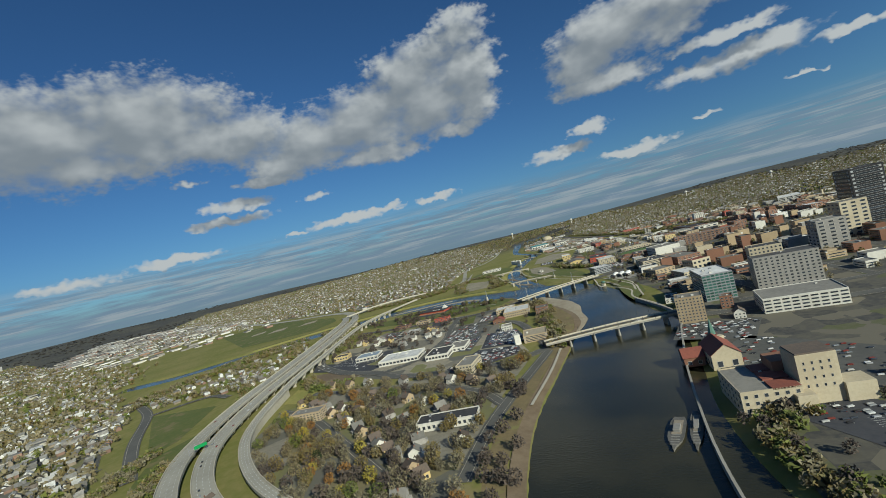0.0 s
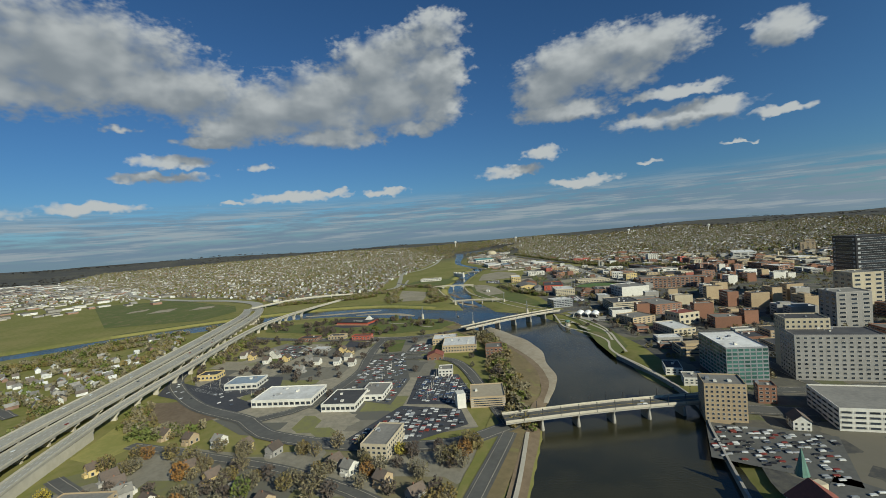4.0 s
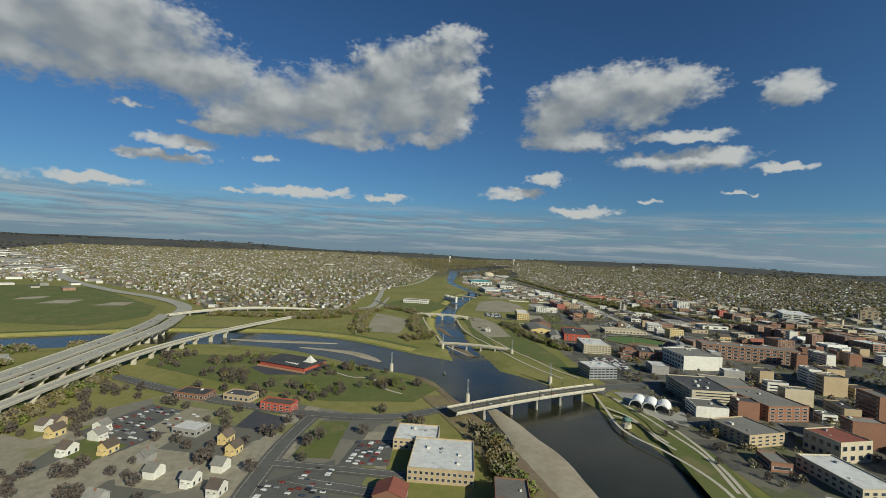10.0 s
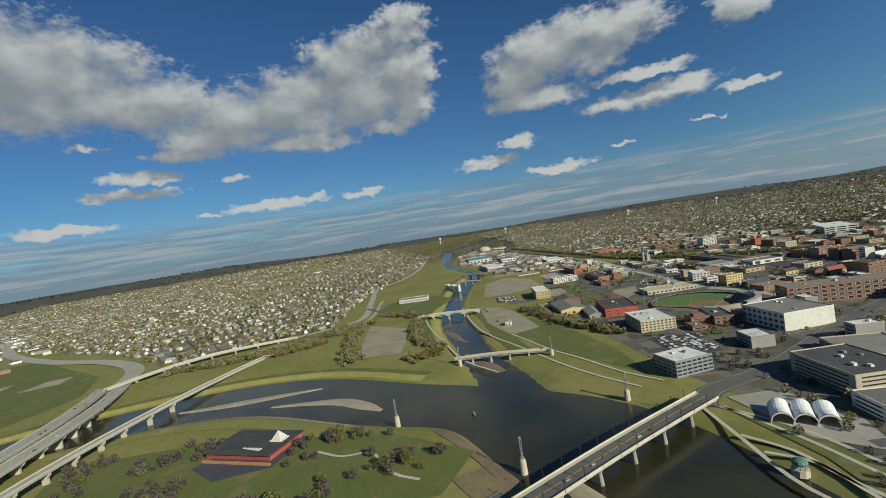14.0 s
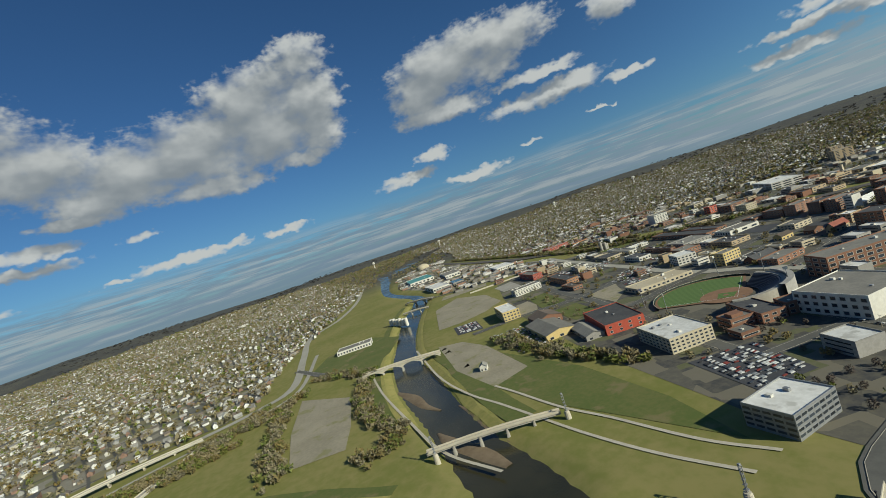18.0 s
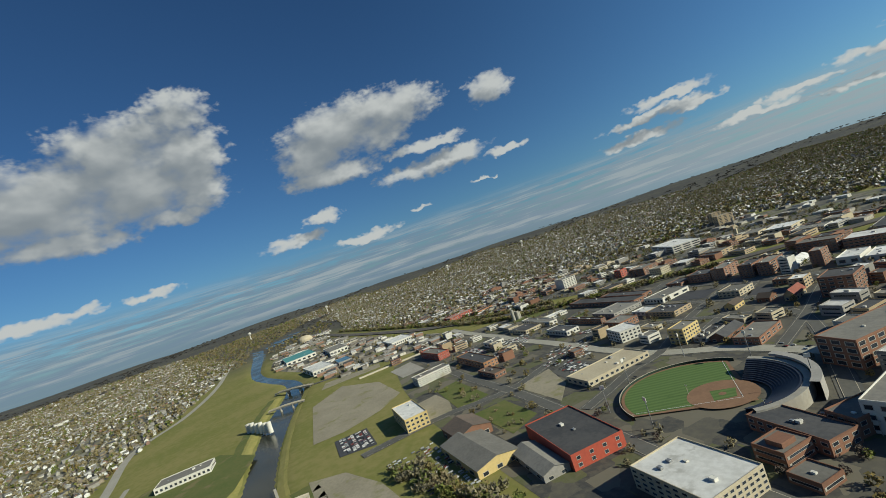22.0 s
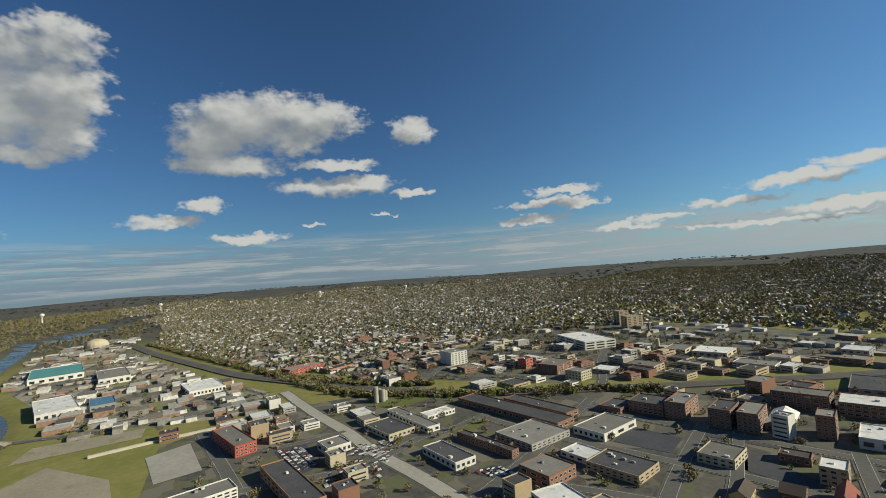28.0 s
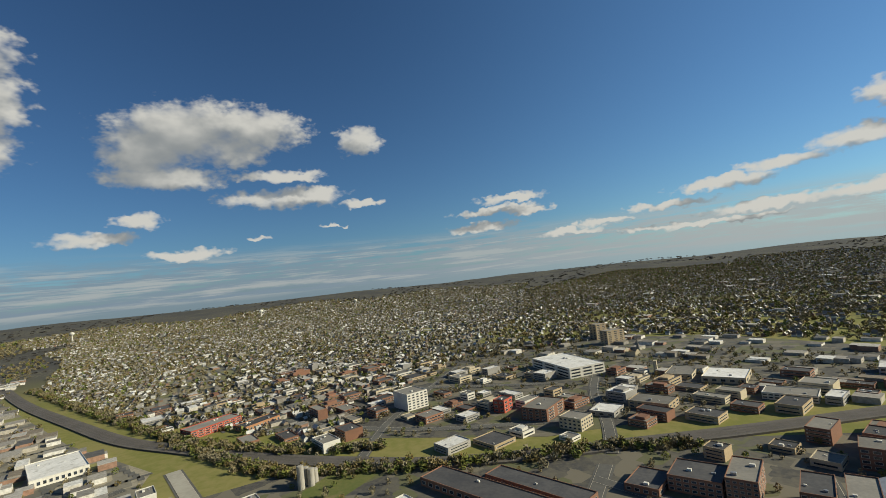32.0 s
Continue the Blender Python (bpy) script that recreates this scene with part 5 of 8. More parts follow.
block("slab_flats", "tan brick slab of flats on a rise", (1284, -1284), -36.7, 22.6, 20.1, 27.5, TAN, ROOF_GREY, 9, (2, 2), 1)
block("slab_flats", "wide tan brick slab of flats on a rise", (1251, -1231), -39.8, 33.6, 20.7, 23.3, TAN, ROOF_GREY, 7, (3, 2), 1)
block("rail_factory", "tall pale factory block with end windows", (1173, -828), -12.2, 20.2, 22.3, 10.1, SANDSTONE, ROOF_GREY, 3, (5, 5), 1)

# works and shops between the ballpark and the railway
ORANGE_BRICK = material("orange_brick", (0.45, 0.19, 0.10), (0.36, 0.16, 0.09), 0.7, 0.06, 0.9)
TEAL_ROOF = material("teal_metal_roof", (0.10, 0.30, 0.28), (0.08, 0.24, 0.23), 0.4, 0.06, 0.6)
BLUE_ROOF = material("blue_metal_roof", (0.09, 0.20, 0.30), (0.07, 0.16, 0.25), 0.4, 0.06, 0.6)
block("red_warehouse", "red brick warehouse with white roof edge", (1321, -497), -8.2, 17.3, 61.4, 9, RED, ROOF_GREY, 3, (5, 8), 2)
block("orange_warehouse", "long orange brick warehouse with dark roof", (1193, -472), -13.4, 17.7, 78, 7.4, ORANGE_BRICK, ROOF_DARK, 2, (4, 9), 2)
block("white_depot", "small white depot with flat roof", (1255, -538), -13.5, 19.7, 21.8, 6.1, WHITE_WALL, ROOF_GREY, 1, (5, 2), 2)
block("dealer_hall", "low shop with dark roof and pale front", (1237, -586), -11.4, 26.2, 41.3, 4.5, SANDSTONE, ROOF_DARK, 1, (6, 6), 2)
block("works_hall", "long white works hall with grey roof", (1219, -614), -15.3, 12.7, 74, 5.1, WHITE_WALL, ROOF_GREY, 1, (2, 12), 2)
block("works_hall", "narrow works hall with bright white roof", (1241, -639), -15, 31.4, 13.3, 4.4, WHITE_WALL, ROOF_WHITE, 1, (8, 2), 2)
block("dark_hall", "large dark-roofed hall with white gable wall", (1153, -569), -14.9, 17.9, 42.1, 5.3, WHITE_WALL, ROOF_DARK, 1, (4, 7), 2)
block("long_shop", "long dark shop row with white roof plant", (1130, -605), -11.6, 7.3, 60.8, 5.5, BRICK, ROOF_DARK, 2, (2, 14), 6)
block("grey_works", "grey works building with saw-tooth vents", (1124, -623), -14, 43.4, 39.5, 4.9, GREY_WALL, ROOF_GREY, 2, (8, 7), 5)
block("blue_shop", "pale blue-grey shop building with white side wall", (1086, -666), -12.5, 44.9, 28.2, 5.6, WHITE_WALL, ROOF_GREY, 1, (3, 6), 2)
block("round_hall", "pale hall with shallow curved metal roof", (1078, -621), -14, 19, 26.2, 3.9, WHITE_WALL, ROOF_WHITE, 1, (3, 4), 2)
block("tan_hall", "wide tan hall with dark flat roof", (1044, -610), -9.3, 27.3, 36.4, 5.1, TAN, ROOF_DARK, 2, (4, 8), 5)
block("cream_hall", "cream two-storey hall with wide windows and flat roof", (1001, -659), -8, 26, 22, 6.0, SANDSTONE, ROOF_GREY, 2, (4, 5), 2)
block("loft_factory", "tall dark brick loft factory with bright end wall", (1046, -741), -5, 34, 16.5, 13.5, BRICK, ROOF_GREY, 5, (4, 5), 2, fill=0.65)
block("loft_factory", "dark brick loft factory with pale cornice", (1013, -733), -5, 29, 15.3, 14.5, BRICK, ROOF_DARK, 5, (4, 4), 2, fill=0.65)
block("long_rail_shed", "long low dark railway shed", (1127, -672), -10.8, 22.8, 124, 5.5, BRICK, ROOF_DARK, 1, (3, 18), 1)
block("long_rail_shed", "dark brick railway shed with gables", (1133, -701), -12, 17.9, 76.4, 4.8, BRICK, ROOF_DARK, 1, (2, 12), 1)
block("white_depot_hall", "large white-roofed depot beside the tracks", (1579, -563), -11.6, 42.8, 68, 6.8, WHITE_WALL, ROOF_WHITE, 1, (10, 5), 3)
block("white_works", "white works hall beside the river", (1636, -423), -7.0, 40, 96.7, 8.5, WHITE_WALL, ROOF_WHITE, 1, (6, 3), 2)
block("teal_works", "works hall with teal roof", (1944, -460), -10.6, 72.8, 134, 8.9, WHITE_WALL, TEAL_ROOF, 1, (6, 2), 2)
block("blue_works", "small works with blue roof", (1627, -471), -12.1, 25.6, 54.1, 6.2, GREY_WALL, BLUE_ROOF, 1, (4, 3), 2)
block("works_store", "white works store beside the yards", (1804, -521), -11.8, 41.3, 102, 9.7, WHITE_WALL, ROOF_GREY, 1, (5, 3), 2)
block("market_hall", "long cream market hall with stepped tan roof", (1031, -444), -14.9, 63.7, 28.5, 4.7, SANDSTONE, SANDSTONE, 1, (12, 4), 5)
block("corner_block", "brown brick corner block with flat roof", (1087, -578), -14, 25.5, 25.8, 7.5, BRICK, ROOF_GREY, 2, (6, 3), 2)
block("brown_house", "brown gabled corner house block", (1152, -451), -10.1, 13.6, 34.9, 4.8, BRICK, ROOF_BROWN, 1, (3, 4), 2)
block("brick_office", "brown brick office with pale cornice", (624, -308), 5.5, 30.2, 30.6, 8, TAN, ROOF_GREY, 3, (5, 6), 2)
block("stone_hall", "pale stone hall with red roof", (599, -348), 2.6, 25.7, 23.1, 12.7, SANDSTONE, ROOF_RED, 2, (4, 5), 2)
block("cream_office", "cream two-storey office with balustrade", (559, -311), -7.2, 22.4, 40.7, 7.2, SANDSTONE, ROOF_WHITE, 2, (5, 9), 2)
block("brick_block", "four-storey brown brick block", (666, -366), -3.1, 34.9, 49.9, 11.4, BRICK, ROOF_GREY, 4, (5, 7), 2)

# the dark brick quarter between the ballpark and the tracks
block("loft_factory", "long four-storey dark brick factory wing", (1064, -743), -5, 27, 30, 9.4, BRICK, ROOF_DARK, 3, (2, 7), 2, fill=0.7)
block("rail_store", "low brick store with dark roof", (1097, -733), -8, 28, 21, 4.7, BRICK, ROOF_DARK, 1, (3, 4), 1)
block("loft_factory", "dark brick loft house with pale rear wall", (995, -732), -5, 33, 14, 14.5, BRICK, ROOF_GREY, 5, (2, 4), 1, fill=0.7)
gabled("gabled_hall", "grey hall with steep white metal roof", (976, -748), -4, 40, 17, 4, 4, GREY_WALL, ROOF_WHITE, 1, (2, 3), ridge="u")
block("brick_tower", "narrow six-storey brown brick tower", (951, -741), -4, 19, 11, 16.5, BRICK, ROOF_GREY, 6, (3, 3), 1)
block("white_hall", "white windowless hall with bright flat roof", (921, -733), -4, 33, 19, 7.2, WHITE_WALL, ROOF_WHITE, 1, (2, 2), 3, faces=("left",))
block("white_hall", "white hall with stepped bright roof", (901, -733), -4, 36, 17.5, 5.2, WHITE_WALL, ROOF_WHITE, 1, (2, 2), 4, faces=("left",))
block("brick_factory", "wide brick factory with white roof and window rows", (912, -803), -4, 32, 37, 10.6, BRICK, ROOF_WHITE, 3, (3, 8), 2, fill=0.8)
block("brick_factory", "tall dark brick factory beside the tracks", (954, -806), -8, 22, 40, 13.5, BRICK, ROOF_GREY, 4, (2, 7), 2, fill=0.7)
block("dark_store", "dark brick store with black roof", (964, -686), -4, 12, 17, 5, BRICK, ROOF_DARK, 1, (3, 4), 1)
block("white_roof_block", "brown brick block with bright white roof", (947, -663), -4, 17, 13, 9.8, TAN, ROOF_WHITE, 3, (3, 3), 1)
gabled("chapel", "brick chapel with steep orange tile roof", (945, -629), -4, 22, 9, 5, 5, TAN, ROOF_RED, 1, (3, 2), ridge="u")
gabled("brown_house", "brown gabled brick house block", (966, -632), -4, 14, 11, 4, 3, BRICK, ROOF_BROWN, 1, (2, 2))
gabled("yellow_house", "yellow brick house with brown roof", (989, -615), -4, 18, 9.5, 4.5, 3, YELLOW_WALL, ROOF_BROWN, 1, (3, 2), ridge="u")
block("dark_block", "large dark brick block with flat roof", (903, -628), -4, 26, 24, 16.5, BRICK, ROOF_DARK, 5, (4, 4), 2)
block("solar_hall", "low dark hall with rows of roof lights", (980, -535), -4, 31, 11.5, 3.6, GREY_WALL, ROOF_DARK, 1, (4, 2), 6, faces=("left",))
gabled("dormer_hall", "brick hall with dark pitched roof", (965, -534), -4, 30, 12.5, 4, 3.4, BRICK, ROOF_DARK, 1, (4, 2), ridge="u")
block("brick_hall", "large brick hall with flat grey roof and pale parapet", (938, -525), -4, 36, 19, 5.6, BRICK, ROOF_GREY, 2, (4, 4), 2)
block("white_mill", "long white three-storey mill beyond the tracks", (1000, -950), -9, 26, 42, 6.0, WHITE_WALL, ROOF_GREY, 2, (3, 9), 2, fill=0.8)
block("pale_store", "large pale store with flat roof", (1054, -1006), -6, 46, 42, 6.2, SANDSTONE, ROOF_WHITE, 1, (2, 5), 2)
block("pale_store", "low pale store beside the church", (1106, -1022), -4, 44, 29, 4.8, SANDSTONE, ROOF_GREY, 1, (2, 4), 2)
block("brick_store", "brown brick store with bright end wall", (1113, -897), -10, 28, 38, 7.0, TAN, ROOF_GREY, 2, (3, 5), 2)
block("white_roof_store", "low store with bright white roof", (1156, -871), -6, 27, 24, 4.1, GREY_WALL, ROOF_WHITE, 1, (2, 3), 1)
block("brick_store", "tall brown brick store beyond the tracks", (1210, -843), -4, 40, 27, 11.5, BRICK, ROOF_GREY, 4, (2, 4), 2)
block("red_store", "red brick store tower beyond the tracks", (1262, -858), -4, 17, 13, 12.5, RED, ROOF_DARK, 3, (2, 2), 1)
block("low_works", "sprawling low works with dark flat roofs", (889, -879), -4, 58, 52, 4.2, GREY_WALL, ROOF_DARK, 1, (2, 6), 6)
block("silver_hall", "silver metal hall with pale roof", (917, -1050), -12, 36, 26, 9, METAL, ROOF_WHITE, 2, (2, 4), 1)

# the ballpark's plot stays clear
mark_ring([(860, -410), (870, -480), (930, -510), (1002, -508), (1006, -440), (985, -396), (925, -395)])

# ---- downtown infill on the street grid ----
rnd = random.Random(7)
INFILL = [("shop_building", "brick shop building with grey flat roof", BRICK, ROOF_GREY), ("shop_building", "tan brick shop building with dark flat roof", TAN, ROOF_DARK), ("warehouse", "grey warehouse with pale flat roof", GREY_WALL, ROOF_WHITE), ("warehouse", "white-walled warehouse with grey roof", WHITE_WALL, ROOF_GREY), ("office_building", "pale stone office building with flat roof", SANDSTONE, ROOF_GREY), ("workshop", "low brick workshop with black roof", BRICK, ROOF_DARK)]


def clear(corner, angle, u, v, margin=1.5):
    a = radians(angle)
    for i in range(5):
        for j in range(5):
            x, y = -margin + (v + 2 * margin) * i / 4, margin - (u + 2 * margin) * j / 4
            px, py = corner[0] + math.cos(a) * x - math.sin(a) * y, corner[1] + math.sin(a) * x + math.cos(a) * y
            if not free(px, py) or float(bank_distance(np.array([px]), np.array([py]))[0]) < 12:
                return False
    return True


def infill(count, tries, spot, lo, hi, more=0.0):
    made = 0
    for _ in range(tries):
        if made >= count:
            break
        q = spot()
        u, v = rnd.uniform(lo, hi), rnd.uniform(lo, hi)
        if not clear((q.x, q.y), -18, u, v, 1.5):
            continue
        central = math.exp(-((q.x - 640) ** 2 + (q.y + 560) ** 2) / 180 ** 2)
        h = rnd.choice((3, 3.5, 4.5, 5.5, 7)) + (rnd.uniform(2, 5) if rnd.random() < 0.12 else 0) + central * rnd.uniform(4, 20) + rnd.uniform(0, more)
        name, label, wall, roof = rnd.choice(INFILL)
        levels = min(5, max(1, int(h / 2.6)))
        ob = block(name, label, (q.x, q.y), -18, u, v, h, wall, roof, levels, (1, 1), rnd.randint(0, 2), faces=("near", "left") if levels < 3 else ("left",), group="downtown buildings", fill=0.9, tall=0.42)
        if rnd.random() < 0.3 and min(u, v) > 14:
            slab_part("upper_storey", ob, v * 0.2, -u * 0.7, h - 0.2, v * 0.7, -u * 0.2, h + 2.4, wall)
        made += 1


def town_spot():
    while True:
        q = town + ga * rnd.uniform(-330, 420) + gr * rnd.uniform(10, 560)
        if q.y > -575 - (q.x - 900) * 0.1:
            return q


infill(135, 3000, town_spot, 10, 27)
infill(105, 1500, lambda: Vector((rnd.uniform(996, 1768), rnd.uniform(-1038, -685), 0)), 11, 30)
infill(34, 2500, lambda: Vector((rnd.uniform(820, 1110), rnd.uniform(-740, -520), 0)), 9, 21, 6.0)
infill(26, 900, lambda: Vector((rnd.uniform(840, 1200), rnd.uniform(-1010, -800), 0)), 12, 30, 3.0)
infill(18, 400, lambda: Vector((rnd.uniform(1183, 1428), rnd.uniform(-618, -459), 0)), 10, 24)

# ---- stuff made of many copies of a small form ----
def stuff(name, form_v, form_f, rows, mat, label, category):
    """One mesh of many copies of a form; rows of x, y, z, turn, and three scales."""
    form_v, rows = np.asarray(form_v, float), np.asarray(rows, float)
    n, k = len(rows), len(form_v)
    c, s = np.cos(rows[:, 3])[:, None], np.sin(rows[:, 3])[:, None]
    p = form_v[None] * rows[:, None, 4:7]
    verts = np.stack([rows[:, None, 0] + c * p[..., 0] - s * p[..., 1], rows[:, None, 1] + s * p[..., 0] + c * p[..., 1], rows[:, None, 2] + p[..., 2]], -1).reshape(-1, 3)
    sizes = np.array([len(f) for f in form_f])
    loops = np.concatenate([np.array(f) for f in form_f])
    all_loops = (loops[None] + (np.arange(n) * k)[:, None]).ravel()
    starts = np.concatenate([[0], np.cumsum(np.tile(sizes, n))[:-1]])
    me = bpy.data.meshes.new(name)
    me.vertices.add(n * k)
    me.vertices.foreach_set("co", verts.astype(np.float32).ravel())
    me.loops.add(len(all_loops))
    me.loops.foreach_set("vertex_index", all_loops.astype(np.int32))
    me.polygons.add(n * len(sizes))
    me.polygons.foreach_set("loop_start", starts.astype(np.int32))
    me.update(calc_edges=True)
    me.shade_flat()
    me.materials.append(mat)
    return tagged(new(name, me), label, category, kind="stuff")


HOUSE_WALL = [(-.5, -.5, -.3), (.5, -.5, -.3), (.5, .5, -.3), (-.5, .5, -.3), (-.5, -.5, .6), (.5, -.5, .6), (.5, .5, .6), (-.5, .5, .6), (-.5, 0, 1), (.5, 0, 1)]
HOUSE_WALL_F = [(0, 1, 5, 4), (2, 3, 7, 6), (1, 2, 6, 9, 5), (3, 0, 4, 8, 7)]
HOUSE_ROOF = [(-.56, -.58, .55), (.56, -.58, .55), (.56, 0, 1.04), (-.56, 0, 1.04), (.56, .58, .55), (-.56, .58, .55)]
HOUSE_ROOF_F = [(0, 1, 2, 3), (3, 2, 4, 5)]
SHED = [(-.5, -.5, -.3), (.5, -.5, -.3), (.5, .5, -.3), (-.5, .5, -.3), (-.5, -.5, 1), (.5, -.5, 1), (.5, .5, 1), (-.5, .5, 1)]
SHED_F = [(0, 1, 5, 4), (1, 2, 6, 5), (2, 3, 7, 6), (3, 0, 4, 7)]
SHED_ROOF = [(-.51, -.51, 1.0), (.51, -.51, 1.0), (.51, .51, 1.0), (-.51, .51, 1.0), (-.51, -.51, 1.05), (.51, -.51, 1.05), (.51, .51, 1.05), (-.51, .51, 1.05)]
SHED_ROOF_F = [(4, 5, 6, 7), (0, 1, 5, 4), (1, 2, 6, 5), (2, 3, 7, 6), (3, 0, 4, 7)]


def crown_form(seed, tris, size=0.55):
    """Small turned flakes filling a crown about one metre across, with gaps."""
    r = np.random.RandomState(seed)
    verts, faces = [], []
    for i in range(tris):
        while True:
            c = r.uniform(-1, 1, 3)
            if 0.15 < (c ** 2).sum() < 1:
                break
        c = c * (0.5, 0.5, 0.5) + (0, 0, 0.55)
        d = r.normal(size=(2, 3))
        d /= np.linalg.norm(d, axis=1)[:, None]
        k = len(verts)
        s = size * r.uniform(0.5, 1.1) / 2
        verts += [c + d[0] * s, c - d[0] * s * 0.6 + d[1] * s, c - d[0] * s * 0.6 - d[1] * s]
        faces.append((k, k + 1, k + 2))
    return np.array(verts), faces


def leaf_material(name, a, b):
    m = bpy.data.materials.new(name)
    m.use_nodes = True
    n = Nodes(m.node_tree)
    geo = n.add("ShaderNodeNewGeometry")
    wide = n.noise(geo.outputs["Position"], 0.02, 3.0)
    colour = n.mix(geo.outputs["Random Per Island"], a, b)
    colour = n.mix(n.span(wide, 0.4, 0.65), colour, n.mix(1.0, colour, (1.08, 1.0, 0.86), "MULTIPLY"))
    shader = n.add("ShaderNodeBsdfPrincipled")
    n.link(colour, shader.inputs["Base Color"])
    shader.inputs["Roughness"].default_value = 0.95
    shader.inputs["Specular IOR Level"].default_value = 0.1
    n.link(shader.outputs[0], n.add("ShaderNodeOutputMaterial").inputs[0])
    MATERIALS[name] = m
    return m


BARE = leaf_material("bare_twigs", (0.14, 0.125, 0.075), (0.24, 0.21, 0.135))
BROWN_LEAF = leaf_material("brown_leaves", (0.19, 0.145, 0.06), (0.135, 0.12, 0.055))
GREEN_LEAF = leaf_material("dull_green_leaves", (0.085, 0.11, 0.028), (0.165, 0.175, 0.055))
ORANGE_LEAF = leaf_material("orange_leaves", (0.25, 0.135, 0.045), (0.19, 0.11, 0.045))
YELLOW_LEAF = leaf_material("yellow_leaves", (0.34, 0.27, 0.05), (0.25, 0.22, 0.05))
RED_LEAF = leaf_material("rust_red_leaves", (0.19, 0.085, 0.045), (0.14, 0.07, 0.04))
BARK = material("bark", (0.11, 0.085, 0.065), (0.075, 0.06, 0.05), 1.5, 0.2, 0.95)
DARK_PINE = leaf_material("dark_evergreen", (0.02, 0.032, 0.015), (0.035, 0.048, 0.022))

houses, house_roofs = island_material("house_walls", [(0.62, 0.61, 0.56), (0.36, 0.34, 0.29), (0.48, 0.46, 0.40), (0.24, 0.15, 0.11), (0.30, 0.29, 0.27), (0.70, 0.69, 0.66), (0.27, 0.22, 0.16)]), island_material("house_roofs", [(0.23, 0.22, 0.20), (0.15, 0.14, 0.125), (0.30, 0.28, 0.25), (0.17, 0.14, 0.115), (0.42, 0.41, 0.38), (0.19, 0.18, 0.165), (0.60, 0.59, 0.55)], 0.9)
sheds, shed_roofs = island_material("shed_walls", [(0.62, 0.58, 0.5), (0.33, 0.2, 0.14), (0.45, 0.41, 0.34), (0.72, 0.69, 0.63), (0.28, 0.26, 0.23)]), island_material("shed_roofs", [(0.70, 0.68, 0.63), (0.26, 0.24, 0.21), (0.46, 0.43, 0.38), (0.12, 0.115, 0.11), (0.34, 0.31, 0.27), (0.20, 0.18, 0.155), (0.38, 0.35, 0.30), (0.24, 0.2, 0.15)], 0.85)


def inside(ring, x, y):
    hit = np.zeros(np.shape(x), bool)
    for (ax, ay), (bx, by) in zip(ring, ring[1:] + ring[:1]):
        if ay != by:
            hit ^= ((ay > y) != (by > y)) & (x < (bx - ax) * (y - ay) / (by - ay) + ax)
    return hit


def allowed(x, y, gap):
    ok = bank_distance(x, y) > gap
    i, j = ((x - OX) / CELL).astype(int), ((y - OY) / CELL).astype(int)
    within = (i >= 0) & (i < 800) & (j >= 0) & (j < 900)
    ok[within] &= ~taken[i[within], j[within]]
    return ok


NORTH_EAST = [(1240, -40), (1190, 185), (1331, 279), (1554, 508), (2100, 900), (3100, 1700), (4300, 2000), (4700, 300), (4525, -430), (2810, -500), (2235, -345), (1860, -220), (1465, -83)]
NORTH_WEST = [(261, 243), (341, 282), (541, 383), (669, 443), (640, 560), (500, 900), (-100, 900), (-100, 250), (36, 172)]
SOUTH_EAST = [(1408, -730), (1714, -707), (2261, -749), (2888, -980), (4977, -1322), (4355, -4418), (2781, -4511), (2215, -3064), (1653, -1779), (1479, -1061)]
SOUTH = [(1479, -1061), (1653, -1779), (2215, -3064), (1928, -4487), (1052, -3971), (703, -2142), (862, -1247), (1234, -1346)]
EAST_WORKS = [(1518, -423), (1702, -437), (2003, -433), (2473, -565), (2591, -815), (2236, -684), (1709, -630), (1502, -628), (1424, -571)]
NORTH_WORKS = [(1353, 494), (1545, 521), (2094, 861), (3000, 1550), (3300, 2300), (2200, 1800), (1300, 900)]
SOUTH_WEST = [(703, -2142), (1052, -3971), (1928, -4487), (1046, -6042), (-1500, -3800), (-900, -1700), (223, -1567), (862, -1247)]
NORTH_FAR = [(683, 478), (1070, 687), (1360, 958), (2100, 1700), (3100, 2700), (1500, 3300), (200, 2000), (50, 900), (454, 504)]
rs = np.random.RandomState(5)


def warp(x, y):
    """Bends the street rows a little, as old quarters grow."""
    return x + 34 * np.sin(y / 170 + 0.5) + 16 * np.sin(x / 90 + y / 130), y + 34 * np.sin(x / 210) + 16 * np.cos(y / 95 - x / 150)


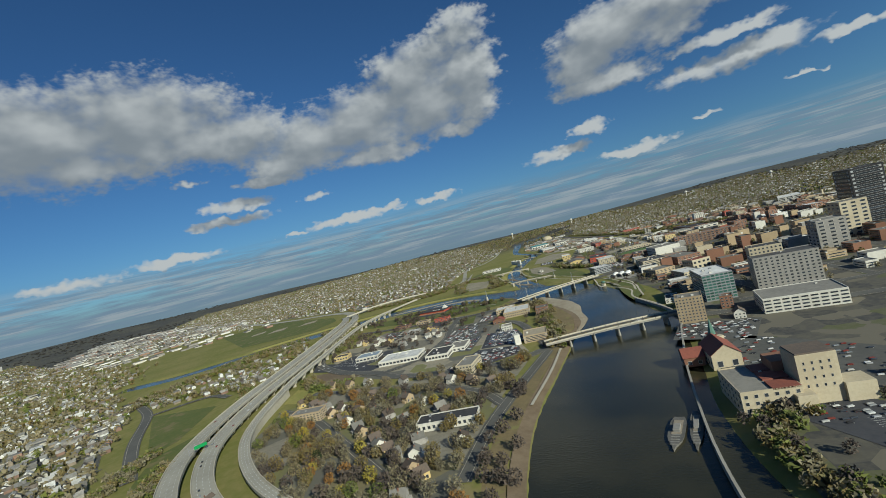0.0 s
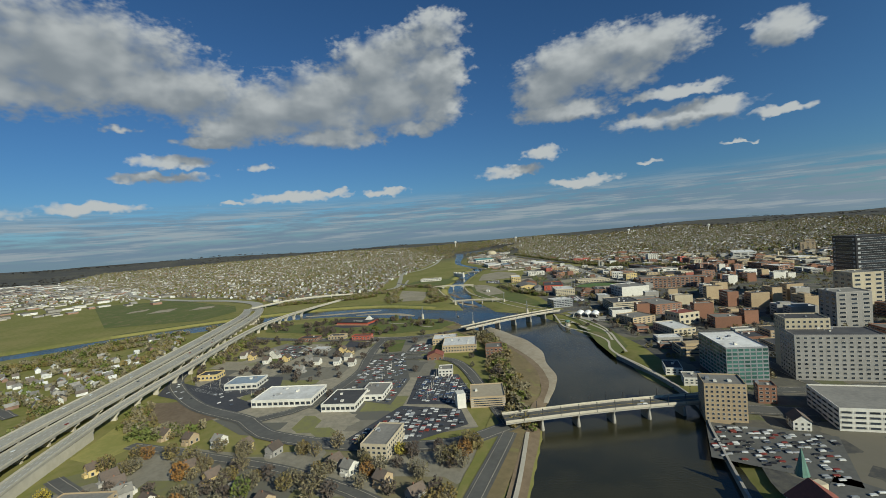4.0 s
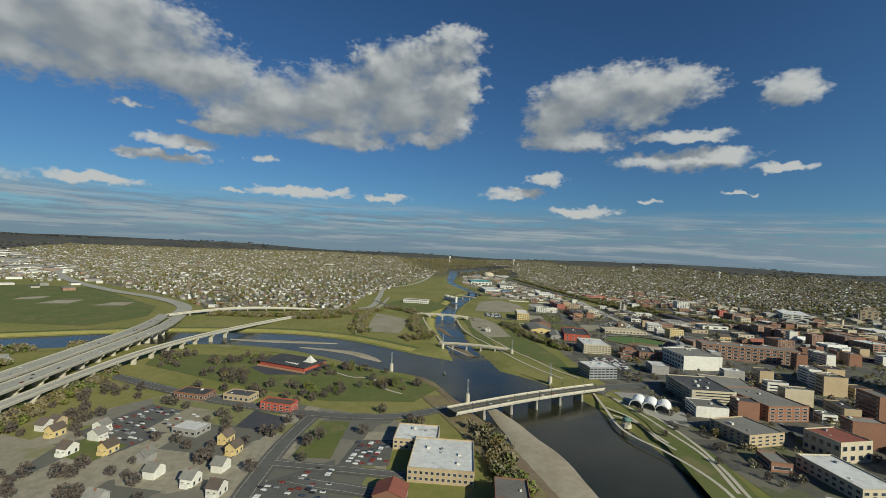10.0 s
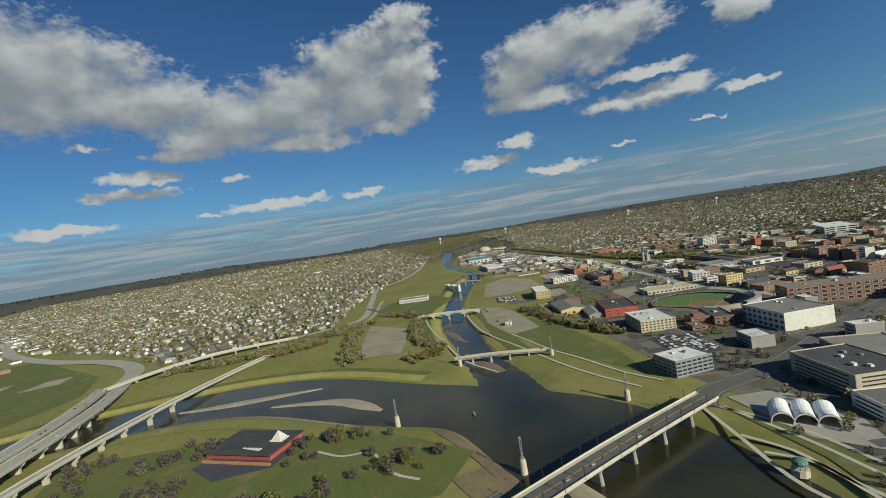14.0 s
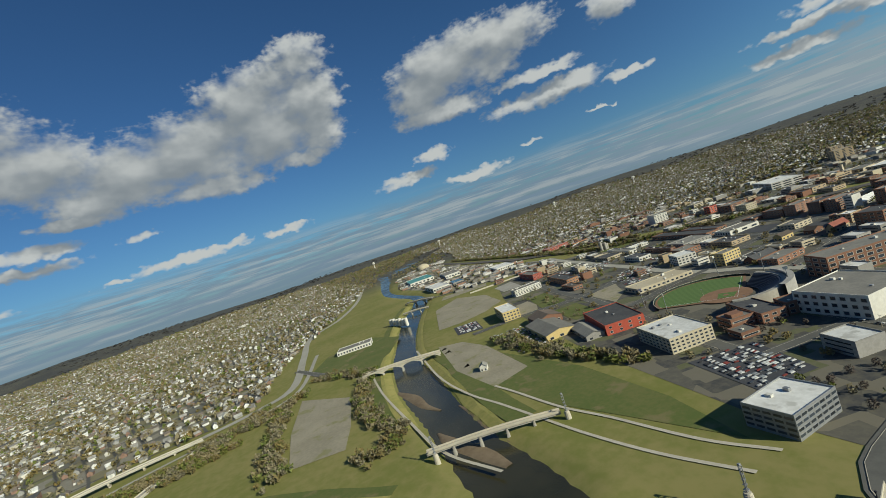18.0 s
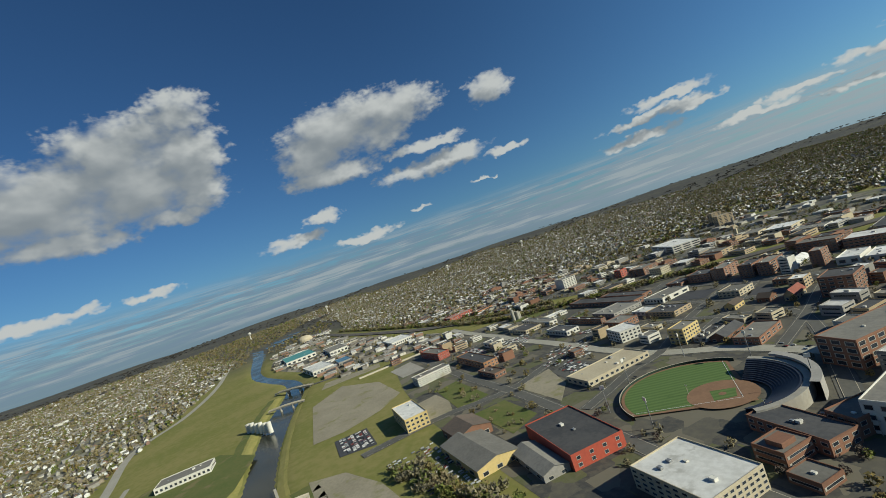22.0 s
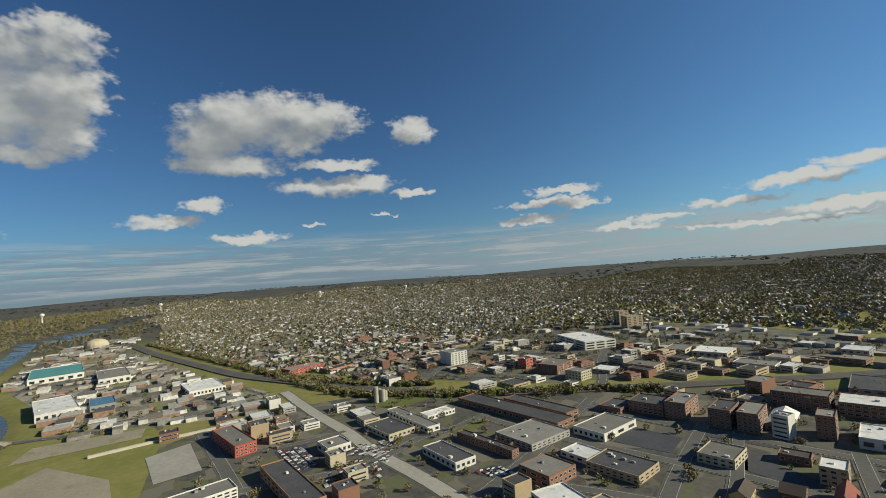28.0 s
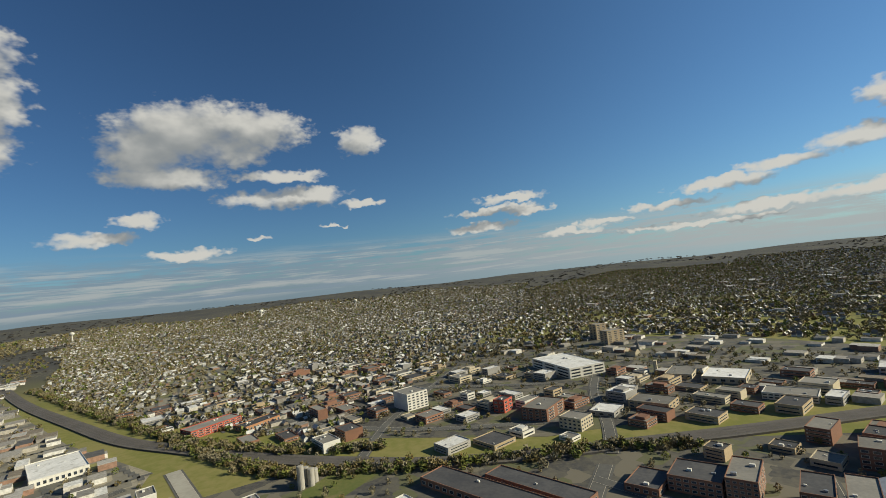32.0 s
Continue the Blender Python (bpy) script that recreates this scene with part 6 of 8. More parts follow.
def house_rows(ring, angle, street_gap, lot, keep, size=1.0):
    """House places along streets that cross a quarter, and the streets themselves."""
    cx, cy = np.mean([p[0] for p in ring]), np.mean([p[1] for p in ring])
    reach = max(math.hypot(p[0] - cx, p[1] - cy) for p in ring)
    n = int(reach / street_gap) + 1
    a = radians(angle)
    out = []
    for i in range(-n, n + 1):
        for side in (-1, 1):
            s = np.arange(-reach, reach, lot) + rs.uniform(-0.2, 0.2) * lot
            t = np.full(len(s), i * street_gap + side * street_gap * 0.24) + rs.normal(0, 0.7, len(s))
            x, y = cx + math.cos(a) * s - math.sin(a) * t, cy + math.sin(a) * s + math.cos(a) * t
            x, y = warp(x, y)
            out.append(np.stack([x + rs.normal(0, 1.3, len(x)), y + rs.normal(0, 1.3, len(x))], 1))
    p = np.concatenate(out)
    p = p[inside(ring, p[:, 0], p[:, 1])]
    p = p[allowed(p[:, 0], p[:, 1], 14)]
    clump = np.sin(p[:, 0] / 83 + 2 * np.sin(p[:, 1] / 140)) + np.cos(p[:, 1] / 71 + p[:, 0] / 190)
    p = p[rs.uniform(size=len(p)) < keep * np.clip(1.05 + 0.5 * clump, 0.25, 1.3)]
    m = len(p)
    return np.stack([p[:, 0], p[:, 1], hill(p[:, 0], p[:, 1]), a + rs.choice([0, math.pi / 2], m) + rs.normal(0, 0.04, m), size * rs.uniform(5.2, 8.5, m), size * rs.uniform(4.6, 6.2, m), size * rs.uniform(4.2, 6.2, m)], 1)


def split_far(ring, angle, near_gap=26, near_lot=8.5, keep=0.62, eye=(966, -334), reach=1500):
    rows = house_rows(ring, angle, near_gap, near_lot, keep)
    d = np.hypot(rows[:, 0] - eye[0], rows[:, 1] - eye[1])
    thin = rs.uniform(size=len(rows)) < np.clip(1.25 - d / reach * 0.42, 0.16, 1)
    rows = rows[thin & (np.hypot(rows[:, 0] - 800, rows[:, 1] + 250) < 4050 + 250 * np.sin(rows[:, 0] / 240 + rows[:, 1] / 310))]
    grow = np.clip(np.hypot(rows[:, 0] - eye[0], rows[:, 1] - eye[1]) / 2200, 1, 1.7)
    rows[:, 4:7] *= grow[:, None]
    return rows


homes = np.concatenate([split_far(NORTH_EAST, 12, keep=0.44), split_far(NORTH_WEST, 38, 24, 8, 0.6, (369, 151), 1500), split_far(SOUTH_EAST, -16, 27, 8.5, 0.66), split_far(SOUTH, -16, 27, 9, 0.36), split_far([(571, 245), (698, 224), (834, 227), (882, 283), (742, 399), (605, 402), (599, 310)], 38, 24, 9, 0.5, (369, 151), 1500), split_far(SOUTH_WEST, -16, 27, 9, 0.22), split_far(NORTH_FAR, 30, 30, 10, 0.34), split_far([(2257, 511), (2976, 1360), (1863, 1450), (1547, 628)], 20, 30, 11, 0.3)])
stuff("far_houses", HOUSE_WALL, HOUSE_WALL_F, homes, houses, "rows of small pale timber and brick houses", "houses")
stuff("far_house_roofs", HOUSE_ROOF, HOUSE_ROOF_F, homes, house_roofs, "grey and brown pitched roofs of the house rows", "roofs")


def scatter(ring, count, gap=14):
    xs0, ys0 = [p[0] for p in ring], [p[1] for p in ring]
    x, y = rs.uniform(min(xs0), max(xs0), count * 3), rs.uniform(min(ys0), max(ys0), count * 3)
    ok = inside(ring, x, y)
    ok[ok] &= allowed(x[ok], y[ok], gap)
    return x[ok][:count], y[ok][:count]


def shed_rows(ring, count, angle, lo, hi):
    x, y = scatter(ring, count, 22)
    m = len(x)
    grow = np.clip(np.hypot(x - 900, y + 300) / 1500, 0.8, 2.2)
    return np.stack([x, y, hill(x, y), np.full(m, radians(angle)), rs.uniform(lo, hi, m) * grow, rs.uniform(lo, hi * 0.8, m) * grow, rs.uniform(3, 6, m)], 1)


works = np.concatenate([shed_rows(EAST_WORKS, 210, -18, 12, 34), shed_rows(NORTH_WORKS, 520, 40, 16, 44), shed_rows(SOUTH_EAST, 160, -16, 14, 30), shed_rows(SOUTH, 110, -18, 14, 34), shed_rows(NORTH_EAST, 520, 12, 12, 30), shed_rows(NORTH_FAR, 260, 30, 16, 40), shed_rows([(1744, 301), (2467, 486), (2803, 1060), (2025, 1234), (1509, 574)], 160, 30, 16, 42),
                        shed_rows([(1383, -737), (1750, -709), (1869, -1020), (1539, -1118)], 90, -18, 10, 22), shed_rows([(591, -915), (1016, -955), (1491, -1194), (1234, -1346), (862, -1247)], 90, -18, 14, 30), shed_rows([(554, 389), (804, 448), (458, 532), (327, 451)], 30, 38, 12, 26), shed_rows([(1509, -435), (1544, -584), (1424, -571)], 14, -18, 10, 20)])
works = works[np.hypot(works[:, 0] - 800, works[:, 1] + 250) < 4100]
stuff("far_sheds", SHED, SHED_F, works, sheds, "low industrial sheds and shops in the distance", "buildings")
stuff("far_shed_roofs", SHED_ROOF, SHED_ROOF_F, works, shed_roofs, "flat white and grey roofs of industrial sheds", "roofs")

# streets between the far houses
def street_strips(ring, angle, gap, width):
    cx, cy = np.mean([p[0] for p in ring]), np.mean([p[1] for p in ring])
    reach = max(math.hypot(p[0] - cx, p[1] - cy) for p in ring)
    a = radians(angle)
    rows = []
    for turn, g in ((0, gap), (math.pi / 2, gap * 3)):
        n = int(reach / g) + 1
        for i in range(-n, n + 1):
            s = np.arange(-reach, reach, 10.0)
            t = np.full(len(s), i * g)
            b = a + turn
            x, y = warp(cx + math.cos(b) * s - math.sin(b) * t, cy + math.sin(b) * s + math.cos(b) * t)
            ok = inside(ring, x, y)
            ok[ok] &= allowed(x[ok], y[ok], 14)
            ok &= np.hypot(x - 900, y + 300) < 2200
            rows.append(np.stack([x[ok], y[ok], hill(x[ok], y[ok]) + 0.35 + 0.12 * (turn > 0), np.full(ok.sum(), b), np.full(ok.sum(), 11.5), np.full(ok.sum(), width), np.ones(ok.sum())], 1))
    return np.concatenate(rows)


strips = np.concatenate([street_strips(NORTH_EAST, 12, 26, 3.4), street_strips(NORTH_WEST, 38, 24, 3.4), street_strips(SOUTH_EAST, -16, 27, 3.6), street_strips(EAST_WORKS, -18, 60, 5)])
stuff("far_streets", [(-.5, -.5, 0), (.5, -.5, 0), (.5, .5, 0), (-.5, .5, 0)], [(0, 1, 2, 3)], strips, OLD_ASPHALT, "narrow grey residential streets", "streets")

# ---- far trees ----
def tree_rows(x, y, lo, hi):
    m = len(x)
    grow = np.clip(np.hypot(x - 800, y + 200) / 2300, 1, 1.7)
    w = rs.uniform(lo, hi, m) * grow
    return np.stack([x, y, hill(x, y), rs.uniform(0, 6.3, m), w, w, w * rs.uniform(0.8, 1.15, m)], 1)


def near_homes(rows, share):
    pick = rows[rs.uniform(size=len(rows)) < share]
    return pick[:, 0] + rs.normal(0, 5.5, len(pick)), pick[:, 1] + rs.normal(0, 5.5, len(pick))


def filtered(x, y, gap=3):
    ok = allowed(x, y, gap)
    return x[ok], y[ok]


FORMS = [crown_form(i, 17, 0.78) for i in range(3)]
for mat, share, label, k in ((BARE, 0.62, "bare grey-brown trees between the houses", 0), (BROWN_LEAF, 0.25, "brown-leaved trees between the houses", 1), (GREEN_LEAF, 0.14, "dull green trees between the houses", 2)):
    x, y = filtered(*near_homes(homes, share))
    nx0, ny0 = scatter(NORTH_EAST, int(7500 * share), 6)
    sx, sy = scatter(SOUTH, int(11000 * share))
    bx, by = scatter(SOUTH_EAST, int(6500 * share))
    cx, cy = scatter([(2399, -326), (4491, -438), (4735, -1327), (2876, -943), (2591, -815)], int(2600 * share))
    ex, ey = scatter(EAST_WORKS, int(420 * share))
    tx, ty = scatter([(415, -245), (798, -311), (1153, -384), (1389, -478), (1403, -576), (1316, -694), (1086, -825), (774, -935), (306, -612)], int(900 * share), 8)
    fx, fy = scatter([(1383, -737), (1750, -709), (1869, -1020), (1555, -1247), (852, -1181), (1065, -920)], int(1300 * share))
    gx, gy = scatter(NORTH_FAR, int(6000 * share))
    hx, hy = scatter(SOUTH_WEST, int(6500 * share))
    dx, dy = scatter([(158, 353), (683, 484), (1154, 694), (1783, 1439), (-43.1, 1543), (-200, 2400)], int(2600 * share))
    rows = tree_rows(np.concatenate([x, nx0, sx, bx, cx, dx, gx, hx]), np.concatenate([y, ny0, sy, by, cy, dy, gy, hy]), 4.0, 8.0)
    rows = rows[np.hypot(rows[:, 0] - 800, rows[:, 1] + 250) < 4150 + 250 * np.sin(rows[:, 0] / 240 + rows[:, 1] / 310)]
    stuff("far_trees", *FORMS[k], rows, mat, label, "trees")
    stuff("street_trees", *crown_form(90 + k, 64, 0.36), tree_rows(np.concatenate([ex, tx, fx]), np.concatenate([ey, ty, fy]), 3.0, 6.0), mat, "small autumn trees along town streets and yards", "trees")

# belts of wood along the railway, levees and horizon
BELTS = (
    [(1560, -676), (1386, -669), (1322, -694), (1211, -754), (1147, -799), (1086, -825)],
    [(2299, -749), (1728, -697), (1532, -686), (1395, -713), (1326, -745)],
    [(1177, 9.7), (1172, -51.1), (1214, -99.7)],
    [(1000, -64), (1090, -66), (1165, -76)],
    [(1192, -175), (1089, -147), (1003, -149)],
    [(1131, 155), (1121, 89.1), (1138, 28.3)],
    [(669, 450), (815, 370), (870, 313), (877, 254)],
    [(811, 235), (823, 287), (766, 359), (592, 449)],
    [(1092, -301), (990, -303), (943, -311), (902, -318)],
    [(217, -159), (180, -122), (137, -120)],
    [(1213, -51.6), (1171, -24.8), (1129, 28.7), (1118, 106)],
    [(968, -121), (959, -141), (992, -157)],
    [(1254, -121), (1225, -149), (1189, -164)],
    [(1136, -15), (1131, 45.8), (1132, 106), (1122, 156)],
    [(1108, 29.7), (1128, -32.2)],
    [(266, 246), (329, 262), (404, 266)],
    [(362, 227), (307, 220), (257, 196), (209, 154)],
    [(670, 145), (733, 146), (806, 141)],
    [(641, 220), (731, 239), (827, 242)],
    [(500, 226), (571, 245), (607, 295), (629, 363), (667, 426)],
    [(671, 241), (725, 291), (757, 338), (834, 336)],
    [(806, 204), (873, 207), (915, 228)],
    [(412, -96.4), (455, -109), (514, -118), (582, -136), (666, -143)],
    [(540, 166), (487, 140), (475, 108)],
)
bx, by = [], []
for row in BELTS:
    for p in smooth_line(row, 2.6):
        for _ in range(3):
            bx.append(p.x + rs.normal(0, 4.5))
            by.append(p.y + rs.normal(0, 4.5))
bx, by = np.array(bx), np.array(by)
ok = bank_distance(bx, by) > 4
bx, by = bx[ok], by[ok]
pick = rs.uniform(size=len(bx))
for mat, lo, hi, k in ((BARE, 0, 0.5, 0), (BROWN_LEAF, 0.5, 0.72, 1), (GREEN_LEAF, 0.72, 1, 2)):
    sel = (pick >= lo) & (pick < hi)
    stuff("tree_belt", *crown_form(20 + k, 44, 0.46), tree_rows(bx[sel], by[sel], 3.8, 7.2), mat, "belt of scrubby autumn trees along tracks and levees", "trees")
# dark woods on the horizon
ang = rs.uniform(-2.4, 1.4, 9000)
far = rs.uniform(2300, 5600, 9000)
wx, wy = 500 + np.cos(ang) * far, -150 + np.sin(ang) * far
wood = (np.sin(wx / 260 + np.sin(wy / 310)) + np.cos(wy / 230 + wx / 700)) > -0.2
low_woods = tree_rows(wx[wood], wy[wood], 7, 13)
low_woods[:, 6] *= 0.42
stuff("far_woods", *FORMS[1], low_woods, leaf_material("dark_woods", (0.05, 0.05, 0.05), (0.075, 0.07, 0.062)), "dark bare woods on the far hills", "woods")

# ---- single trees near the path ----
def trunk_mesh(seed, limbs=6):
    r = random.Random(seed)
    bm = bmesh.new()

    def limb(a, b, ra, rb):
        d = (b - a).normalized()
        side = d.orthogonal().normalized()
        up = d.cross(side)
        rings = [[bm.verts.new(c + (side * math.cos(t) + up * math.sin(t)) * rad) for t in (0, 1.26, 2.51, 3.77, 5.03)] for c, rad in ((a, ra), (b, rb))]
        for i in range(5):
            bm.faces.new((rings[0][i], rings[0][(i + 1) % 5], rings[1][(i + 1) % 5], rings[1][i]))

    fork = Vector((r.uniform(-.03, .03), r.uniform(-.03, .03), 0.36))
    limb(Vector((0, 0, -0.06)), fork, 0.045, 0.032)
    for i in range(limbs):
        t = i * 6.28 / limbs + r.uniform(-.4, .4)
        end = fork + Vector((math.cos(t) * r.uniform(.2, .4), math.sin(t) * r.uniform(.2, .4), r.uniform(.25, .55)))
        limb(fork - Vector((0, 0, r.uniform(0, .12))), end, 0.022, 0.008)
        for _ in range(2):
            limb(end.lerp(fork, 0.4), end + Vector((r.uniform(-.16, .16), r.uniform(-.16, .16), r.uniform(.02, .15))), 0.011, 0.004)
    me = bpy.data.meshes.new("trunk")
    bm.to_mesh(me)
    bm.free()
    me.materials.append(BARK)
    return me


def crown_mesh(seed, tris, size, mat, tall=1.0):
    v, f = crown_form(seed, tris, size)
    v = v * (1, 1, tall) + (0, 0, 0.02)
    me = bpy.data.meshes.new("crown")
    me.from_pydata([tuple(q) for q in v], [], f)
    me.materials.append(mat)
    return me


KINDS = []
for i, (mat, tris, size, label) in enumerate(((BARE, 300, 0.155, "bare grey-brown deciduous tree"), (BARE, 260, 0.14, "bare twiggy deciduous tree in autumn"), (BROWN_LEAF, 300, 0.17, "tree with withered brown leaves"), (GREEN_LEAF, 320, 0.18, "tree with dull green leaves"), (ORANGE_LEAF, 320, 0.17, "tree with orange autumn leaves"), (YELLOW_LEAF, 300, 0.17, "tree with yellow autumn leaves"), (RED_LEAF, 320, 0.17, "tree with rust-red leaves"), (DARK_PINE, 340, 0.17, "dark green evergreen tree"))):
    tree = tagged(new("tree"), label, "tree", "trees")
    for name, me in (("trunk", trunk_mesh(i)), ("crown", crown_mesh(40 + i, tris, size, mat, 1.35 if mat is DARK_PINE else 1.0))):
        ob = new(name, me)
        ob.parent = tree
    tree.matrix_world = Matrix.Translation((252 + 6 * i, 96, -0.2)) @ Matrix.Diagonal((6, 6, 6.5, 1))
    KINDS.append(tree)

tree_count = [0]
MORE = {}


def plant(x, y, kinds, lo=5.0, hi=8.5):
    if not free(x, y) or float(bank_distance(np.array([x]), np.array([y]))[0]) < 4:
        return
    kind, s = rnd.choice(kinds), rnd.uniform(lo, hi)
    if tree_count[0] > 280:
        MORE.setdefault(kind, []).append((x, y, 0, rnd.uniform(0, 6), s, s, s))
        tree_count[0] += 1
        return
    k = KINDS[kind]
    t = copy_thing(k, Matrix.Identity(4))
    t.matrix_basis = pose(x, y, 0, 0, 0, rnd.uniform(0, 360)) @ Matrix.Diagonal((s, s, s * rnd.uniform(0.85, 1.15), 1))
    tree_count[0] += 1


HOOD = [(173, 11.9), (235, 0.7), (304, -19.6), (405, -73.9), (417, -7.3), (428, 56.5), (456, 108), (433, 162), (363, 168), (304, 142), (235, 99.1), (179, 52.9)]
# ---- houses of the near quarter ----
house_looks = [(WHITE_WALL, ROOF_BROWN, "white timber house with brown roof"), (GREY_WALL, ROOF_BROWN, "grey house with dark shingle roof"), (TAN, ROOF_BROWN, "tan brick house with brown roof"), (GREY_WALL, ROOF_GREY, "grey timber house with pale grey roof"), (WHITE_WALL, ROOF_GREY, "white house with grey roof"), (YELLOW_WALL, ROOF_BROWN, "cream house with shingle roof")]
HOUSES = []
for i, (wall, roof, label) in enumerate(house_looks):
    ob = gabled("house", label, (200 + 14 * i, 160), -18, 6.2, 7.6, 4.2, 2.6, wall, roof, 1, (2, 2), ("near", "right"), "house", "v" if i % 2 else "u", group="houses near the levee")
    slab_part("chimney", ob, 3.2, -2.6, 4.5, 3.9, -1.9, 7.6, BRICK)
    slab_part("porch", ob, -1.6, -5.2, -0.4, 0, -1.0, 1.9, wall)
    HOUSES.append(ob)
house_total = 0
for row, gap in (([(223, 5.3), (294, -27.4), (406, -93.7)], 12), ([(305, -30.1), (351, -14.4), (397, 29.7), (433, 82.6), (468, 140)], 11), ([(235, 42), (318, 84.7), (394, 126), (433, 162)], 11), ([(193, 30.7), (281, 16.8), (347, 40.1), (410, 100)], 11)):
    line = smooth_line(row, 10.5)
    for q, s in zip(line, sides(line)):
        for side in (1, -1):
            p = q + s * side * rnd.uniform(9, 11)
            if clear((p.x, p.y), -18, 6, 7, 0.5) and rnd.random() < 0.9 and house_total < 95:
                copy_thing(rnd.choice(HOUSES), pose(p.x, p.y, 0, 0, 0, math.degrees(math.atan2(s.y, s.x)) + (180 if side < 0 else 0)))
                mark(p.x + 2, p.y - 2, 4)
                house_total += 1
for x, y in ((172, -203), (154, -223), (142, -205), (127, -199), (179, -223), (114, -230), (621, 34.6), (638, 45.4), (607, 23.3), (645, 96.2), (670, 116), (684, 123), (645, 76.8), (591, 50.1), (704, 176), (662, 164), (676, 172), (625, 5), (640, 12), (597, 9), (684, 118), (661, 84), (674, 88), (655, 20)):
    copy_thing(rnd.choice(HOUSES), pose(x, y, 0, 0, 0, rnd.choice((-20, 70, 160))))
    mark(x + 2, y - 2, 5)
for _ in range(1000):
    x, y = rnd.uniform(151, 468), rnd.uniform(-68, 156)
    if bool(inside(HOOD, np.array([x]), np.array([y]))[0]) and tree_count[0] < 250:
        plant(x, y, (0, 0, 0, 0, 0, 0, 0, 1, 1, 1, 1, 1, 1, 2, 2, 2, 2, 2, 3, 4, 5), 6.0, 10)
park = [(877, 137), (864, 53), (836, -33.3), (809, -83.2), (753, -111), (725, -38.1), (775, 49.6), (831, 130)]
for _ in range(700):
    x, y = rnd.uniform(666, 904), rnd.uniform(-116, 146)
    if bool(inside(park, np.array([x]), np.array([y]))[0]) and tree_count[0] < 370 and noise.noise(Vector((x * 0.03, y * 0.03, 0))) > -0.08:
        plant(x, y, (0, 1, 2, 3, 3, 3), 4, 7.5)
for _ in range(70):
    plant(rnd.uniform(499, 762), rnd.uniform(-117, 162), (0, 1, 2, 2, 3, 3, 5), 4, 7)
    if tree_count[0] > 470:
        break
for _ in range(120):
    plant(rnd.uniform(569, 764), rnd.uniform(-38.9, 156), (0, 0, 1, 2, 2, 3, 3, 5), 4.5, 8)
for _ in range(160):
    plant(rnd.uniform(155, 409), rnd.uniform(-57, 133), (0, 0, 0, 1, 1, 1, 2, 2, 4), 6, 9)
for x, y in ((521, -117), (512, -111), (505, -114), (582, -136), (553, -129)):
    plant(x, y, (6, 2, 0), 6, 8)
for _ in range(340):
    q = town + ga * rnd.uniform(-150, 300) + gr * rnd.uniform(-30, 260)
    plant(q.x, q.y, (0, 2, 3, 7), 3, 5.5)
    if tree_count[0] > 900:
        break
for _ in range(120):
    plant(rnd.uniform(57.2, 228), rnd.uniform(-259, -112), (0, 1, 2, 2, 3), 5, 8)
for kind, rows in MORE.items():
    mat = KINDS[kind].children[1].data.materials[0]
    stuff("tree_group", *crown_form(70 + kind, 130, 0.26), rows, mat, "scattered autumn trees along streets and lawns", "trees")

# ---- ballpark ----
HOME, AXIS = Vector((920, -442, 0)), radians(-13)


def fan(name, radius_pole, radius_mid, half, z, mat, label, category, parent, back=0.0, n=24):
    """A field that opens from home plate, deeper in the middle."""
    bm = bmesh.new()
    ring = []
    for i in range(n + 1):
        t = -half + 2 * half * i / n
        r = radius_pole + (radius_mid - radius_pole) * math.cos(t / half * math.pi / 2)
        ring.append((HOME.x + r * math.cos(AXIS + t), HOME.y + r * math.sin(AXIS + t)))
    start = HOME - Vector((math.cos(AXIS), math.sin(AXIS), 0)) * back
    ring.append((start.x, start.y))
    bm.faces.new([bm.verts.new((x, y, z)) for x, y in ring])
    bmesh.ops.triangulate(bm, faces=bm.faces[:])
    mark_ring(ring)
    ob = part(name, bm, mat, parent)
    return ob


ballpark = tagged(new("baseball_field"), "striped green baseball field with brown infield dirt", "field")
DIRT = material("infield_dirt", (0.25, 0.145, 0.085), (0.20, 0.115, 0.068), 0.6, 0.1, 0.95)
m = bpy.data.materials.new("striped_turf")
m.use_nodes = True
n = Nodes(m.node_tree)
at = n.add("ShaderNodeNewGeometry").outputs["Position"]
wave = n.add("ShaderNodeTexWave", bands_direction="X", wave_profile="SIN")
turn = n.add("ShaderNodeVectorRotate", rotation_type="Z_AXIS")
n.link(at, turn.inputs["Vector"])
turn.inputs["Angle"].default_value = 0.9
n.link(turn.outputs[0], wave.inputs["Vector"])
wave.inputs["Scale"].default_value = 0.075
shader = n.add("ShaderNodeBsdfPrincipled")
n.link(n.mix(n.span(wave.outputs["Fac"], 0.4, 0.6), n.mix(n.noise(at, 0.3), (0.06, 0.115, 0.022), (0.075, 0.13, 0.03)), n.mix(n.noise(at, 0.3), (0.09, 0.15, 0.032), (0.105, 0.165, 0.042))), shader.inputs["Base Color"])
shader.inputs["Roughness"].default_value = 0.95
n.link(shader.outputs[0], n.add("ShaderNodeOutputMaterial").inputs[0])
TURF = m
fan("warning_track", 61, 79, radians(48), 0.42, DIRT, "", "", ballpark, 9)
fan("outfield", 59.5, 77, radians(46.5), 0.47, TURF, "", "", ballpark, 2)
ballpark.location.z = 0.55
mound = HOME + Vector((math.cos(AXIS), math.sin(AXIS), 0)) * 13


def disc(name, c, r, z, mat, parent, n=28, squash=1.0):
    bm = bmesh.new()
    bm.faces.new([bm.verts.new((c.x + r * math.cos(6.2832 * i / n), c.y + r * squash * math.sin(6.2832 * i / n), z)) for i in range(n)])
    return part(name, bm, mat, parent)


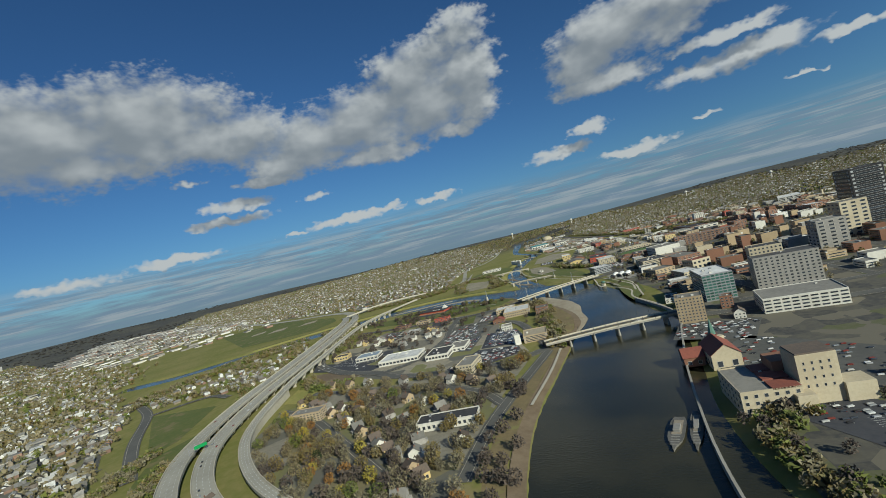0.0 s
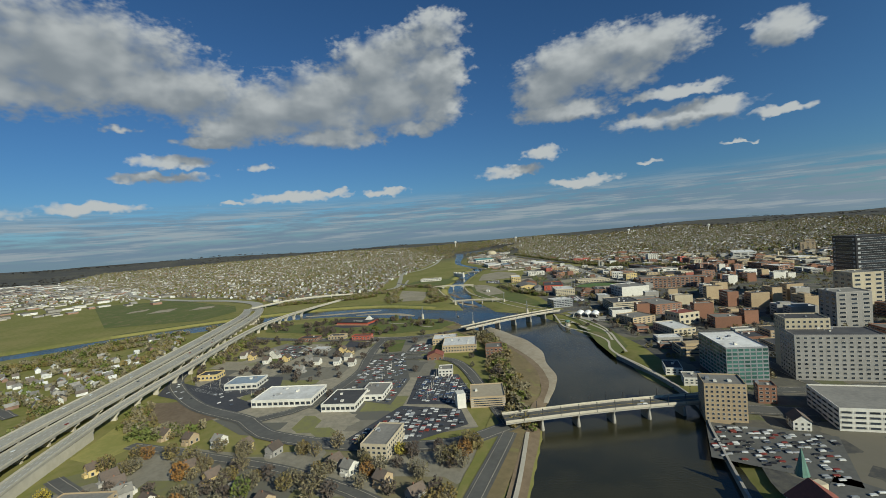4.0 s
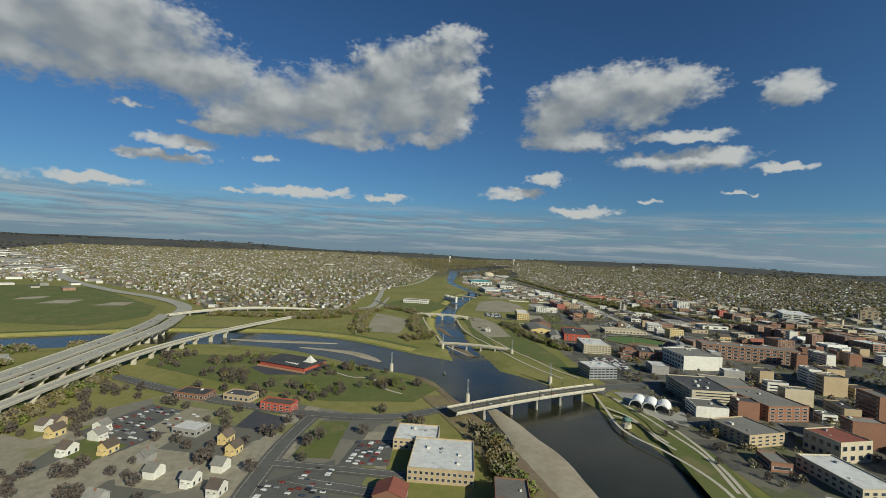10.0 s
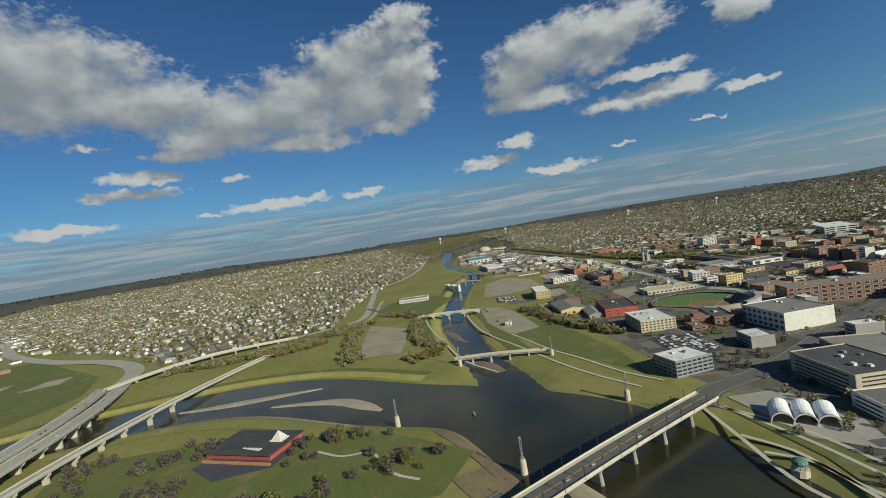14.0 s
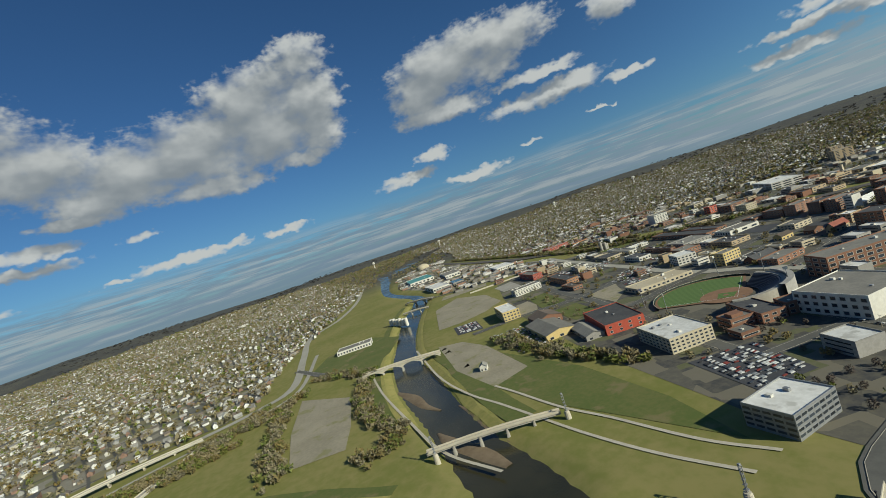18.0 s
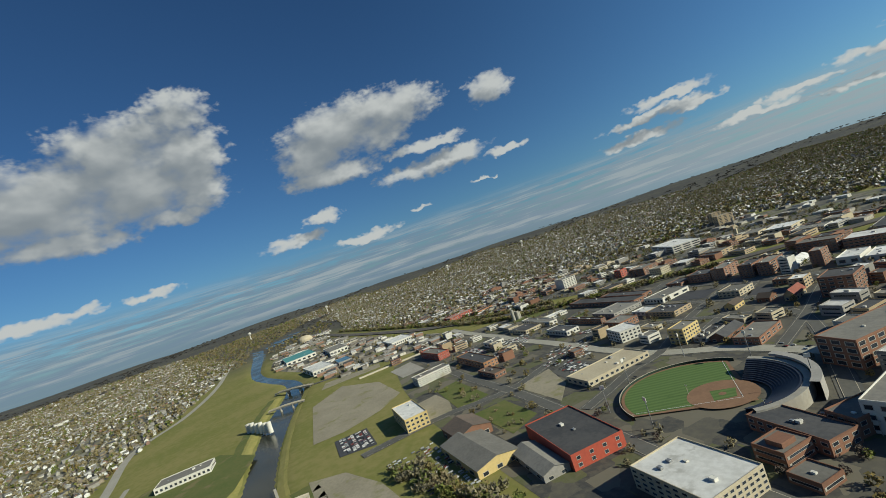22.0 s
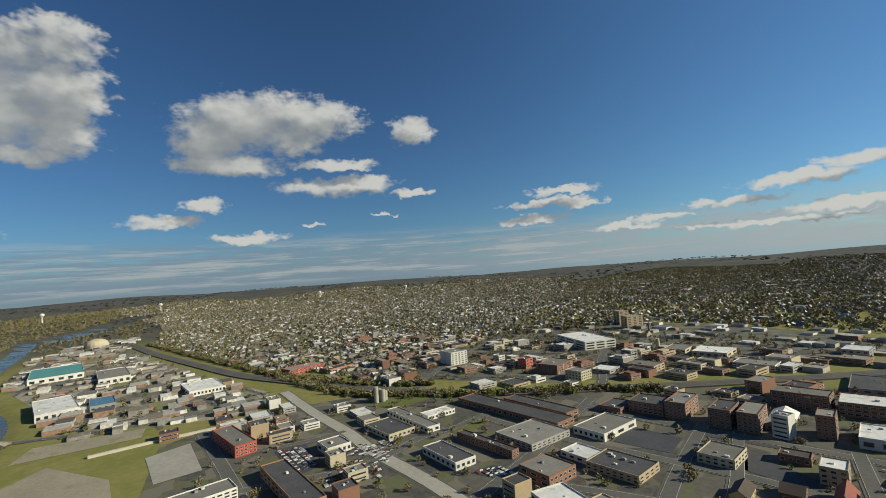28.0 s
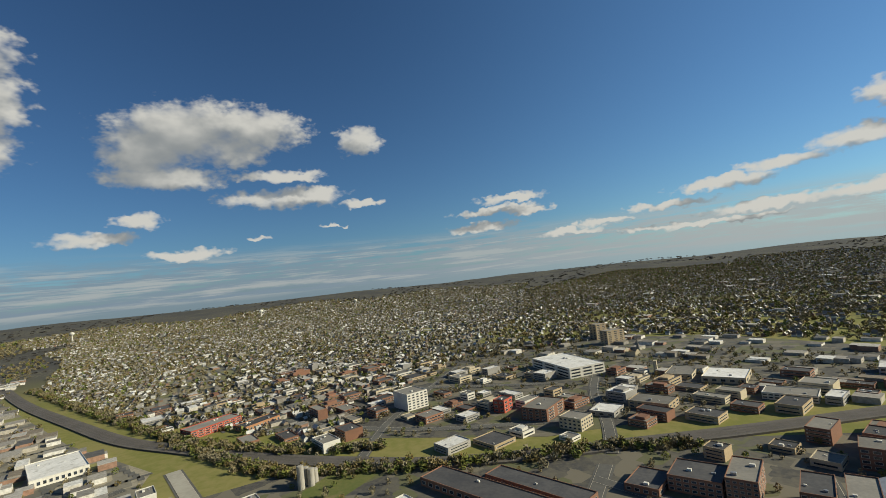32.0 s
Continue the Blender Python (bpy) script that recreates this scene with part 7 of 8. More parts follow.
disc("infield_dirt", mound, 20, 0.52, DIRT, ballpark)
disc("home_circle", HOME, 4.5, 0.53, DIRT, ballpark)
bm = bmesh.new()
corner = [HOME + Vector((math.cos(AXIS + b), math.sin(AXIS + b), 0)) * r for b, r in ((0, 3.8), (-0.72, 15), (0, 21.8), (0.72, 15))]
bm.faces.new([bm.verts.new((p.x, p.y, 0.56)) for p in corner])
part("infield_grass", bm, TURF, ballpark)
disc("pitchers_mound", mound, 2.2, 0.60, DIRT, ballpark)
for s in (1, -1):
    ribbon("foul_line", [(HOME.x, HOME.y), (HOME.x + 62 * math.cos(AXIS + s * 0.785), HOME.y + 62 * math.sin(AXIS + s * 0.785))], 0.3, 0.63, PAINT_WHITE, parent=ballpark)
fence = []
for i in range(31):
    t = -0.9 + 1.8 * i / 30
    r = 61 + 18 * math.cos(t / 0.9 * math.pi / 2)
    fence.append((HOME.x + r * math.cos(AXIS + t), HOME.y + r * math.sin(AXIS + t)))
ribbon("outfield_wall", fence, 0.4, 2.0, material("dark_green_fence", (0.03, 0.05, 0.035)), thick=2.4, parent=ballpark)
ribbon("fence_cap", fence, 0.5, 2.15, PALE_CONCRETE, thick=0.15, parent=ballpark)
stand = tagged(new("grandstand"), "dark blue stadium seating bowl behind home plate", "grandstand")
SEATS = material("dark_blue_seats", (0.022, 0.03, 0.05), (0.035, 0.042, 0.06), 0.8, 0.1, 0.6)


def bowl(a0, a1, r0, r1, z0, z1, rows, mat, name):
    for k in range(rows):
        bm = bmesh.new()
        ra, rb = r0 + (r1 - r0) * k / rows, r0 + (r1 - r0) * (k + 1) / rows
        za, zb = z0 + (z1 - z0) * k / rows, z0 + (z1 - z0) * (k + 1) / rows
        prev = None
        for i in range(25):
            t = AXIS + a0 + (a1 - a0) * i / 24
            d = Vector((math.cos(t), math.sin(t), 0))
            c = HOME + Vector((math.cos(AXIS), math.sin(AXIS), 0)) * 8
            cur = [bm.verts.new(c + d * ra + Vector((0, 0, za))), bm.verts.new(c + d * ra + Vector((0, 0, zb))), bm.verts.new(c + d * rb + Vector((0, 0, zb))), bm.verts.new(c + d * rb + Vector((0, 0, -0.8)))]
            if prev:
                for j in range(3):
                    bm.faces.new((prev[j], cur[j], cur[j + 1], prev[j + 1]))
            prev = cur
        part(name, bm, mat, stand)


bowl(2.5, 5.0, 21, 37, 1.0, 8.0, 11, SEATS, "bench")
bowl(2.5, 5.0, 37.3, 41, 8.0, 8.4, 1, CONCRETE, "concourse")
bowl(3.4, 4.7, 41.2, 46, 9.0, 10.5, 1, GREY_WALL, "press_building")
for t in (1.75, 4.5):
    c = HOME + Vector((math.cos(AXIS + t), math.sin(AXIS + t), 0)) * 34
    mark(c.x, c.y, 10)
for i in range(12):
    t = AXIS + 1.6 + 3.1 * i / 11
    for r in (24, 32, 40, 46):
        mark(HOME.x + r * math.cos(t), HOME.y + r * math.sin(t), 4)
block("ballpark_building", "low brick ballpark clubhouse with flat roof", (867, -393), -23, 17.1, 41.5, 7.3, BRICK, ROOF_DARK, 2, (3, 8), 3)
block("ballpark_building", "brick ballpark entrance building", (861, -411), -27.3, 27.5, 15, 8.7, BRICK, ROOF_GREY, 2, (5, 3), 2)


def light_tower(x, y, h, turn):
    tower = tagged(new("light_tower"), "tall grey stadium light tower with lamp panel", "light tower", "ballpark lights")
    tower.matrix_world = pose(x, y, 0, 0, 0, turn)
    bm = bmesh.new()
    bmesh.ops.create_cone(bm, cap_ends=True, segments=6, radius1=0.35, radius2=0.2, depth=h, matrix=Matrix.Translation((0, 0, h / 2)))
    part("pole", bm, METAL, tower)
    bm = bmesh.new()
    box(bm, -0.2, -1.6, h - 0.4, 0.2, 1.6, h + 2.0)
    part("lamp_panel", bm, WHITE_WALL, tower)


for x, y, turn in ((952, -398, 60), (990, -410, 120), (1003, -455, 180), (985, -505, 200), (938, -505, 240), (890, -462, 300)):
    light_tower(x, y, 17, turn)

# ---- pavilion tents, gazebo, fountain towers ----
CANVAS = material("white_canvas", (0.80, 0.79, 0.75), (0.68, 0.67, 0.64), 0.3, 0.1, 0.7)
tent = tagged(new("tensile_pavilion"), "white tensile canvas pavilion with three arched vaults", "pavilion")
tent.matrix_world = pose(701, -291, 0, 0, 0, -132)
for k in range(3):
    bm = bmesh.new()
    rows = []
    for i in range(9):
        y = -9 + 18 * i / 8
        arch = []
        for j in range(11):
            t = math.pi * j / 10
            sag = 0.78 + 0.22 * abs(y / 9) ** 1.5 if k else 0.78 + 0.22 * abs(y / 9)
            arch.append(bm.verts.new((-9.5 + k * 9.5 + 4.9 * math.cos(t), y, 0.8 + 6.0 * sag * math.sin(t) ** 0.8)))
        rows.append(arch)
    for r0, r1 in zip(rows, rows[1:]):
        for j in range(10):
            bm.faces.new((r0[j], r0[j + 1], r1[j + 1], r1[j]))
    part("vault", bm, CANVAS, tent)
    for y in (-9.2, 9.2):
        bm = bmesh.new()
        prev = None
        for j in range(13):
            t = math.pi * j / 12
            q = [bm.verts.new((-9.5 + k * 9.5 + r * math.cos(t), y + dy, (6.3 if r > 5 else 5.9) * math.sin(t) ** 0.8 + (r - 4.9))) for r, dy in ((5.2, -0.2), (5.2, 0.2), (4.8, 0.2), (4.8, -0.2))]
            if prev:
                for i in range(4):
                    bm.faces.new((prev[i], prev[(i + 1) % 4], q[(i + 1) % 4], q[i]))
            prev = q
        part("arch_rib", bm, WHITE_WALL, tent)
patch("plaza", [(740, -282), (685, -277), (659, -293), (688, -312), (734, -312)], 0.36, CONCRETE, "pale paved plaza round the pavilion", "plaza")
gazebo = tagged(new("gazebo"), "small round gazebo with green copper roof", "gazebo")
gazebo.matrix_world = pose(668, -249, 0)
bm = bmesh.new()
bmesh.ops.create_cone(bm, cap_ends=True, segments=10, radius1=3.4, radius2=3.4, depth=3, matrix=Matrix.Translation((0, 0, -0.6)))
part("base", bm, PALE_CONCRETE, gazebo)
for i in range(8):
    bm = bmesh.new()
    bmesh.ops.create_cone(bm, cap_ends=True, segments=6, radius1=0.2, radius2=0.17, depth=3, matrix=Matrix.Translation((2.6 * math.cos(i * 0.785), 2.6 * math.sin(i * 0.785), 2.3)))
    part("column", bm, PALE_CONCRETE, gazebo)
bm = bmesh.new()
bmesh.ops.create_uvsphere(bm, u_segments=12, v_segments=6, radius=3.1, matrix=Matrix.Translation((0, 0, 3.6)) @ Matrix.Diagonal((1, 1, 0.6, 1)))
part("roof", bm, MATERIALS["green_copper"], gazebo)

bm = bmesh.new()
for r, z0, z1 in ((1.9, -3, 4.2), (1.5, 4.2, 5.0)):
    bmesh.ops.create_cone(bm, cap_ends=True, segments=12, radius1=r, radius2=r * 0.9, depth=z1 - z0, matrix=Matrix.Translation((0, 0, (z0 + z1) / 2)))
fountain = tagged(new("fountain_tower"), "pale concrete fountain tower with steel mast", "tower", "fountain towers")
part("base", bm, PALE_CONCRETE, fountain)
for i in range(3):
    bm = bmesh.new()
    bmesh.ops.create_cone(bm, cap_ends=True, segments=5, radius1=0.22, radius2=0.12, depth=11, matrix=Matrix.Translation((0.8 * math.cos(i * 2.1) * 0.6, 0.8 * math.sin(i * 2.1) * 0.6, 10)) @ Matrix.Rotation(0.045, 4, Vector((math.cos(i * 2.1 + 1.57), math.sin(i * 2.1 + 1.57), 0))))
    part("mast_leg", bm, METAL, fountain)
for k in range(5):
    bm = bmesh.new()
    z = 6 + k * 2
    box(bm, -0.8 + k * 0.08, -0.8 + k * 0.08, z, 0.8 - k * 0.08, 0.8 - k * 0.08, z + 0.2)
    part("mast_ring", bm, METAL, fountain)
slab_part("nozzle", fountain, -0.5, -0.5, 15.2, 0.5, 0.5, 16.2, METAL)
fountain.matrix_world = pose(818, -92.8, 0)
for x, y in ((725, -146), (772, -237), (885, -239), (915, -162)):
    copy_thing(fountain, pose(x, y, 0))

# ---- moored hulls ----
def hull(name, label, x, y, turn, length, width):
    boat = tagged(new(name), label, "boat")
    boat.matrix_world = pose(x, y, -2.7, 0, 0, turn)
    bm = bmesh.new()
    rows = []
    for i in range(9):
        s = i / 8
        half = width / 2 * (1 - (2 * abs(s - 0.42)) ** 3.2 if s > 0.42 else 1 - (abs(s - 0.42) / 0.42) ** 4 * 0.4)
        half = max(half, 0.15)
        a = s * length
        rows.append([bm.verts.new((a, half, 1.1)), bm.verts.new((a, half * 0.85, -0.5)), bm.verts.new((a, -half * 0.85, -0.5)), bm.verts.new((a, -half, 1.1))])
    for r0, r1 in zip(rows, rows[1:]):
        for j in range(3):
            bm.faces.new((r0[j], r0[j + 1], r1[j + 1], r1[j]))
        bm.faces.new((r0[3], r0[0], r1[0], r1[3]))
    bm.faces.new(rows[0])
    part("hull", bm, material("weathered_hull", (0.16, 0.15, 0.13), (0.10, 0.095, 0.085), 0.8, 0.1, 0.9), boat)
    slab_part("deck", boat, length * 0.12, -width * 0.28, 1.0, length * 0.55, width * 0.28, 1.35, material("worn_deck", (0.33, 0.28, 0.21), (0.25, 0.21, 0.16), 0.8, 0.1, 0.9))
    slab_part("cabin", boat, length * 0.3, -width * 0.2, 1.3, length * 0.5, width * 0.2, 2.6, GREY_WALL)
    for k in range(5):
        slab_part("thwart", boat, length * (0.56 + k * 0.07), -width * 0.25, 1.05, length * (0.56 + k * 0.07) + 0.4, width * 0.25, 1.25, GREY_WALL)


hull("barge", "weathered grey river barge moored by the wall", 233, -109, 145, 34, 8)
hull("barge", "long weathered pontoon barge moored by the wall", 234, -119, 148, 40, 6)
hull("launch", "small white launch out on the river", 806, -144, 20, 3.5, 1.6)

# ---- tanks, silos and far marks ----
def silo(name, label, x, y, r, h, mat, dome=0.3, category="silo", group=""):
    ob = tagged(new(name), label, category, group)
    bm = bmesh.new()
    bmesh.ops.create_cone(bm, cap_ends=True, segments=16, radius1=r, radius2=r, depth=h + 1, matrix=Matrix.Translation((x, y, h / 2 - 0.5)))
    part("drum", bm, mat, ob)
    bm = bmesh.new()
    bmesh.ops.create_uvsphere(bm, u_segments=16, v_segments=8, radius=r * 0.99, matrix=Matrix.Translation((x, y, h)) @ Matrix.Diagonal((1, 1, dome, 1)))
    part("dome", bm, mat, ob)


for i in range(6):
    silo("silo", "white cylindrical storage silo beside the river", 1433 - 12 * i * 0.8, -267 - i * 3, 3.0, 11 + i % 2, WHITE_WALL, 0.2, "silo", "river silos")
silo("gas_tank", "pale domed storage tank at the works", 2438, -668, 26, 9, SANDSTONE, 0.55, "tank")
for i, (x, y, h) in enumerate(((1333, -658, 17), (1330, -665, 13), (1336, -665, 13), (1333, -671, 10))):
    silo("grain_silo", "old grey concrete grain silo beside tracks", x, y, 2.6, h, CONCRETE, 0.15, "silo", "grain silos")
for x, y in ((3956, -1330), (3529, -2133), (4070, -818), (3082, -2486)):
    tank = tagged(new("water_tower"), "white water tower on the far hills", "water tower")
    z = float(hill(np.array([x]), np.array([y]))[0])
    bm = bmesh.new()
    bmesh.ops.create_cone(bm, cap_ends=True, segments=10, radius1=4, radius2=3, depth=40, matrix=Matrix.Translation((x, y, z + 20)))
    part("stem", bm, WHITE_WALL, tank)
    bm = bmesh.new()
    bmesh.ops.create_uvsphere(bm, u_segments=12, v_segments=8, radius=11, matrix=Matrix.Translation((x, y, z + 44)) @ Matrix.Diagonal((1, 1, 0.8, 1)))
    part("tank", bm, WHITE_WALL, tank)
plant_works = tagged(new("chimney_works"), "far white works with tall chimneys", "factory")
for k, (x, y, r, h) in enumerate(((1251, 1463, 8, 130), (1310, 1452, 7, 110))):
    bm = bmesh.new()
    bmesh.ops.create_cone(bm, cap_ends=True, segments=10, radius1=r, radius2=r * 0.7, depth=h, matrix=Matrix.Translation((x, y, h / 2)))
    part("chimney", bm, WHITE_WALL, plant_works)
for k in range(3):
    slab_part("hall", plant_works, 2700 + 90 * k, 2800 - 60 * k, -5, 2770 + 90 * k, 2840 - 60 * k, 46 + 12 * (k % 2), WHITE_WALL)
gabled("small_house", "single white house on the bare lot", (1024, -246), -30.9, 6.6, 7.6, 4.4, 2.5, WHITE_WALL, ROOF_GREY, 1, (2, 2), category="house")
spire = tagged(new("far_church"), "pale church with slim spire beyond the railway", "church")
bm = bmesh.new()
gable_wall(bm, 10, 20, 6, 5)
ob = part("nave", bm, SANDSTONE, spire)
ob.matrix_world = pose(1190, -1142, 0, 0, 0, -30)
bm = bmesh.new()
box(bm, 1146, -1050, -1, 1150, -1046, 15)
part("tower", bm, SANDSTONE, spire)
bm = bmesh.new()
bmesh.ops.create_cone(bm, cap_ends=True, segments=8, radius1=2.6, radius2=0.1, depth=16, matrix=Matrix.Translation((1184, -1135, 21)))
part("spire", bm, ROOF_GREY, spire)

# ---- cars ----
def car_material():
    m = bpy.data.materials.new("car_paint")
    m.use_nodes = True
    n = Nodes(m.node_tree)
    ramp = n.add("ShaderNodeValToRGB")
    ramp.color_ramp.interpolation = "CONSTANT"
    for i, c in enumerate(((0.03, 0.03, 0.035), (0.60, 0.60, 0.58), (0.25, 0.26, 0.27), (0.45, 0.46, 0.46), (0.06, 0.07, 0.09), (0.70, 0.69, 0.66), (0.28, 0.04, 0.03), (0.04, 0.07, 0.16), (0.12, 0.12, 0.12))):
        e = ramp.color_ramp.elements[i] if i < 2 else ramp.color_ramp.elements.new(i / 9)
        e.position, e.color = i / 9, (*c, 1)
    n.link(n.add("ShaderNodeObjectInfo").outputs["Random"], ramp.inputs[0])
    shader = n.add("ShaderNodeBsdfPrincipled")
    n.link(ramp.outputs[0], shader.inputs["Base Color"])
    shader.inputs["Roughness"].default_value = 0.3
    n.link(shader.outputs[0], n.add("ShaderNodeOutputMaterial").inputs[0])
    return m


PAINT, TYRE = car_material(), material("tyre_rubber", (0.02, 0.02, 0.02))
CAR = tagged(new("car"), "parked car with dark windows on asphalt", "car", "parked cars")
bm = bmesh.new()
sections = [(-1.42, 0.25, 0.62), (-1.3, 0.18, 0.72), (-0.6, 0.18, 0.76), (0.5, 0.18, 0.74), (1.25, 0.18, 0.62), (1.42, 0.25, 0.5)]
rows = [[bm.verts.new((x, y, z)) for y, z in ((-0.56, z0), (-0.58, (z0 + z1) / 2), (-0.5, z1), (0.5, z1), (0.58, (z0 + z1) / 2), (0.56, z0))] for x, z0, z1 in sections]
for r0, r1 in zip(rows, rows[1:]):
    for j in range(5):
        bm.faces.new((r0[j], r1[j], r1[j + 1], r0[j + 1]))
bm.faces.new(rows[0])
bm.faces.new(rows[-1][::-1])
for x in (-0.85, 0.85):
    for y in (-0.52, 0.42):
        box(bm, x - 0.2, y, 0.0, x + 0.2, y + 0.1, 0.4)
part("body", bm, PAINT, CAR)
bm = bmesh.new()
low, high = [(-1.05, -0.5), (0.75, -0.5), (0.75, 0.5), (-1.05, 0.5)], [(-0.75, -0.42), (0.25, -0.42), (0.25, 0.42), (-0.75, 0.42)]
a, b = [bm.verts.new((x, y, 0.72)) for x, y in low], [bm.verts.new((x, y, 1.02)) for x, y in high]
for i in range(4):
    bm.faces.new((a[i], a[(i + 1) % 4], b[(i + 1) % 4], b[i]))
bm.faces.new(b)
part("cabin", bm, GLASS, CAR)
CAR.matrix_world = pose(505, -52.8, 0.27, 0, 0, 70)
car_total, extra_cars = [1], []


def put_car(x, y, turn, z=0.3):
    if math.hypot(x - HOME.x - 30 * math.cos(AXIS), y - HOME.y - 30 * math.sin(AXIS)) < 52:
        return
    if car_total[0] < 240:
        copy_thing(CAR, pose(x, y, z, 0, 0, turn))
        car_total[0] += 1
    else:
        extra_cars.append((x, y, z, radians(turn), 1, 1, 1))


def park_rows(ring, angle, share, gap=7.6, pitch=1.75):
    """Rows of parked cars inside a plot."""
    cx, cy = np.mean([p[0] for p in ring]), np.mean([p[1] for p in ring])
    a = radians(angle)
    for i in range(-14, 15):
        for j in range(-40, 41):
            for back in (0, 3.1):
                s, t = j * pitch, i * gap + back
                x, y = cx + math.cos(a) * s - math.sin(a) * t, cy + math.sin(a) * s + math.cos(a) * t
                if rnd.random() < share and bool(inside(ring, np.array([x]), np.array([y]))[0]):
                    put_car(x + rnd.uniform(-.1, .1), y, angle + 90 + rnd.uniform(-3, 3))


park_rows([(535, -52.4), (478, -38.1), (462, -71.4), (466, -82.2), (526, -82.2)], -20, 0.42)
park_rows([(603, -13.7), (625, -47.3), (533, -41.9), (481, -23.1), (511, 14.6)], -20, 0.26)
for row, off, z in ((DECK, 20, 0), (DECK, 14, 0), (DECK, -1.5, 0), (DECK, -7, 0)):
    line = smooth_line(row, 9.0)
    left = sides(line)
    for i in range(2, len(line) - 1):
        if rnd.random() < 0.14:
            d = line[i + 1] - line[i]
            q = line[i] + left[i] * off
            put_car(q.x, q.y, math.degrees(math.atan2(d.y, d.x)), q.z + 0.02)
for a, b, z in (((415, -88.7), (401, -220), 6.3), ((686, -125), (738, -267), 6.9)):
    for k in range(4):
        t = rnd.uniform(0.2, 0.8)
        s = rnd.choice((-2, 2))
        put_car(a[0] + (b[0] - a[0]) * t + s, a[1] + (b[1] - a[1]) * t, math.degrees(math.atan2(b[1] - a[1], b[0] - a[0])), z - 0.35)
park_rows([(422, 7.8), (468, -31.7), (452, -68.2), (427, -67), (417, -35.9)], -20, 0.5)
park_rows([(1302, -524), (1296, -542), (1250, -524), (1250, -508)], -15, 0.6)
park_rows([(1140, -574), (1135, -589), (1107, -588), (1110, -577)], -15, 0.7)
park_rows([(622, -51), (652, -61), (650, -80), (621, -75)], -20, 0.5)
park_rows([(1222, -306), (1213, -330), (1168, -317), (1182, -293)], -15, 0.6)
park_rows([(1088, -472), (1096, -497), (1064, -493), (1044, -470)], -15, 0.45)
park_rows([(1113, -300), (1103, -338), (1017, -321), (1021, -289)], -16, 0.3)
park_rows([(871, -328), (856, -364), (812, -345), (821, -314)], -16, 0.5)
park_rows([(720, 81.1), (676, 99.7), (645, 69.8), (698, 40.5)], -28, 0.22)
park_rows([(289, -160), (315, -208), (238, -240), (208, -195)], -20, 0.12)
park_rows([(349, -175), (379, -198), (343, -241), (310, -207)], -20, 0.35)
park_rows([(205, -149), (216, -178), (160, -188), (144, -157)], -16, 0.25)
park_rows([(1215, -502), (1261, -554), (1235, -593), (1191, -534)], -18, 0.4)
park_rows([(1107, -474), (1140, -518), (1111, -557), (1077, -510)], -18, 0.3)
park_rows([(619, 169), (570, 121), (520, 78.2), (509, 86.6), (574, 163)], 40, 0.04)
for b in (70, 150, 232, 320):
    for k in range(26):
        q = town + ga * rnd.uniform(-250, 320) + gr * (b + rnd.choice((-3, -1.5, 1.5, 3)))
        put_car(q.x, q.y, math.degrees(GRID), 0.62)
body = CAR.children[0].data
if extra_cars:
    stuff("far_cars", [tuple(v.co) for v in body.vertices], [tuple(p.vertices) for p in body.polygons], extra_cars, island_material("far_car_paint", [(0.03, 0.03, 0.035), (0.6, 0.6, 0.58), (0.25, 0.26, 0.27), (0.66, 0.65, 0.62), (0.05, 0.06, 0.08), (0.2, 0.04, 0.03), (0.4, 0.4, 0.4)], 0.4), "many parked cars in town car parks", "cars")

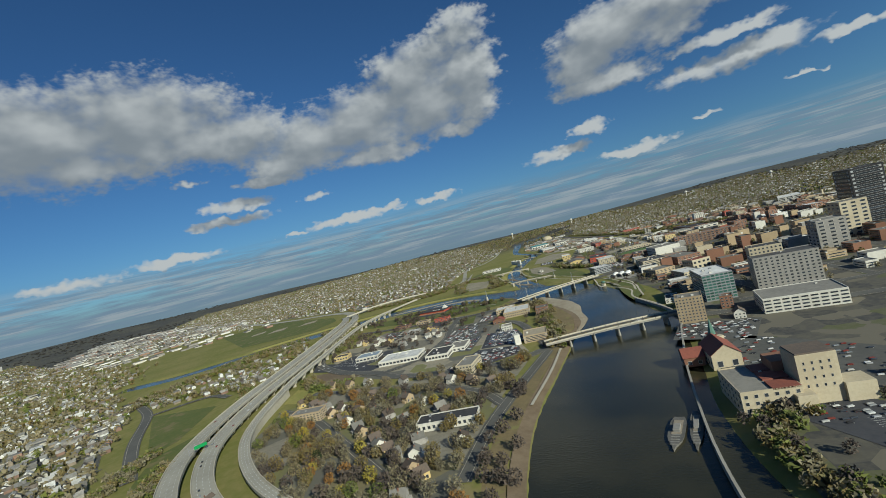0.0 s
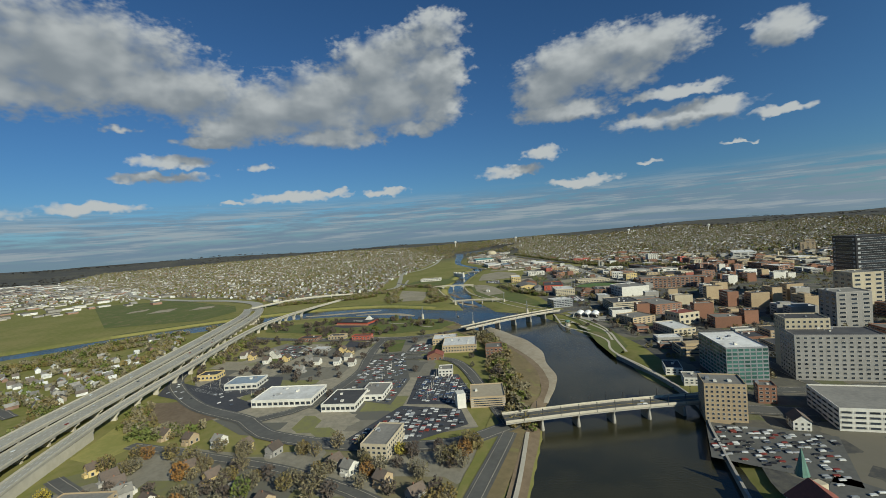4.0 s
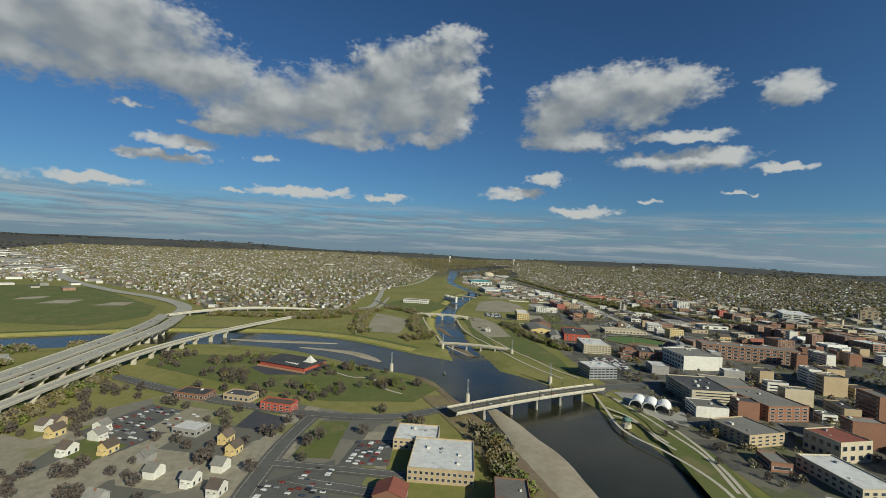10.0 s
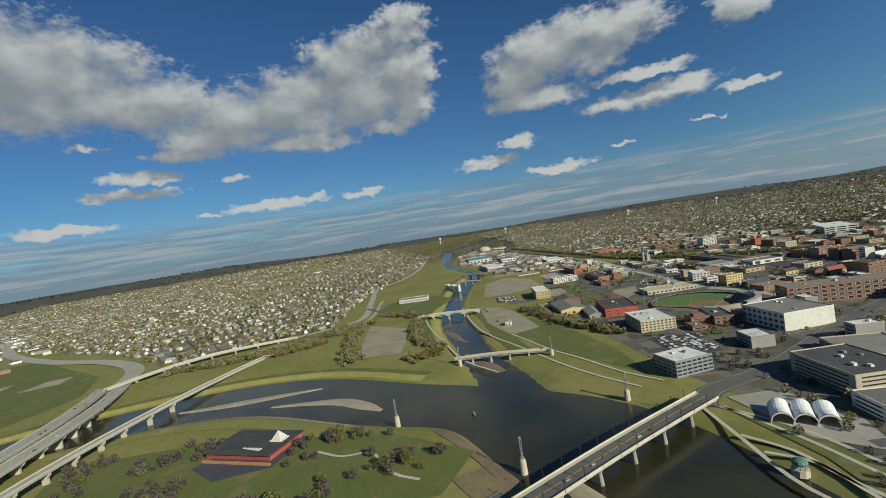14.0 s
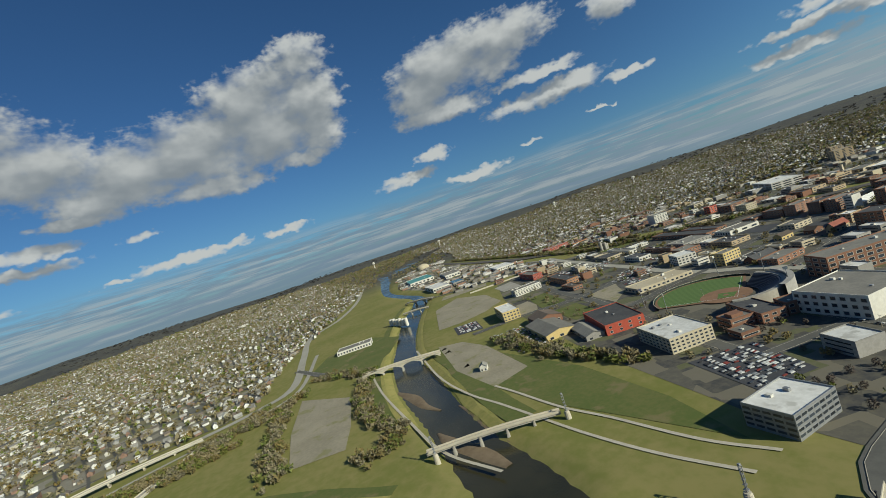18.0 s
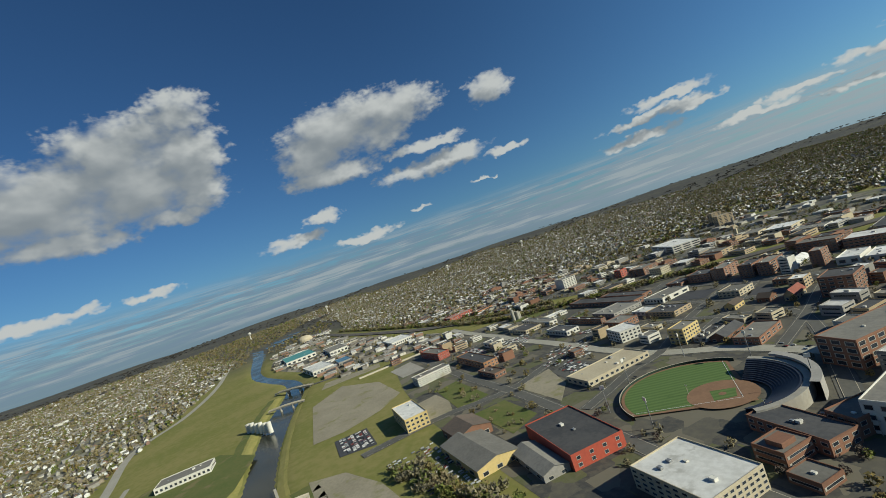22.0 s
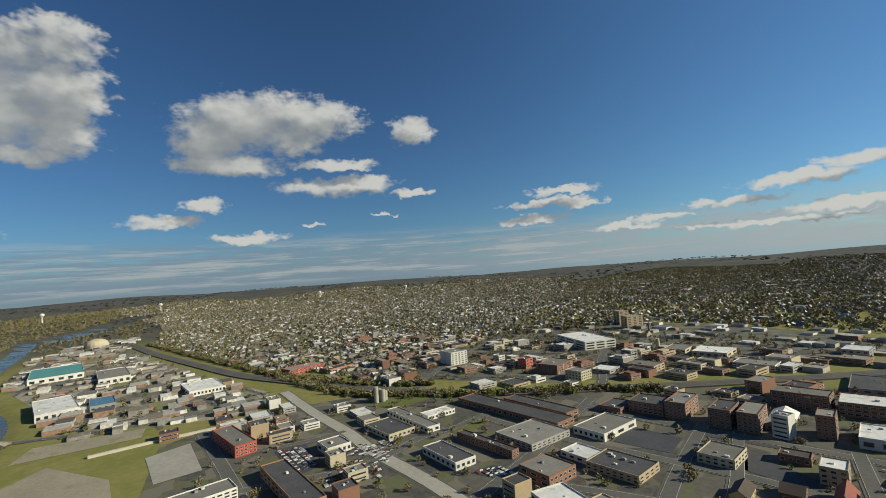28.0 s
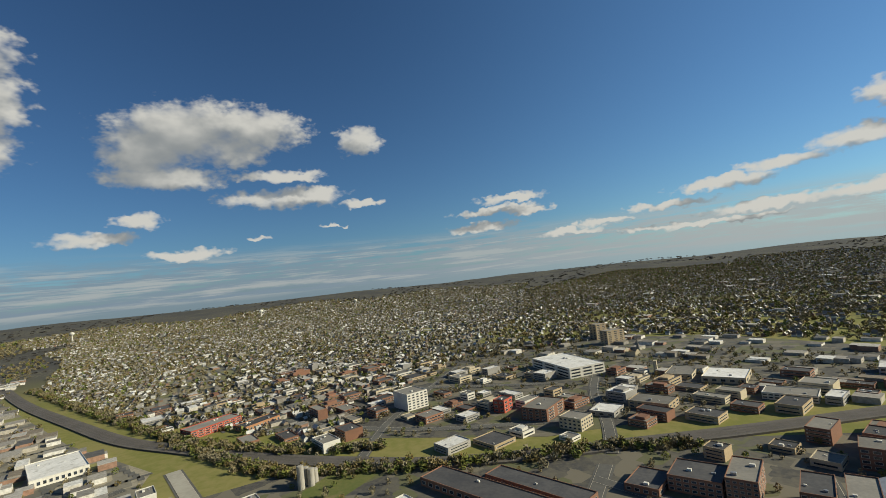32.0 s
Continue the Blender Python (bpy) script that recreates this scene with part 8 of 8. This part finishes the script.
# white bay lines in the dark car parks
bays = []
for cx, cy, turn, n, rows in ((572, 124, 46, 26, 3), (554, 90.7, 46, 14, 2), (492, -61.8, -20, 22, 4), (823, 3.2, 58, 14, 2), (1066, -311, -16, 20, 4), (171, -169, -16, 18, 3)):
    a = radians(turn)
    for i in range(rows):
        for j in range(n):
            s, t = (j - n / 2) * 1.75, (i - rows / 2) * 8.5
            bays.append((cx + math.cos(a) * s - math.sin(a) * t, cy + math.sin(a) * s + math.cos(a) * t, 0.33, a, 0.14, 5.2, 1))
stuff("bay_lines", [(-.5, -.5, 0), (.5, -.5, 0), (.5, .5, 0), (-.5, .5, 0)], [(0, 1, 2, 3)], bays, PAINT_WHITE, "white painted parking bay lines", "markings")

# ---- lamp posts ----
lamp = tagged(new("lamp_post"), "slim grey lamp post with double head", "lamp post", "lamp posts")
bm = bmesh.new()
bmesh.ops.create_cone(bm, cap_ends=True, segments=6, radius1=0.16, radius2=0.09, depth=7, matrix=Matrix.Translation((0, 0, 3.5)))
part("pole", bm, PALE_CONCRETE, lamp)
bm = bmesh.new()
box(bm, -1.1, -0.15, 6.9, 1.1, 0.15, 7.1)
part("lamp_head", bm, METAL, lamp)
lamp.matrix_world = pose(617, 162, 0)
for k in range(7):
    copy_thing(lamp, pose(606 - 10.6 * k, 150 - 11 * k, 0, 0, 0, 45))
    copy_thing(lamp, pose(596 - 9.9 * k, 129 - 9.4 * k, 0, 0, 0, 45))
for k in range(6):
    copy_thing(lamp, pose(476 + 10.7 * k, -51 - 3 * k, 0, 0, 0, -20))
    copy_thing(lamp, pose(501 + 13.3 * k, -7 - 4.8 * k, 0, 0, 0, -20))
for k in range(10):
    q = town + ga * (-200 + 50 * k) + gr * 64
    copy_thing(lamp, pose(q.x, q.y, 0, 0, 0, -18))
# green motorway sign gantry
gantry = tagged(new("motorway_sign"), "green motorway sign on a steel gantry", "sign")
gantry.matrix_world = pose(360, 200, 5.7, 0, 0, 40)
for y in (-9, 9):
    slab_part("post", gantry, -0.15, y - 0.15, -0.5, 0.15, y + 0.15, 5.6, METAL)
slab_part("beam", gantry, -0.15, -9, 5.2, 0.15, 9, 5.5, METAL)
slab_part("sign_panel", gantry, -0.3, -4, 4.0, -0.18, 5, 6.6, material("green_sign", (0.01, 0.26, 0.07), (0.015, 0.22, 0.06), 0.8, 0.1, 0.5))
